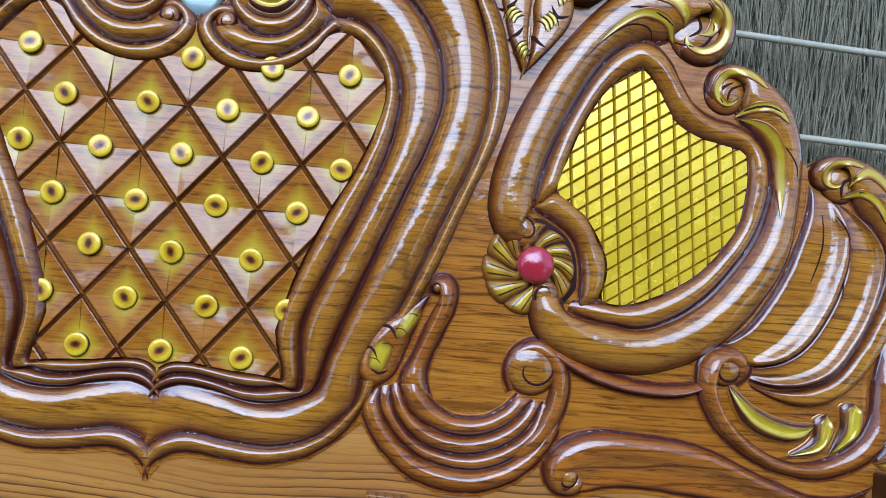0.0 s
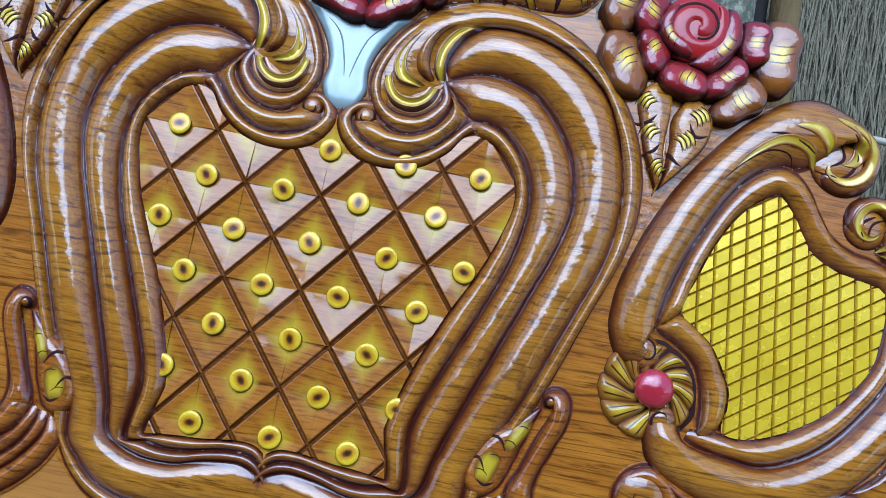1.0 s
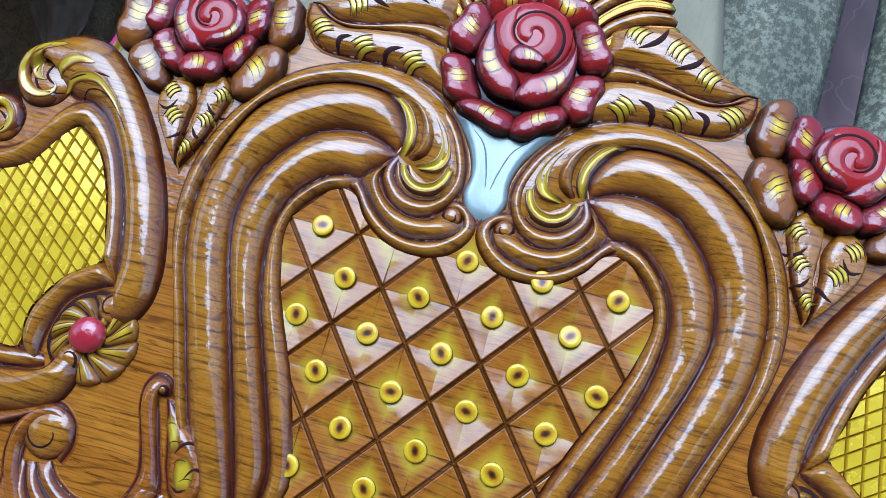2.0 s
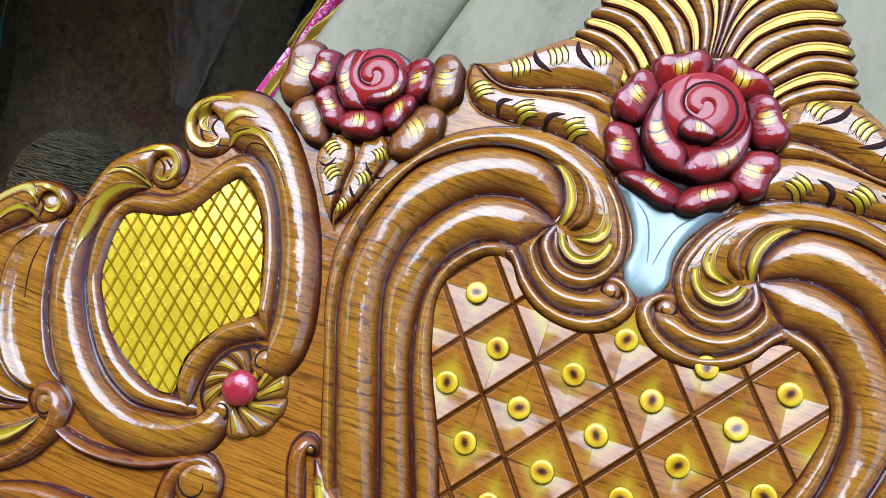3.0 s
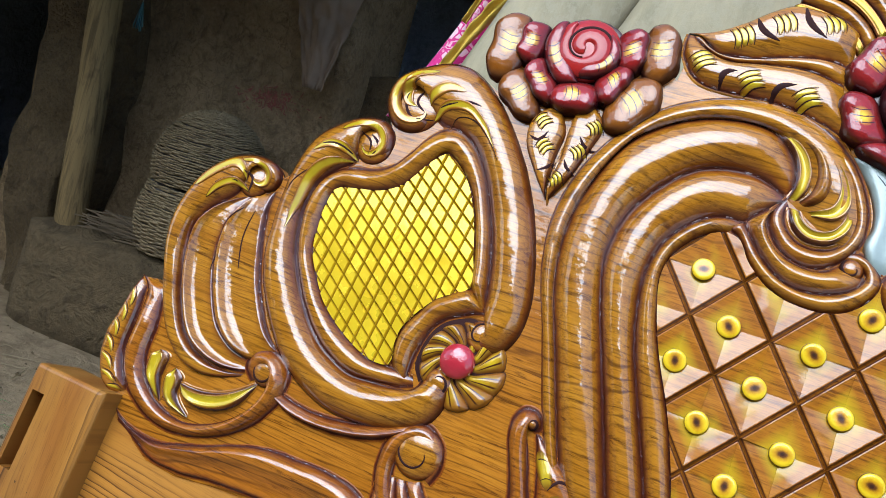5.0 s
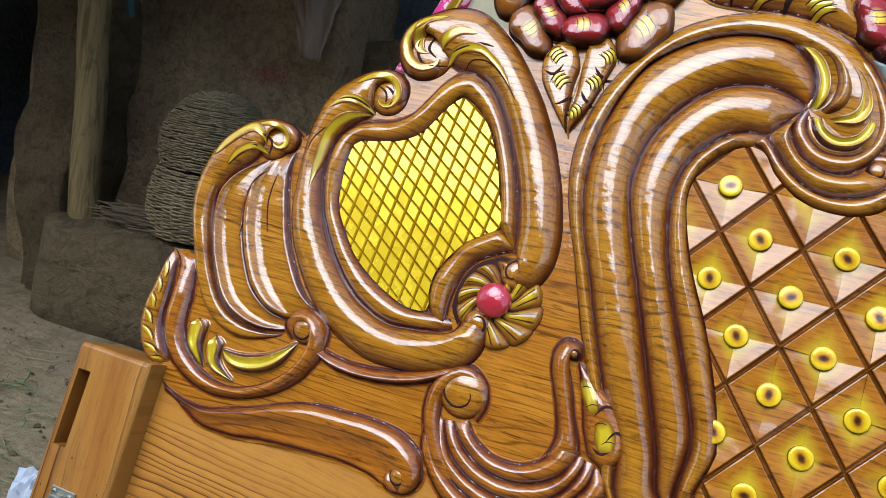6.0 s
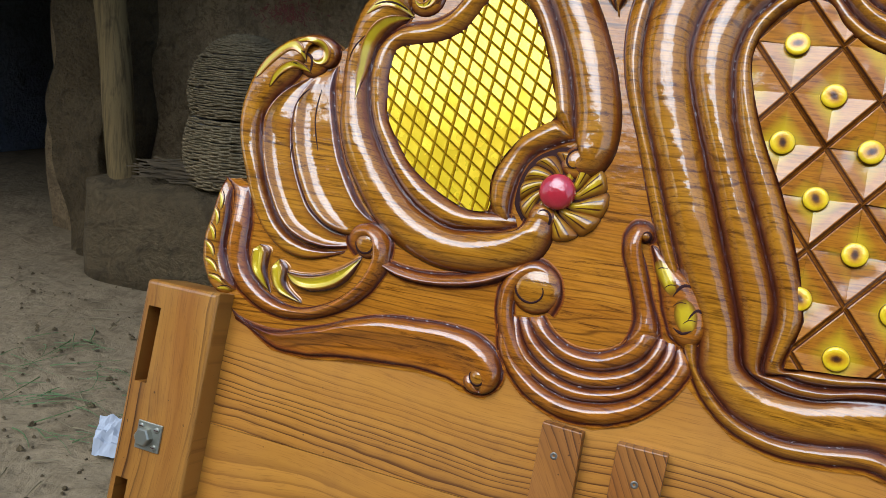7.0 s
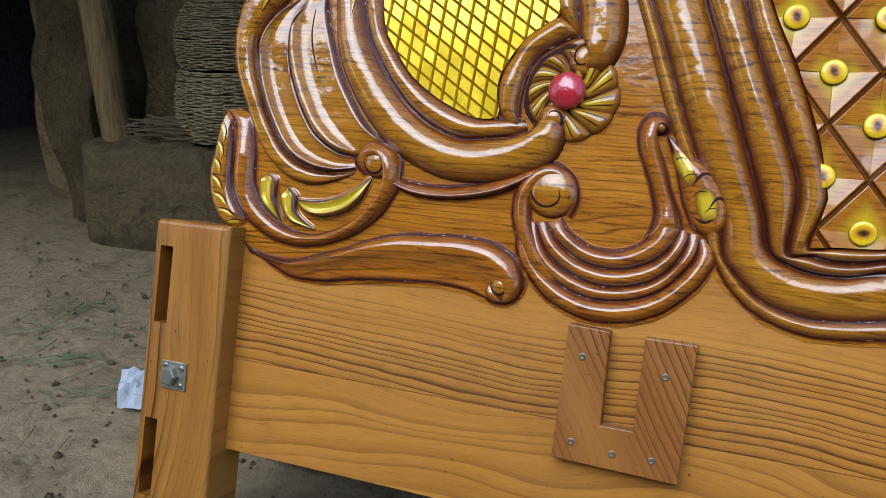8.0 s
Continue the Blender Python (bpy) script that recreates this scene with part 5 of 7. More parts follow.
M_QUILT = quilt_wood()
half = [tuple(p) for p in spline(n2b[::-1][:-1] + [(-0.131, -0.146)], 30)] + [tuple(p) for p in spline(g4[2:], 40)] + [tuple(p) for p in spline([(-0.162, 0.243)] + ul[1:10], 40)]
half = [(min(x, -0.0005), y) for x, y in half]
panel_region = half + [(-x, y) for x, y in half[::-1]]
quilt = empty("quilted_panel", parent=headboard)
tagged(quilt, "teak panel of sunk diamonds, each with a gold stud")
CELL_W, CELL_H = 0.0435, 0.0537
LOW, RIM = FACE + 0.0032, FACE + 0.0082


def inside(poly, x, y):
    hit = False
    for (x0, y0), (x1, y1) in zip(poly, poly[1:] + poly[:1]):
        if (y0 > y) != (y1 > y) and x < (x1 - x0) * (y - y0) / (y1 - y0) + x0:
            hit = not hit
    return hit


def stud_paint():
    """Gold paint with a burnt brown spot in the middle of each stud."""
    m = Mat("gold paint with a burnt centre")
    xyz = m.n.new("ShaderNodeSeparateXYZ")
    m.l.new(m.co.outputs["Object"], xyz.inputs[0])
    far = m.math("SQRT", m.math("ADD", m.math("POWER", xyz.outputs[0], 2.0), m.math("MULTIPLY", m.math("POWER", xyz.outputs[1], 2.0), 2.2)))
    wob = m.math("MULTIPLY", m.math("SUBTRACT", m.noise(m.mapped((1, 1, 1)), 300.0, 3), 0.5), 0.004)
    far = m.math("MULTIPLY", m.math("ADD", far, wob), 72.0)
    col = m.ramp(far, (0.10, (0.030, 0.009, 0.004)), (0.26, (0.10, 0.030, 0.004)), (0.50, (0.46, 0.21, 0.004)), (0.74, (0.60, 0.36, 0.006)), (0.9, (0.66, 0.44, 0.010)))
    # Ring shadow round the stud, painted into its rim colour.
    edge = m.math("MULTIPLY", m.math("SQRT", m.math("ADD", m.math("POWER", xyz.outputs[0], 2.0), m.math("POWER", xyz.outputs[1], 2.0))), 74.0)
    col = m.mix(m.ramp(edge, (0.90, 0.0), (0.945, 1.0)), col, (0.05, 0.015, 0.004))
    return m.set(color=col, rough=0.3, metal=0.1, spec=0.2, coat=0.5, coat_rough=0.10, normal=m.bump(m.noise(m.mapped((1, 1, 1)), 120.0, 3), 0.25, 0.0012))


def stud_mesh():
    return [(0.0128, -0.003), (0.0130, 0.0020), (0.0128, 0.0038), (0.0121, 0.0050), (0.0108, 0.0056), (0.0085, 0.0058), (0.0055, 0.0058), (0.0010, 0.0058)]


M_STUD = stud_paint()
rng = random.Random(4)
first_stud = None
for k in range(-1, 9):
    for i in range(-4, 5):
        cx = (i + 0.5 * (k % 2)) * 2 * CELL_W * 0.995 + 0.001
        cy = 0.195 - k * CELL_H
        cx += 0.0012 * rng.uniform(-1, 1)
        cy += 0.0012 * rng.uniform(-1, 1)
        bx, by = (i + 0.5 * (k % 2)) * 2 * CELL_W * 0.995 + 0.001, 0.195 - k * CELL_H
        outer = [(bx + CELL_W, by), (bx, by + CELL_H), (bx - CELL_W, by), (bx, by - CELL_H)]
        edge_ = [(bx + (x - bx) * 0.925, by + (y - by) * 0.925) for x, y in outer]
        inner = [(bx + (x - bx) * 0.89, by + (y - by) * 0.89) for x, y in outer]
        facets = []
        for j in range(4):
            o0, o1, i0_, i1_ = outer[j], outer[(j + 1) % 4], inner[j], inner[(j + 1) % 4]
            tip = 0.0020 * rng.uniform(-1, 1)
            e0, e1 = edge_[j], edge_[(j + 1) % 4]
            facets.append([(*o0, FACE + 0.0030, 0.0), (*o1, FACE + 0.0030, 0.0), (*e1, RIM - 0.0006 + tip, 0.075), (*e0, RIM - 0.0006 + tip, 0.075)])
            facets.append([(*e0, RIM - 0.0006 + tip, 0.075), (*e1, RIM - 0.0006 + tip, 0.075), (*i1_, RIM + tip, 0.12), (*i0_, RIM + tip, 0.12)])
            facets.append([(*i0_, RIM + tip, 0.12), (*i1_, RIM + tip, 0.12), (cx, cy, LOW, 0.5)])
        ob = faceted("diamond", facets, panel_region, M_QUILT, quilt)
        if ob and any(inside(panel_region, cx + dx, cy + dy) for dx, dy in ((0, 0), (0.006, 0), (-0.006, 0), (0, -0.006), (0, 0.006))):
            if first_stud is None:
                first_stud = lathe("stud", stud_mesh(), 20, M_STUD, quilt, label="gold painted round stud")
                st = first_stud
            else:
                st = new("stud", first_stud.data)
                st.parent = quilt
                tagged(st, "gold painted round stud")
            st.location = (cx, cy, LOW + 0.0015)
            st.rotation_euler = (rng.uniform(-0.08, 0.08), rng.uniform(-0.08, 0.08), rng.uniform(0, 6))

# ------------------------------------------------------------------ gold lattice of each cartouche
for side in (-1, 1):
    lattice = empty("gold_lattice", parent=headboard)
    tagged(lattice, "gold painted lattice of small cut tiles")
    region = [tuple(p) for p in spline([(side * -x, y) for x, y in gold] + [(side * -gold[0][0], gold[0][1])], 90)][:-1]
    va, vb = np.array((-side * 0.0165, -0.0113)), np.array((-side * 0.0016, 0.0172))
    origin = np.array((side * 0.53, 0.10))
    for i in range(-14, 15):
        for j in range(-20, 21):
            c = origin + i * va + j * vb
            if not (0.38 < abs(c[0]) < 0.67 and -0.07 < c[1] < 0.28):
                continue
            corner = [c + sx * va / 2 + sy * vb / 2 for sx, sy in ((1, 1), (-1, 1), (-1, -1), (1, -1))]
            lift = 0.0008 * rng.uniform(-1, 1)
            top = [c + 0.77 * (q - c) for q in corner]
            gx, gy = rng.gauss(0, 0.014), rng.gauss(0, 0.014) - 0.05 * (c[1] - 0.08) / 0.12
            rise = [FACE + 0.0055 + lift + gx * (q[0] - c[0]) + gy * (q[1] - c[1]) for q in top]
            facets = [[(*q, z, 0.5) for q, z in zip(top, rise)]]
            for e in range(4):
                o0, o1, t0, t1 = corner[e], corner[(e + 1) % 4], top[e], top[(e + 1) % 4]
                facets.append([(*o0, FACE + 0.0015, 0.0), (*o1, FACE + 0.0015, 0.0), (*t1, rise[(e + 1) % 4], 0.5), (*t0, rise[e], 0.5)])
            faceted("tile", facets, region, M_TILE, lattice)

    # flower with a ruby boss
    flower = empty("boss_flower", parent=headboard)
    tagged(flower, "gilded flower with a glossy red boss")
    fx, fy = -0.3985, 0.001
    # Added matte dark disc that paints the shade between the petals.
    knob("petal_gap_disc", side * -fx, fy, 0.056, 0.005, M_CUT, flower)
    for k in range(11):
        a = 2 * math.pi * k / 11 + 0.2 + 0.05 * math.sin(5 * k)
        reach = 0.055 + 0.008 * math.cos(a + 0.7)
        edges = []
        for off in (-0.32, 0.32):
            edges.append([(fx + r * math.cos(a + off * w + swirl), fy + r * math.sin(a + off * w + swirl))
                          for r, w, swirl in ((0.010, 0.9, -0.55), (0.024, 1.0, -0.20), (0.039, 1.0, 0.10), (reach, 0.95, 0.26))])
        band("petal", edges[0], edges[1], 0.008 + 0.002 * (k % 2), flower, M_STRIPED, side, n=22, m=16, lip=(0.0, 0.0), taper=(0.1, 0.10), round_end=0.15, power=2.0, steep=0.40, ramp=0.4)
    boss = knob("boss", side * -fx, fy, 0.021, 0.011, M_RUBY, flower, FACE + 0.012, "glossy red boss")

# ------------------------------------------------------------------ roses


def petals(parent, pairs, high, material, side, base=FACE, centre=None, power=5.0, swell=1.13):
    """Cupped petals between an inner and an outer cut line: low at the heart, rising to a rolled lip with a waved edge."""
    made = []
    for a, b in pairs:
        a, b = np.array(a), np.array(b)
        if centre is not None and np.linalg.norm(a.mean(0) - centre) > np.linalg.norm(b.mean(0) - centre):
            a, b = b, a
        c = (a + b) / 2
        a, b = c + swell * (a - c), c + swell * (b - c)
        e0, e1 = 0.24 * (c[0] - c[1]), 0.24 * (c[-1] - c[-2])
        a[0], b[0], a[-1], b[-1] = a[0] + e0, b[0] + e0, a[-1] + e1, b[-1] + e1
        n, m = 30, 15
        a, b = by_hand(spline(shift(a, side), n)), by_hand(spline(shift(b, side), n))
        t, s = np.linspace(0, 1, n), np.linspace(0, 1, m)
        far = np.linalg.norm(np.diff((a + b) / 2, axis=0), axis=1).sum()
        half = np.maximum(1 - np.abs(2 * t - 1) ** 4.5, 0.002) ** 0.42
        wave = 1 - 0.07 * np.cos(4 * math.pi * t)
        c = (a + b) / 2
        a, b = c + (a - c) * half[:, None], c + (b - c) * (half * wave)[:, None]
        crest = 0.68 if centre is not None else 0.5
        rise = np.where(s < crest, 1 - 0.50 * ((crest - s) / crest) ** 2.0, np.maximum(1 - (np.maximum(s - crest, 0) / (1 - crest)) ** 3.6, 0) ** 0.6)
        if centre is None:
            rise = np.maximum(1 - np.abs(2 * s - 1) ** power, 0) ** 0.6
        ends = np.maximum(1 - np.abs(2 * t - 1) ** 5.5, 0) ** 0.5
        verts, uvs, edges = [], [], []
        for k in range(n):
            wide = np.linalg.norm(a[k] - b[k])
            for j in range(m):
                q = a[k] + (b[k] - a[k]) * s[j]
                verts.append((q[0], q[1], base + high * ends[k] * rise[j] * (1 - 0.07 * math.cos(4 * math.pi * t[k]) * s[j]) - (0.003 if j in (0, m - 1) or k in (0, n - 1) else 0)))
                uvs.append((t[k], s[j]))
                edges.append(min(min(s[j], 1 - s[j]) * max(wide, 0.004), min(t[k], 1 - t[k]) * far))
        faces = [(k * m + j, k * m + j + 1, (k + 1) * m + j + 1, (k + 1) * m + j) for k in range(n - 1) for j in range(m - 1)]
        q = np.array(verts)
        f = faces[(n // 2) * (m - 1) + m // 2]
        if np.cross(q[f[1]] - q[f[0]], q[f[2]] - q[f[0]])[2] < 0:
            faces = [f[::-1] for f in faces]
        made.append(mesh_object("petal", verts, faces, material, parent, uvs, edge=edges))
    return made


def rolled_heart(parent, cx, cy, r, side, high=0.020, base=FACE + 0.012, turns=2.0):
    """The rolled middle of a rose: a dark dome with one red ridge winding in to its top."""
    heart = knob("heart", side * -cx, cy, r * 0.97, high * 0.8, M_RED, parent, base)
    verts, uvs, faces = [], [], []
    steps, wide = 110, 9
    pitch = 0.80 * r / turns
    for k in range(steps):
        t = k / (steps - 1)
        q = r * 0.86 - (r * 0.80) * t
        a = 2.2 + 2 * math.pi * turns * t
        a = a if side < 0 else math.pi - a
        w = 0.56 * pitch * min(1, 14 * t + 0.2) * (1 - 0.25 * t)
        for j in range(wide):
            s = 2 * j / (wide - 1) - 1
            rr = max(q + s * w, 0.0004)
            z = high * math.sqrt(max(0.0, 1 - min(0.999, rr / (1.03 * r)) ** 2)) * 0.8 + 0.0040 * (1 - abs(s) ** 4) - 0.0014
            verts.append((rr * math.cos(a) + side * -cx, rr * math.sin(a) + cy, z + base))
            uvs.append((t, j / (wide - 1)))
    faces = [(wide * k + j, wide * k + j + 1, wide * (k + 1) + j + 1, wide * (k + 1) + j) for k in range(steps - 1) for j in range(wide - 1)]
    if side < 0:
        faces = [f[::-1] for f in faces]
    groove = [((q + 0.5 * pitch) * math.cos(a), (q + 0.5 * pitch) * math.sin(a)) for q, a in
              ((r * 0.86 - r * 0.80 * t, (2.2 if side < 0 else math.pi - 2.2) - side * 2 * math.pi * turns * t) for t in np.linspace(0.30, 1.0, 26))]
    ridge = mesh_object("rolled_petal", verts, faces, M_RIDGE, heart, uvs, edge=[min(v, 1 - v) * 2 * pitch for _, v in uvs])
    stroke("cut_line", [(x - side * cx, y + cy) for x, y in groove], 0.0046, heart, M_CUT, surface_of(heart, ridge), -1, 0.0010, 60, 0.25)


HEART = np.array((-0.386, 0.405))
for side in (-1, 1):
    rose = empty("small_rose", parent=headboard)
    tagged(rose, "red and gold carved rose with two leaves")
    petals(rose, ((s1a, s1b), (s4a, s4b), (s7a, s7b), (s9a, s9b)), 0.020, M_PETAL, side, centre=HEART, swell=1.28)
    petals(rose, ((s2a, s2b), (s3a, s3b), (s6a, s6b), (s8a, s8b)), 0.023, M_ROSE, side, centre=HEART, swell=1.25)
    # Added dark disc; puts shade into the gaps between petals.
    knob("rose_gap_disc", side * 0.388, 0.405, 0.058, 0.005, M_DARK, rose)
    leaves = petals(rose, ((sla, slb), (sra, srb)), 0.015, M_LEAF, side, swell=1.05)
    height = surface_of(*leaves)
    for at in ((-0.404, 0.310), (-0.391, 0.279)):
        brushed_gold(at, (0.62, 0.79), rose, height, side, 3, 0.019, 0.0056)
    for at in ((-0.344, 0.318), (-0.353, 0.283), (-0.368, 0.243)):
        brushed_gold(at, (0.67, -0.74), rose, height, side, 3, 0.017, 0.0050)
    for p, q, r in (((-0.416, 0.290), (-0.403, 0.286), (-0.394, 0.300)), ((-0.391, 0.249), (-0.381, 0.255), (-0.375, 0.268)),
                    ((-0.356, 0.304), (-0.345, 0.293), (-0.330, 0.296)), ((-0.364, 0.271), (-0.356, 0.260), (-0.346, 0.258))):
        stroke("gouge", [p, q, r], 0.0050, rose, M_CUT, height, side, 0.0008, 14, 0.8)
    stroke("leaf_rib", [(-0.373, 0.325), (-0.3725, 0.284), (-0.372, 0.240), (-0.3665, 0.213)], 0.0042, rose, M_CARVED, height, side, 0.0022)
    petals(rose, ((s5a, s5b),), 0.026, M_ROSE, side, centre=HEART)
    petals(rose, ((t1a, t1b), (t2a, t2b)), 0.016, M_ROSE, side, FACE + 0.008, power=3.0)
    rolled_heart(rose, -0.386, 0.414, 0.043, side, 0.015, turns=1.4)

crown = empty("crown_rose", parent=headboard)
tagged(crown, "large red carved rose with gilded plumes above")
petals(crown, ((k1a, k1b), (k2a, k2b), (k3a, k3b), (k4a, k4b), (k5a, k5b), (k6a, k6b), (k7a, k7b), (k8a, k8b)), 0.024, M_ROSE, -1, centre=np.array((0.003, 0.455)))
knob("heart", 0.003, 0.468, 0.062, 0.018, M_RED, crown, FACE + 0.004)
petals(crown, ((q1a, q1b), (q2a, q2b)), 0.014, M_ROSE, -1, FACE + 0.014, power=3.0)
petals(crown, ((q5a, q5b),), 0.012, M_ROSE, -1, FACE + 0.021, power=3.0)
rolled_heart(crown, 0.005, 0.478, 0.049, -1, 0.014, FACE + 0.016, turns=1.35)
# Same dark disc here, colouring the petal gaps as if shaded.
knob("rose_gap_disc", 0.0, 0.465, 0.088, 0.006, M_DARK, crown)
cuts = ([(0.091, 0.487), (0.103, 0.500), (0.134, 0.516), (0.174, 0.527)], [(0.075, 0.509), (0.091, 0.530), (0.123, 0.550), (0.162, 0.554)],
        [(0.051, 0.531), (0.069, 0.553), (0.095, 0.579), (0.122, 0.588), (0.152, 0.587)], [(0.025, 0.546), (0.039, 0.584), (0.066, 0.609), (0.095, 0.623), (0.134, 0.628)],
        [(0.007, 0.555), (0.016, 0.608), (0.035, 0.640), (0.065, 0.660), (0.106, 0.668)],
        [(0.000, 0.552), (0.000, 0.620), (0.001, 0.665), (0.006, 0.700), (0.030, 0.714)])
for s in (-1, 1):
    for low, top in zip(cuts, cuts[1:]):
        low, top = spline(low, 12), spline(top, 12)
        mid = low + 0.42 * (top - low)
        mid[-1] += 0.35 * (mid[-1] - mid[-2])
        band("plume", mid, top, 0.019, crown, M_LEAF, s, n=40, m=10, lip=(0.0, 0.0), taper=(0.05, 0.04), round_end=0.14)
        band("plume_channel", low, mid, 0.016, crown, M_GILT_WIDE, s, n=40, m=10, lip=(0.0, 0.0), taper=(0.05, 0.04), round_end=0.14, hollow=0.35)

M_SCREW = plain("dull screw steel", (0.16, 0.14, 0.11), 0.45, metal=0.7, var=0.4)

# ------------------------------------------------------------------ posts, bolt plates, cleats
for side in (-1, 1):
    post = empty("post", parent=headboard)
    tagged(post, "upright teak post with two mortises and a bolt plate")
    x0, x1 = (-0.922, -0.806) if side < 0 else (0.806, 0.922)
    # body built round its two mortises
    mx0, mx1 = (-0.911, -0.891) if side < 0 else (0.891, 0.911)
    outer = [(x0, -0.70), (x1, -0.70), (x1, -0.205), (x1 - 0.008, -0.197), (x0 + 0.012, -0.197), (x0, -0.209)]
    bm = bmesh.new()
    z0, z1 = FACE - 0.035, 0.020
    xs = [x0, mx0, mx1, x1]
    ys = [-0.70, -0.568, -0.463, -0.334, -0.232, -0.197]
    grid = {}
    for i in range(3):
        for j in range(5):
            if i == 1 and j in (1, 3):
                continue
            grid[i, j] = True
    made = {}

    def vert(x, y, z):
        key = (round(x, 4), round(y, 4), round(z, 4))
        if key not in made:
            made[key] = bm.verts.new((x, y, z))
        return made[key]

    for i in range(3):
        for j in range(5):
            a, b, c, e = xs[i], xs[i + 1], ys[j], ys[j + 1]
            front = z1 if (i, j) in grid else z1 - 0.030
            bm.faces.new([vert(a, c, front), vert(b, c, front), vert(b, e, front), vert(a, e, front)])
            bm.faces.new([vert(a, e, z0), vert(b, e, z0), vert(b, c, z0), vert(a, c, z0)])
            if (i, j) not in grid:
                for p, q in (((a, c), (b, c)), ((b, c), (b, e)), ((b, e), (a, e)), ((a, e), (a, c))):
                    bm.faces.new([vert(*p, z1), vert(*q, z1), vert(*q, front), vert(*p, front)])
    for j in range(5):
        for x, flip in ((x0, 1), (x1, -1)):
            f = [vert(x, ys[j], z0), vert(x, ys[j], z1), vert(x, ys[j + 1], z1), vert(x, ys[j + 1], z0)]
            bm.faces.new(f[::flip])
    for i in range(3):
        for y, flip in ((ys[0], -1), (ys[-1], 1)):
            f = [vert(xs[i], y, z0), vert(xs[i], y, z1), vert(xs[i + 1], y, z1), vert(xs[i + 1], y, z0)]
            bm.faces.new(f[::flip])
    bmesh.ops.recalc_face_normals(bm, faces=bm.faces[:])
    edge = [e for e in bm.edges if all(abs(v.co.z - z1) < 1e-5 for v in e.verts) and
            (all(abs(v.co.x - x0) < 1e-5 for v in e.verts) or all(abs(v.co.x - x1) < 1e-5 for v in e.verts) or all(abs(v.co.y + 0.197) < 1e-5 for v in e.verts))]
    edge += [e for e in bm.edges if all(abs(v.co.y + 0.197) < 1e-5 for v in e.verts) and all(abs(v.co.x - x0) < 1e-5 for v in e.verts)]
    bmesh.ops.bevel(bm, geom=edge, offset=0.006, segments=3, affect="EDGES", profile=0.5)
    part("shaft", bm, M_POST, post, "varnished teak shaft with upright grain")
    bx = side * 0.870
    plate = part("bolt_plate", block(bx - 0.0195, bx + 0.0195, -0.4185, -0.3815, 0.020, 0.0228, 0.0008), M_STEEL, post, "small square zinc bolt plate")
    for dx, dy in ((-0.013, 0.012), (0.012, 0.011), (0.012, -0.012)):
        sc = lathe("screw", [(0.0042, 0.0), (0.0042, 0.0010), (0.0030, 0.0018), (0.0008, 0.0019)], 12, M_STEEL, plate)
        sc.location = (bx + dx, -0.400 + dy, 0.0228)
        # Dark bar on the head; its colour gives the slot's shade.
        part("screw_slot", block(bx + dx - 0.0033, bx + dx + 0.0033, -0.400 + dy - 0.0006, -0.400 + dy + 0.0006, 0.0246, 0.0251), M_DARK, plate)
    bolt = lathe("bolt_head", [(0.0125, 0.0), (0.0125, 0.0080), (0.0105, 0.0098), (0.0004, 0.0100)], 6, M_STEEL, plate, smooth=False, label="hexagonal bolt head")
    bolt.location = (bx - 0.004, -0.4005, 0.0228)

    # forked cleat screwed to the plank
    cx0, cx1 = (-0.368, -0.231) if side < 0 else (0.231, 0.368)
    w = cx1 - cx0
    fork = [(cx0, -0.409), (cx1, -0.412), (cx1 + 0.004, -0.261), (cx1 - 0.050, -0.261), (cx1 - 0.052, -0.364), (cx0 + 0.050, -0.364), (cx0 + 0.049, -0.260), (cx0 + 0.003, -0.258)]
    cleat = part("cleat", slab(fork, FACE, FACE + 0.020), M_CLEAT, headboard, "forked brown teak cleat screwed to the plank")
    bpy_bevel = cleat.modifiers.new("edge", "BEVEL")
    bpy_bevel.width, bpy_bevel.segments, bpy_bevel.limit_method = 0.0012, 2, "ANGLE"
    for px, py in ((0.022, -0.292), (0.112, -0.300), (0.020, -0.388), (0.066, -0.393), (0.108, -0.392)):
        sc = lathe("screw", [(0.0044, -0.0005), (0.0040, 0.0003), (0.0020, 0.0), (0.0006, -0.0006)], 12, M_SCREW, cleat)
        sc.location = (cx0 + px, py, FACE + 0.0203)


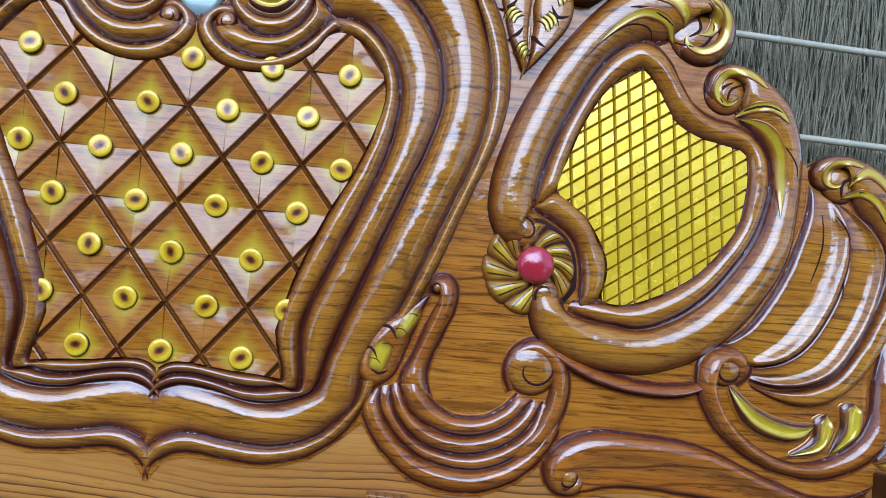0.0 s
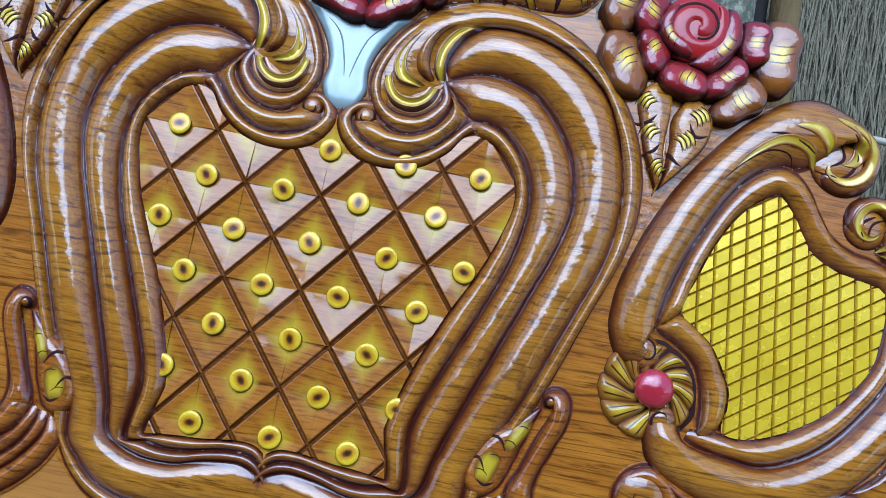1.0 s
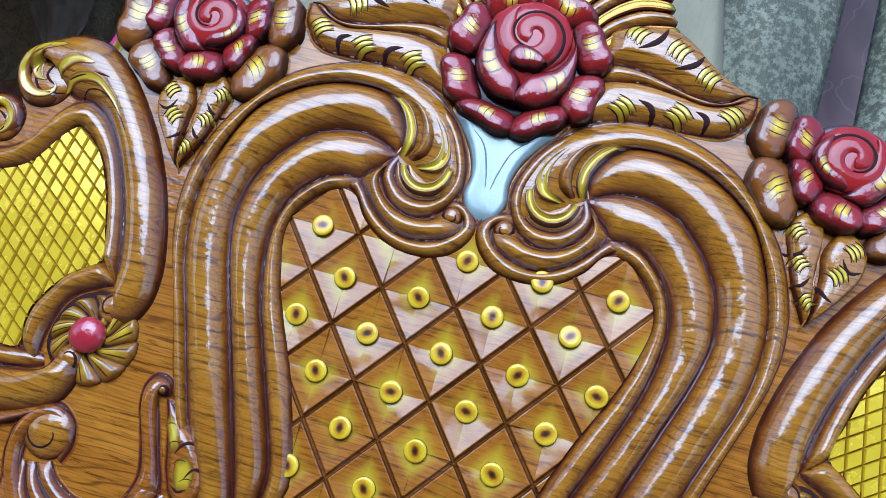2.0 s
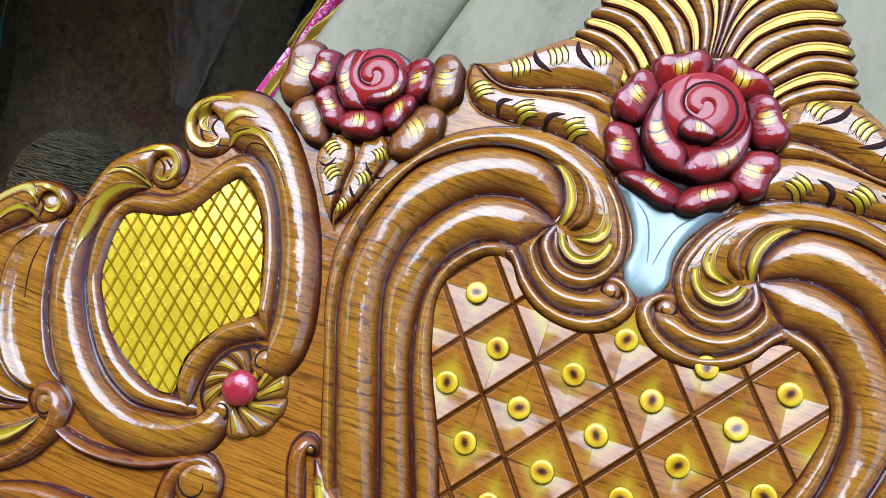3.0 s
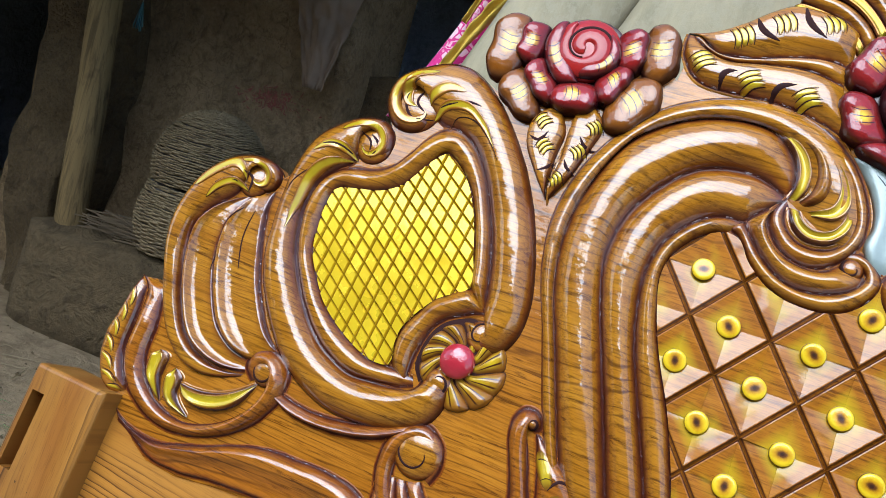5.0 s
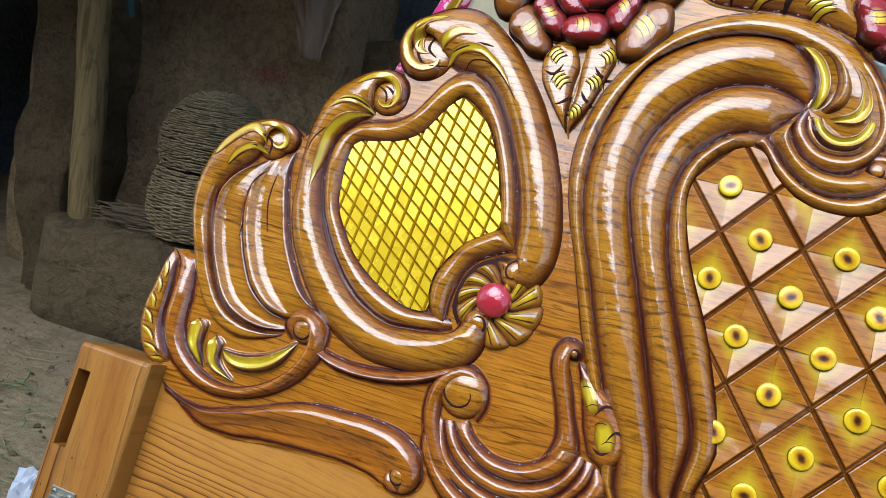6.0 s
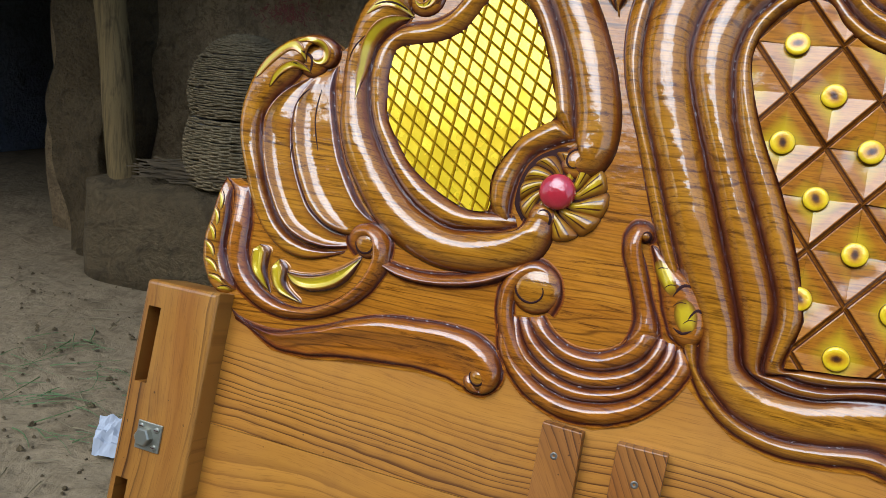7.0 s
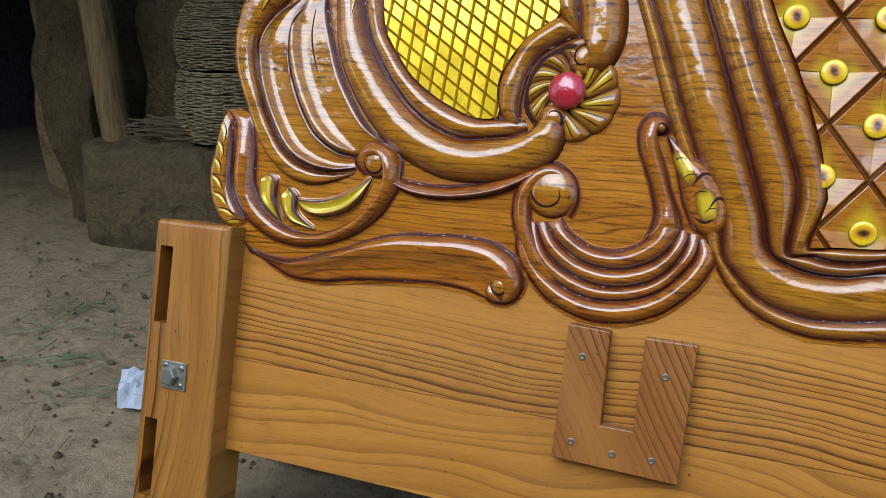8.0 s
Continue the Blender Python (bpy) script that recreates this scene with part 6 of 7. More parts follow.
# ------------------------------------------------------------------ place behind
def rough_box(name, x0, x1, y0, y1, z0, z1, material, size=0.05, amount=0.02, scale=4.0, parent=None, seed=0.0, round_top=0.0):
    """A hand-made earthen mass: a finely divided block pushed about by noise."""
    bm = block(x0, x1, y0, y1, z0, z1)
    for axis, lo, hi in ((0, x0, x1), (1, y0, y1), (2, z0, z1)):
        cuts = int(min(60, (hi - lo) / size))
        for c in range(1, cuts):
            co = [0, 0, 0]
            co[axis] = lo + (hi - lo) * c / cuts
            no = [0, 0, 0]
            no[axis] = 1
            bmesh.ops.bisect_plane(bm, geom=bm.verts[:] + bm.edges[:] + bm.faces[:], plane_co=co, plane_no=no)
    bm.normal_update()
    mid = Vector(((x0 + x1) / 2, (y0 + y1) / 2, (z0 + z1) / 2))
    for v in bm.verts:
        if round_top:
            sx, sy = (1 if v.co.x < mid.x else -1), (1 if v.co.y < mid.y else -1)
            cx, cy = (x0 if sx > 0 else x1) + sx * 0.16, (y0 if sy > 0 else y1) + sy * 0.16
            dx, dy = (cx - v.co.x) * sx, (cy - v.co.y) * sy
            if dx > 0 and dy > 0 and math.hypot(dx, dy) > 0.16:
                k = 0.16 / math.hypot(dx, dy)
                v.co.x, v.co.y = cx - sx * dx * k, cy - sy * dy * k
        q = v.co * scale + Vector((seed, seed * 0.7, 0))
        if round_top:
            ey, ez = min(abs(v.co.y - y0), abs(v.co.y - y1)), z1 - v.co.z
            ex = min(abs(v.co.x - x0), abs(v.co.x - x1))
            near = min(ex, ey)
            if ez < round_top and near < round_top:
                v.co.z -= (round_top - near) * 0.45 * (1 - ez / round_top)
        v.co += amount * Vector((noise.noise(q), noise.noise(q + Vector((9, 0, 0))), noise.noise(q + Vector((0, 9, 0)))))
        if abs(v.co.z - z0) < 0.04 and z0 <= 0:
            v.co.z = z0 - 0.03
    return part(name, bm, material, parent, smooth=True)


def ground_sheet():
    xs = np.r_[-300, -60, -12, np.linspace(-4, 3, 90), 12, 60, 300]
    ys = np.r_[-300, -60, -12, np.linspace(-3, 3, 80), 12, 60, 300]
    verts = []
    for y in ys:
        for x in xs:
            z = 0.010 * noise.noise(Vector((x * 1.3, y * 1.3, 0))) + 0.006 * noise.noise(Vector((x * 6, y * 6, 3))) if abs(x) < 5 and abs(y) < 4 else 0
            verts.append((x, y, z - 0.006))
    n = len(xs)
    faces = [(j * n + i, j * n + i + 1, (j + 1) * n + i + 1, (j + 1) * n + i) for j in range(len(ys) - 1) for i in range(n - 1)]
    return mesh_object("ground", verts, faces, M_SOIL)


tagged(ground_sheet(), "dry trodden brown soil with scattered straw", "ground", kind="structure")
tagged(rough_box("wall_back", -2.75, -1.44, 1.43, 1.80, 0.0, 2.6, M_MUD, 0.07, 0.05, 3.0), "rough mud wall of a dark shed", "wall", kind="structure")
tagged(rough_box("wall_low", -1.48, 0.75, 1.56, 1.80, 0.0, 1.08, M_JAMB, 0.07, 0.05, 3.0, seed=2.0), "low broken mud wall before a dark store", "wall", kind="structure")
tagged(part("wall_store", block(-2.45, 0.75, 2.55, 2.70, 0.0, 2.6), M_INNER, None), "back wall of a store, blue haze in its colour", "wall", kind="structure")
# Unseen side wall and roof, added to keep sky light out of the store.
tagged(part("wall_store_side", block(0.62, 0.75, 1.82, 2.55, 0.0, 2.6), M_DARKMUD, None), "unseen side wall added to close the dark store", "wall", kind="structure")
tagged(part("ceiling_store", block(-1.05, 0.76, 1.35, 2.72, 1.85, 1.97), M_DARKMUD, None), "unseen low roof added to keep the store dark", "ceiling", kind="structure")
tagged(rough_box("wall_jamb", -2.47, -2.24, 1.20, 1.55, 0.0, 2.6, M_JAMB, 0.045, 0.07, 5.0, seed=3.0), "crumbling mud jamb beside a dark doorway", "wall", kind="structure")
tagged(part("wall_west", block(-4.6, -4.4, -1.0, 4.2, 0.0, 2.6), M_INNER, None), "side wall, blue haze put into its colour", "wall", kind="structure")
tagged(part("wall_inner", block(-4.6, -2.4, 4.0, 4.2, 0.0, 2.6), M_INNER, None), "wall inside the doorway, blue haze in its colour", "wall", kind="structure")
tagged(part("wall_partition", block(-2.6, -2.45, 1.75, 4.0, 0.0, 2.6), M_INNER, None), "wall inside the doorway, blue haze in its colour", "wall", kind="structure")
# Unseen eaves and roof, set low to block sky light from the shed.
tagged(part("ceiling", block(-4.7, -1.15, -0.40, 0.72, 1.78, 1.90), M_DARKMUD, None), "unseen low eaves added to shade the shed", "ceiling", kind="structure")
tagged(part("ceiling_shed", block(-4.7, -1.05, 0.72, 4.3, 1.78, 1.90), M_DARKMUD, None), "unseen low roof added to darken the shed", "ceiling", kind="structure")
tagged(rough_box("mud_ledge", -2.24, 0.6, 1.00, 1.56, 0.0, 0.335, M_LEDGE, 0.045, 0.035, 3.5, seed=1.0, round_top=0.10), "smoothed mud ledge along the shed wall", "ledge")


# wooden pole on the ledge
def pole(name, base, top, r0, r1, material, label, category, n=14):
    a, b = Vector(base), Vector(top)
    axis = (b - a).normalized()
    ux = axis.orthogonal().normalized()
    uy = axis.cross(ux)
    verts, faces = [], []
    steps = 24
    for i in range(steps + 1):
        t = i / steps
        c = a.lerp(b, t) + 0.012 * Vector((noise.noise(Vector((t * 4, 0, base[0]))), noise.noise(Vector((0, t * 4, base[0]))), 0))
        for k in range(n):
            an = 2 * math.pi * k / n
            r = (r0 + (r1 - r0) * t) * (1 + 0.10 * noise.noise(Vector((math.cos(an) * 1.2, math.sin(an) * 1.2, t * 7))))
            verts.append(c + r * (math.cos(an) * ux + math.sin(an) * uy))
    for i in range(steps):
        faces += [(i * n + k, i * n + (k + 1) % n, (i + 1) * n + (k + 1) % n, (i + 1) * n + k) for k in range(n)]
    faces += [tuple(range(n))[::-1], tuple(steps * n + k for k in range(n))]
    return tagged(mesh_object(name, verts, faces, material), label, category)


def pole_wood():
    """Grey-brown weathered wood with splits along it and dark knots."""
    m = Mat("weathered pole wood")
    split = m.noise(m.mapped((34, 34, 2.2)), 2.0, 5, 0.65, 0.3)
    knot = m.noise(m.mapped((6, 6, 4.5)), 2.0, 3, 0.5)
    col = m.mix(m.noise(m.mapped((3, 3, 1)), 2.0, 3), (0.150, 0.100, 0.040), (0.215, 0.152, 0.066))
    col = m.mix(m.ramp(split, (0.46, 0.0), (0.64, 0.75)), col, (0.055, 0.036, 0.016))
    col = m.mix(m.ramp(knot, (0.62, 0.0), (0.72, 0.8)), col, (0.045, 0.028, 0.014))
    return m.set(color=col, rough=0.9, spec=0.15, normal=m.bump(split, 0.5, 0.008, m.bump(knot, 0.4, 0.02)))


M_POLE = pole_wood()
pole("wooden_pole", (-2.080, 1.12, 0.25), (-2.285, 1.14, 2.25), 0.050, 0.045, M_POLE, "weathered wooden pole standing on the mud ledge", "pole")


# baskets: woven from round the ribs
def basket(name, at, radius, height, rows, label, dome=False):
    ob = empty(name, pose(*at), label, "basket", "baskets on the ledge")
    ribs = 34
    n = ribs * 2
    verts, faces = [], []
    for i in range(rows):
        t = i / (rows - 1)
        if dome:
            an = -0.35 + 1.75 * t
            r, z = radius * math.cos(an), height * (math.sin(an) + 0.343) / 1.33
        else:
            r, z = radius * (0.90 + 0.10 * math.sin(math.pi * t)), height * t
        r = max(r, 0.012)
        th = height / rows * 0.60
        for k in range(n):
            an = 2 * math.pi * k / n
            w = 0.0028 * (1 if (k // 2 + i) % 2 else -1) + 0.0025 * noise.noise(Vector((k * 0.9, i * 1.7, radius)))
            for dr, dz in ((0.001, -th), (0.003, 0), (0.001, th), (-0.004, 0)):
                verts.append(((r + w + dr) * math.cos(an), (r + w + dr) * math.sin(an), z + dz + 0.005 * noise.noise(Vector((k * 0.25, i * 0.6, 5)))))
        o = i * n * 4
        for k in range(n):
            for c in range(4):
                faces.append((o + k * 4 + c, o + ((k + 1) % n) * 4 + c, o + ((k + 1) % n) * 4 + (c + 1) % 4, o + k * 4 + (c + 1) % 4))
    mesh_object("weave", verts, faces, M_CANE, ob)
    lathe("inner_shade", [(radius * 0.86, 0.0), (radius * 0.92, height * 0.3), (radius * 0.6, height * 0.75)] if dome else [(radius * 0.86, 0.0), (radius * 0.9, height)], 24, M_CANE_SHADE, ob)
    return ob


M_CANE = earth("grey cane", (0.190, 0.140, 0.074), (0.260, 0.195, 0.105), (0.085, 0.062, 0.032), 3.0, 0.2)
# Shaded copy of the cane; darkens the gaps behind the weave.
M_CANE_SHADE = plain("shaded cane inside", (0.05, 0.04, 0.03), 0.9)
basket("cane_basket", (-1.69, 1.205, 0.345), 0.178, 0.205, 34, "round grey cane basket standing on the ledge")
basket("cane_basket", (-1.685, 1.210, 0.562), 0.172, 0.245, 52, "domed grey cane basket upturned on another", dome=True)

# sticks on the ledge
M_STICK = plain("dry sticks", (0.085, 0.058, 0.028), 0.85, var=0.5)
rs = random.Random(8)


def stick_heap(name, cx, cy, z, count, reach, label):
    verts, faces = [], []
    for _ in range(count):
        a = rs.uniform(-0.5, 0.5) + (math.pi if rs.random() < 0.5 else 0)
        c = Vector((cx + rs.uniform(-reach, reach), cy + rs.uniform(-0.09, 0.09), z + rs.uniform(0, 0.05)))
        l, r = rs.uniform(0.06, 0.22), rs.uniform(0.001, 0.0026)
        d = Vector((math.cos(a), math.sin(a), rs.uniform(-0.12, 0.12))) * l
        k = len(verts)
        for p in (c - d / 2, c + d / 2):
            verts += [p + Vector((0, r, 0)), p + Vector((0, -r * 0.6, r)), p + Vector((0, -r * 0.6, -r))]
        faces += [(k, k + 1, k + 4, k + 3), (k + 1, k + 2, k + 5, k + 4), (k + 2, k, k + 3, k + 5), (k, k + 2, k + 1), (k + 3, k + 4, k + 5)]
    return tagged(mesh_object(name, verts, faces, M_STICK, smooth=False), label, "sticks", kind="stuff")


stick_heap("stick_heap", -1.78, 1.13, 0.35, 170, 0.16, "heap of dry sticks and twigs on the ledge")

# straw and grass blades on the soil
M_GRASS = plain("cut green grass", (0.050, 0.092, 0.020), 0.7, var=0.4)
M_STRAW = plain("dry straw", (0.15, 0.115, 0.055), 0.8, var=0.3)


def blades(name, count, area, material, label, length=(0.05, 0.16)):
    verts, faces = [], []
    for _ in range(count):
        x, y = rs.uniform(area[0], area[1]), rs.uniform(area[2], area[3])
        a, l, r = rs.gauss(0.35, 0.7), rs.uniform(*length), rs.uniform(0.0009, 0.0022)
        bend = rs.uniform(-0.4, 0.4)
        k = len(verts)
        for s in range(5):
            t = s / 4
            an = a + bend * t
            px, py = x + l * t * math.cos(an), y + l * t * math.sin(an)
            pz = 0.004 + 0.02 * math.sin(math.pi * t) * abs(bend)
            w = r * (1 - 0.7 * t)
            verts += [(px - w * math.sin(an), py + w * math.cos(an), pz), (px + w * math.sin(an), py - w * math.cos(an), pz), (px, py, pz + w)]
        for s in range(4):
            o = k + 3 * s
            faces += [(o, o + 1, o + 4, o + 3), (o + 1, o + 2, o + 5, o + 4), (o + 2, o, o + 3, o + 5)]
    return tagged(mesh_object(name, verts, faces, material, smooth=False), label, "grass", kind="stuff")


blades("grass_blades", 120, (-1.85, -1.15, 0.15, 0.62), M_GRASS, "cut green grass blades lying on the soil")
blades("straw_litter", 190, (-2.6, -0.7, -0.2, 0.95), M_STRAW, "short dry straw litter on the soil", (0.02, 0.10))


def pebbles(count):
    verts, faces = [], []
    for _ in range(count):
        x, y, r = rs.uniform(-2.6, -0.3), rs.uniform(-0.3, 0.98), rs.uniform(0.002, 0.007) * rs.choice((1, 1, 1.8))
        k = len(verts)
        for dx, dy, dz in ((1, 0, 0), (0, 1, 0), (-1, 0, 0), (0, -1, 0), (0, 0, 0.8)):
            verts.append((x + r * dx * rs.uniform(0.6, 1.2), y + r * dy * rs.uniform(0.6, 1.2), 0.0 + r * dz))
        faces += [(k, k + 1, k + 4), (k + 1, k + 2, k + 4), (k + 2, k + 3, k + 4), (k + 3, k, k + 4)]
    return tagged(mesh_object("pebbles", verts, faces, M_LEDGE, smooth=False), "small clods and pebbles on the soil", "pebbles", kind="stuff")


pebbles(700)


# crumpled white paper
def paper(at):
    verts, faces = [], []
    n = 9
    for j in range(n):
        for i in range(n):
            x, y = (i / (n - 1) - 0.5) * 0.05, (j / (n - 1) - 0.5) * 0.095
            q = Vector((x * 22, y * 22, 1))
            verts.append((x, y * 0.5, 0.042 + y * 0.6 + 0.022 * noise.noise(q) + 0.014 * noise.noise(q * 2.7)))
    faces = [(j * n + i, j * n + i + 1, (j + 1) * n + i + 1, (j + 1) * n + i) for j in range(n - 1) for i in range(n - 1)]
    ob = mesh_object("paper_scrap", verts, faces, plain("white paper", (0.34, 0.36, 0.40), 0.6, var=0.05), smooth=False)
    sol = ob.modifiers.new("thick", "SOLIDIFY")
    sol.thickness = 0.0006
    ob.matrix_world = pose(*at, 0, 0, 25)
    return tagged(ob, "crumpled scrap of white paper on the soil", "paper")


paper((-1.24, 0.175, 0.0))


# ------------------------------------------------------------------ behind the crown: sheets, cloth, rope
def weathered(name, a, b, pale=(0.25, 0.25, 0.205), specks=48.0, much=0.65):
    """Weathered fibre cement: streaks down its length, pale lichen in specks and fine pressed ribs."""
    m = Mat(name)
    streak = m.noise(m.mapped((6, 6, 1.2)), 3.0, 6, 0.65)
    spot = m.noise(m.mapped((1, 1, 1)), specks, 6, 0.75)
    field = m.noise(m.mapped((1, 1, 0.5)), 9.0, 4, 0.6)
    ribs = m.noise(m.mapped((420, 420, 34)), 1.0, 3, 0.6)
    col = m.mix(m.ramp(streak, (0.35, 0.0), (0.65, 1.0)), a, b)
    grown = m.math("MULTIPLY", m.ramp(spot, (0.47, 0.0), (0.57, much)), m.ramp(field, (0.30, 0.35), (0.62, 1.0)))
    col = m.mix(grown, col, pale)
    col = m.mix(m.ramp(ribs, (0.35, 0.0), (0.7, 0.14)), col, tuple(1.35 * c for c in pale))
    return m.set(color=col, rough=0.85, normal=m.bump(spot, 0.25, 0.004, m.bump(ribs, 0.4, 0.0012)))


M_SHEET = weathered("lichened grey sheet", (0.305, 0.256, 0.152), (0.200, 0.170, 0.100), (0.270, 0.236, 0.152))


M_LICHEN = weathered("dark lichened sheet", (0.080, 0.076, 0.042), (0.044, 0.045, 0.026), (0.285, 0.272, 0.180), 80.0, 0.8)


def sheet(name, x0, x1, tilt, label, material=None, tilt1=None, ahead=0.0):
    """One leaning cement sheet with a shallow bow across it; tilt and tilt1: how far its two edges run sideways on the way up."""
    n, m = 14, 20
    verts, faces = [], []
    for j in range(m + 1):
        v = j / m
        for i in range(n + 1):
            t = i / n
            x = x0 + (x1 - x0) * t + (tilt + ((tilt if tilt1 is None else tilt1) - tilt) * t) * v
            verts.append((x, 0.135 - ahead + 0.31 * v - 0.028 * math.sin(math.pi * t) ** 0.6 + 0.004 * noise.noise(Vector((x * 5, v * 6, 0))), 0.02 + 1.75 * v))
    w = n + 1
    faces = [(j * w + i, j * w + i + 1, (j + 1) * w + i + 1, (j + 1) * w + i) for j in range(m) for i in range(n)]
    ob = mesh_object(name, verts, faces, material or M_SHEET)
    s = ob.modifiers.new("thick", "SOLIDIFY")
    s.thickness, s.offset = 0.012, 1
    return tagged(ob, label, "sheet", "sheets behind the headboard")


sheet("cement_sheet", -0.927, -0.758, 0.56, "grey green weathered cement sheet leaning behind the headboard")
sheet("cement_sheet", -0.749, -0.13, 0.56, "grey green weathered cement sheet leaning behind the headboard", tilt1=0.16)
sheet("cement_sheet", -0.122, 0.49, 0.16, "grey green weathered cement sheet leaning behind the headboard", tilt1=-0.37, ahead=0.022)
sheet("cement_sheet", 0.20, 0.352, 0.05, "dark lichened green cement sheet leaning behind the headboard", M_LICHEN)
sheet("cement_sheet", 0.468, 0.512, -0.02, "narrow dark lichened sheet leaning behind the headboard", M_LICHEN)


def cloth(name, corner, across, down, material, label, folds=3.0, deep=0.012, n=26, m=30, parent=None, category="cloth", narrow=0.0, crumple=0.0):
    c, a, d = Vector(corner), Vector(across), Vector(down)
    nrm = a.cross(d).normalized()
    verts, uvs = [], []
    for j in range(m + 1):
        for i in range(n + 1):
            s, t = i / n, j / m
            off = deep * (crumple * noise.noise(Vector((s * 9, t * 11, 5))) + math.sin(2 * math.pi * folds * s + 1.3 * t) + 0.6 * noise.noise(Vector((s * 4, t * 3, 2))))
            verts.append(c + a * (s * (1 - narrow * t)) + d * t + nrm * off)
            uvs.append((s, t))
    w = n + 1
    faces = [(j * w + i, j * w + i + 1, (j + 1) * w + i + 1, (j + 1) * w + i) for j in range(m) for i in range(n)]
    ob = mesh_object(name, verts, faces, material, parent, uvs)
    s = ob.modifiers.new("thick", "SOLIDIFY")
    s.thickness = 0.0015
    return tagged(ob, label, category)


def printed_pink():
    """Pink cotton with a white print of petals and stems."""
    m = Mat("pink printed cotton")
    co = m.mapped((1, 0.4, 1))
    warp = m.n.new("ShaderNodeVectorMath")
    warp.operation = "MULTIPLY_ADD"
    bend = m.n.new("ShaderNodeTexNoise")
    bend.inputs["Scale"].default_value = 26.0
    m.l.new(co, bend.inputs["Vector"])
    m.l.new(bend.outputs["Color"], warp.inputs[0])
    warp.inputs[1].default_value = (0.035, 0.035, 0.035)
    m.l.new(co, warp.inputs[2])
    v = m.n.new("ShaderNodeTexVoronoi")
    v.feature = "DISTANCE_TO_EDGE"
    v.inputs["Scale"].default_value = 62.0
    m.l.new(warp.outputs[0], v.inputs["Vector"])
    spray = m.noise(warp.outputs[0], 30.0, 2, 0.5)
    flower = m.math("MULTIPLY", m.ramp(v.outputs["Distance"], (0.07, 0.0), (0.12, 1.0)), m.ramp(spray, (0.50, 0.0), (0.55, 1.0)))
    stem = m.ramp(m.math("ABSOLUTE", m.math("SUBTRACT", spray, 0.43)), (0.008, 0.8), (0.018, 0.0))
    col = m.mix(m.math("MAXIMUM", flower, stem), (0.50, 0.016, 0.155), (0.66, 0.42, 0.46))
    return m.set(color=col, rough=0.85)


hung = empty("pink_cloth", label="pink printed cotton cloth with crumpled yellow borders, hung behind the headboard", category="cloth")
cloth("printed_cotton", (-0.770, 0.42, 0.92), (0.20, 0.02, 0.0), (0.249, 0.02, 0.53), printed_pink(), "", 2.0, 0.013, parent=hung, category="")


def border(points, width, parent):
    """A narrow cloth border, crumpled along its length."""
    path = spline(points, 70)
    verts, uvs = [], []
    n = 9
    for k, p in enumerate(path):
        twist = 0.7 * math.sin(k * 0.21) + 0.5 * noise.noise(Vector((k * 0.13, 2, 1)))
        for q in range(n):
            s = q / (n - 1) - 0.5
            fold = 0.007 * math.sin(9 * s + 0.3 * k * 0.3) + 0.006 * noise.noise(Vector((k * 0.22, s * 7, 4)))
            wide = width * (1 + 0.25 * noise.noise(Vector((k * 0.1, 7, 0))))
            verts.append((p[0] + wide * s * math.cos(twist * 0.5), p[1] + wide * s * 0.6 * math.sin(twist) + fold, p[2] - wide * s * 0.35))
            uvs.append((k / 69, q / (n - 1)))
    faces = [(k * n + q, k * n + q + 1, (k + 1) * n + q + 1, (k + 1) * n + q) for k in range(69) for q in range(n - 1)]
    ob = mesh_object("border", verts, faces, M_BORDER, parent, uvs, label="crumpled yellow cloth border")
    s = ob.modifiers.new("thick", "SOLIDIFY")
    s.thickness = 0.0015


M_BORDER = plain("yellow cotton border", (0.50, 0.33, 0.035), 0.8, var=0.35, scale=60.0, bump=0.4)
border([(-0.668, 0.400, 1.105), (-0.654, 0.395, 1.136), (-0.636, 0.395, 1.176), (-0.588, 0.40, 1.28), (-0.533, 0.405, 1.40)], 0.009, hung)
border([(-0.720, 0.385, 0.94), (-0.668, 0.382, 1.034), (-0.638, 0.382, 1.096), (-0.604, 0.385, 1.150), (-0.575, 0.39, 1.200), (-0.515, 0.40, 1.31)], 0.019, hung)


def crinkled_plastic():
    """Dull purple sheeting with pale creases."""
    m = Mat("dull purple sheeting")
    fold = m.noise(m.mapped((9, 9, 5)), 1.0, 3, 0.5, 1.2)
    crease = m.ramp(m.noise(m.mapped((7, 7, 9)), 1.0, 2, 0.4, 1.5), (0.49, 0.0), (0.5, 0.5), (0.51, 0.0))
    col = m.mix(m.ramp(fold, (0.3, 0.0), (0.7, 1.0)), (0.085, 0.042, 0.038), (0.175, 0.092, 0.080))
    col = m.mix(crease, col, (0.20, 0.15, 0.155))
    return m.set(color=col, rough=0.55, normal=m.bump(fold, 0.5, 0.01))


M_PURPLE = crinkled_plastic()
cloth("purple_cloth", (0.36, 0.40, 0.60), (0.155, 0.0, 0.0), (0.02, 0.18, 1.0), M_PURPLE, "dull purple cloth hung between grey sheets", 1.0, 0.006)


# thatch at the right with bamboo battens
M_THATCH = earth("dry thatch", (0.23, 0.195, 0.118), (0.30, 0.26, 0.165), (0.13, 0.108, 0.065), 6.0, 0.1)
M_BAMBOO = plain("dry bamboo", (0.32, 0.28, 0.185), 0.5, var=0.2)


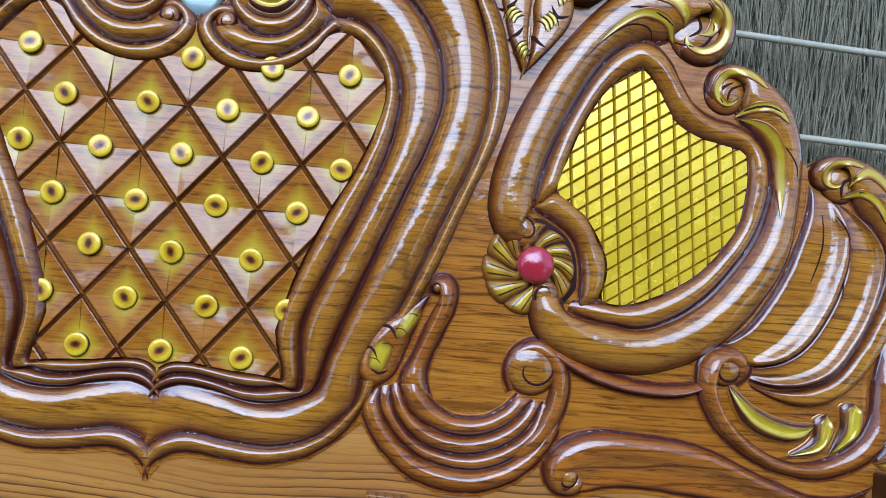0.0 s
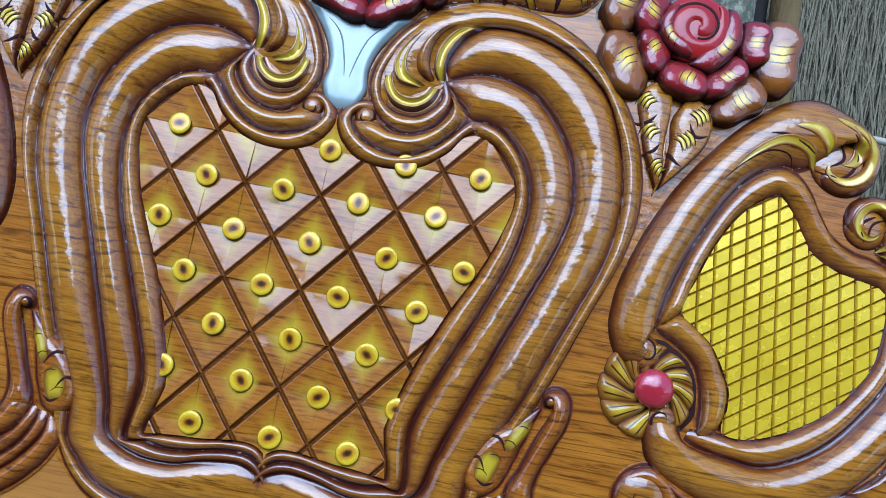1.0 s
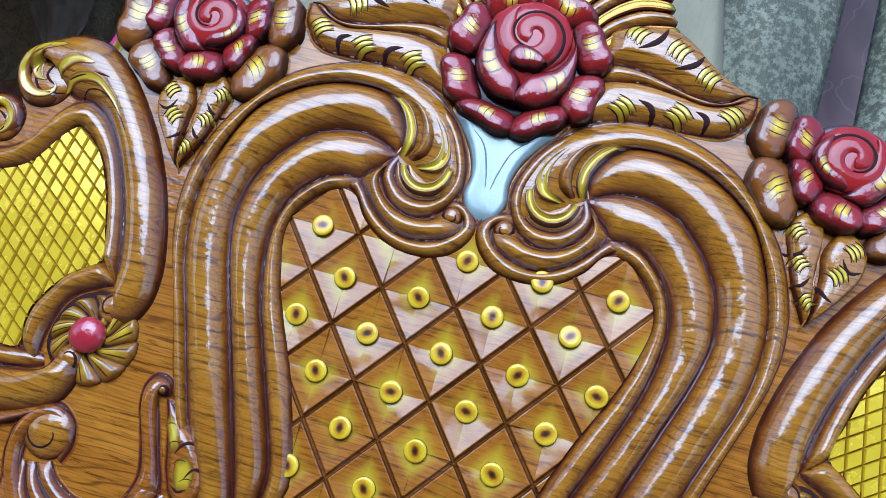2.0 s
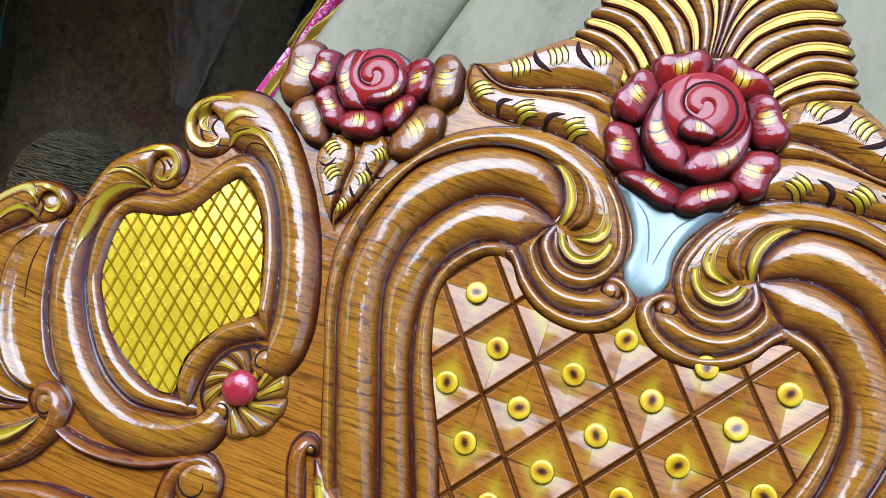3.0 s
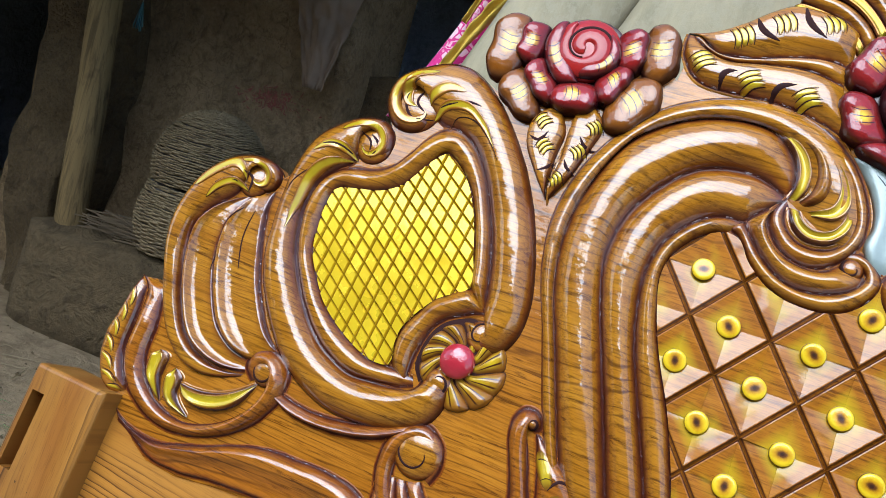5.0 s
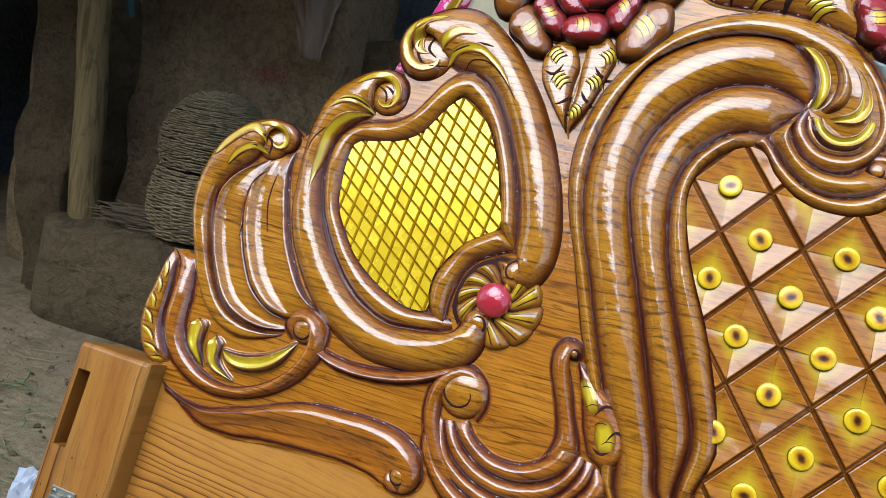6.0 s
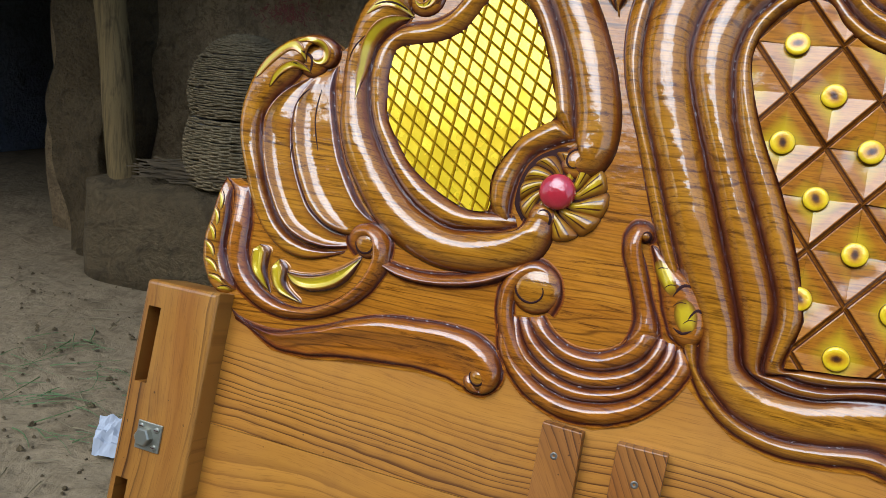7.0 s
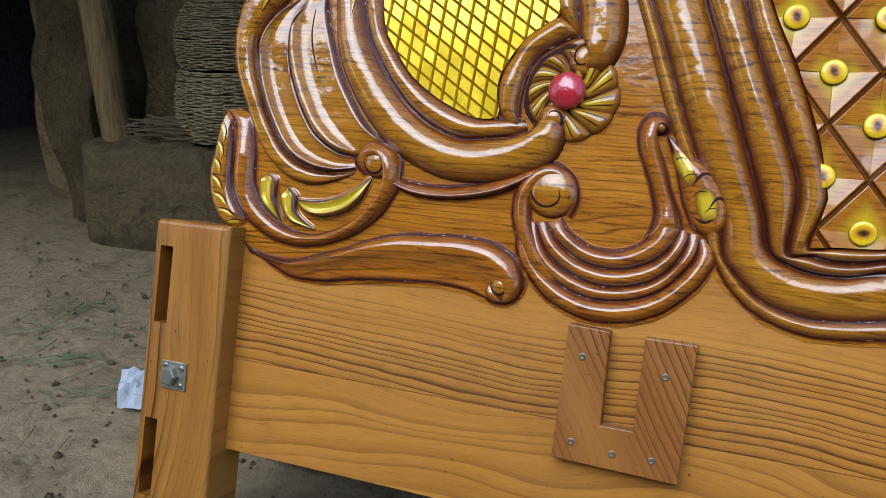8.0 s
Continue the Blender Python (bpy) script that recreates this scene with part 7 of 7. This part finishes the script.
def thatch():
    verts, faces = [], []
    for k in range(15000):
        x, z = rs.uniform(0.42, 2.6), rs.uniform(0.15, 2.5)
        y = 1.46 + 0.10 * (z - 1.0) + rs.uniform(-0.05, 0.05)
        l, r, a = rs.uniform(0.15, 0.5), rs.uniform(0.0008, 0.0022), rs.gauss(0.08, 0.12)
        o = len(verts)
        for s in range(3):
            t = s / 2
            px, pz, py = x + l * t * math.sin(a), z - l * t * math.cos(a), y - 0.03 * t * rs.random()
            verts += [(px - r, py, pz), (px + r, py, pz), (px, py - r, pz)]
        for s in range(2):
            q = o + 3 * s
            faces += [(q, q + 1, q + 4, q + 3), (q + 1, q + 2, q + 5, q + 4), (q + 2, q, q + 3, q + 5)]
    return tagged(mesh_object("thatch", verts, faces, M_THATCH, smooth=False), "hanging dry grass thatch of a hut", "thatch", kind="stuff")


thatch()
tagged(part("wall_thatch", block(0.40, 3.2, 1.56, 1.70, 0.0, 2.6), M_THATCH, None), "thatch backing of a hut wall", "wall", kind="structure")


def bamboo(name, a, b, r, label):
    ob = empty(name, label=label, category="bamboo")
    a, b = Vector(a), Vector(b)
    length = (b - a).length
    turn = (b - a).to_track_quat("Z", "Y").to_matrix().to_4x4()
    prof = []
    nodes = max(2, int(length / 0.24))
    for k in range(nodes):
        z0, z1 = length * k / nodes, length * (k + 1) / nodes
        prof += [(r, z0 + 0.006), (r * 0.97, (z0 + z1) / 2), (r, z1 - 0.006), (r * 1.13, z1 - 0.002), (r * 1.13, z1 + 0.002)]
    c = lathe("cane", prof, 12, M_BAMBOO, ob)
    c.matrix_local = Matrix.Translation(a) @ turn
    return ob


bamboo("bamboo_batten", (0.75, 1.36, 1.109), (2.3, 1.36, 1.064), 0.010, "thin bamboo batten tied across the thatch")
bamboo("bamboo_batten", (0.75, 1.36, 0.845), (2.3, 1.36, 0.815), 0.010, "thin bamboo batten tied across the thatch")
M_GAP_SHADE = plain("dark colour of a shaded gap", (0.022, 0.018, 0.015), 0.9, var=0.4, scale=40.0, bump=0.5)
pole("wooden_post", (0.815, 0.62, 0.0), (0.583, 0.62, 1.75), 0.024, 0.027, M_POLE, "thin brown wooden post behind the headboard", "post")
# Added dark pole; its colour stands in for the shade of a gap.
pole("gap_shade_post", (0.772, 0.65, 0.0), (0.538, 0.65, 1.75), 0.022, 0.022, M_GAP_SHADE, "dark pole standing in for a shaded gap behind the headboard", "post")

# unseen wall added behind the camera, dark, to keep low sky out of reflections
tagged(part("wall_blocker", block(-5.5, 3.6, -4.2, -4.0, 0.0, 3.0), M_BLOCKER, None), "unseen dark wall added to cut low sky from reflections", "wall", kind="structure")

M_RAG = plain("dusty brown rag", (0.175, 0.118, 0.070), 0.9, var=0.4, scale=14.0, bump=0.5)
cloth("rag", (-1.70, 1.335, 1.43), (0.33, 0.03, 0.0), (0.18, 0.0, -0.47), M_RAG, "dusty brown rag hung on the mud wall", 1.3, 0.010, narrow=0.80, crumple=2.0)


def debris(name, cx, cz, wx, wz, count, material, label, category):
    """Small dry pods caught in the plaster of the shed wall."""
    verts, faces = [], []
    skin = BVHTree.FromPolygons([v.co[:] for v in bpy.data.objects["wall_back"].data.vertices], [p.vertices[:] for p in bpy.data.objects["wall_back"].data.polygons])
    for k in range(count):
        x, z = cx + rs.gauss(0, wx), cz + rs.gauss(0, wz) - 0.3 * (rs.random() - 0.5) * wx
        hit = skin.ray_cast(Vector((x, 0.8, z)), Vector((0, 1, 0)))[0]
        if hit is None:
            continue
        y = hit.y - 0.002
        l, r, a = rs.uniform(0.008, 0.022), rs.uniform(0.0012, 0.0028), rs.uniform(0, math.pi)
        d, u = Vector((math.cos(a), rs.uniform(-0.3, 0.1), math.sin(a))), Vector((-math.sin(a), 0, math.cos(a)))
        o, p = len(verts), Vector((x, y, z))
        for t, q in ((-0.5, 0.2), (0.0, 1.0), (0.5, 0.2)):
            verts += [p + d * l * t + u * r * q, p + d * l * t - u * r * q, p + d * l * t + Vector((0, -r * q, 0))]
        for h in (o, o + 3):
            faces += [(h, h + 2, h + 5, h + 3), (h + 2, h + 1, h + 4, h + 5)]
    return tagged(mesh_object(name, verts, faces, material), label, category, kind="stuff")


M_POD = plain("dry red pods", (0.21, 0.052, 0.030), 0.7, var=0.5, scale=80.0)
debris("dried_pods", -1.685, 0.893, 0.062, 0.019, 190, M_POD, "dry red brown pods stuck to the mud wall", "pods")

M_TEAL = plain("teal thread", (0.025, 0.075, 0.078), 0.9, var=0.3, scale=60.0)
tassel = empty("tassel", Matrix.Translation((-2.078, 1.19, 1.075)), "small teal thread tassel hung on a wire by the pole", "tassel")
for k in range(12):
    a = k * 2.4
    r = 0.010 + 0.012 * rs.random()
    low = Vector((r * math.cos(a), 0.5 * r * math.sin(a), -0.095 + 0.02 * rs.random()))
    mid = Vector((0.7 * r * math.cos(a), 0.35 * r * math.sin(a), -0.05))
    verts, faces = [], []
    for p in spline([(0, 0, 0), tuple(mid), tuple(low)], 8):
        verts += [(p[0] - 0.0022, p[1], p[2]), (p[0] + 0.0022, p[1], p[2]), (p[0], p[1] - 0.0022, p[2])]
    for j in range(7):
        o = 3 * j
        faces += [(o, o + 1, o + 4, o + 3), (o + 1, o + 2, o + 5, o + 4), (o + 2, o, o + 3, o + 5)]
    mesh_object("strand", verts, faces, M_TEAL, tassel)
lathe("wire", [(0.0, 0.0), (0.0012, 0.002), (0.0012, 0.10), (0.0, 0.102)], 8, M_STEEL, tassel)
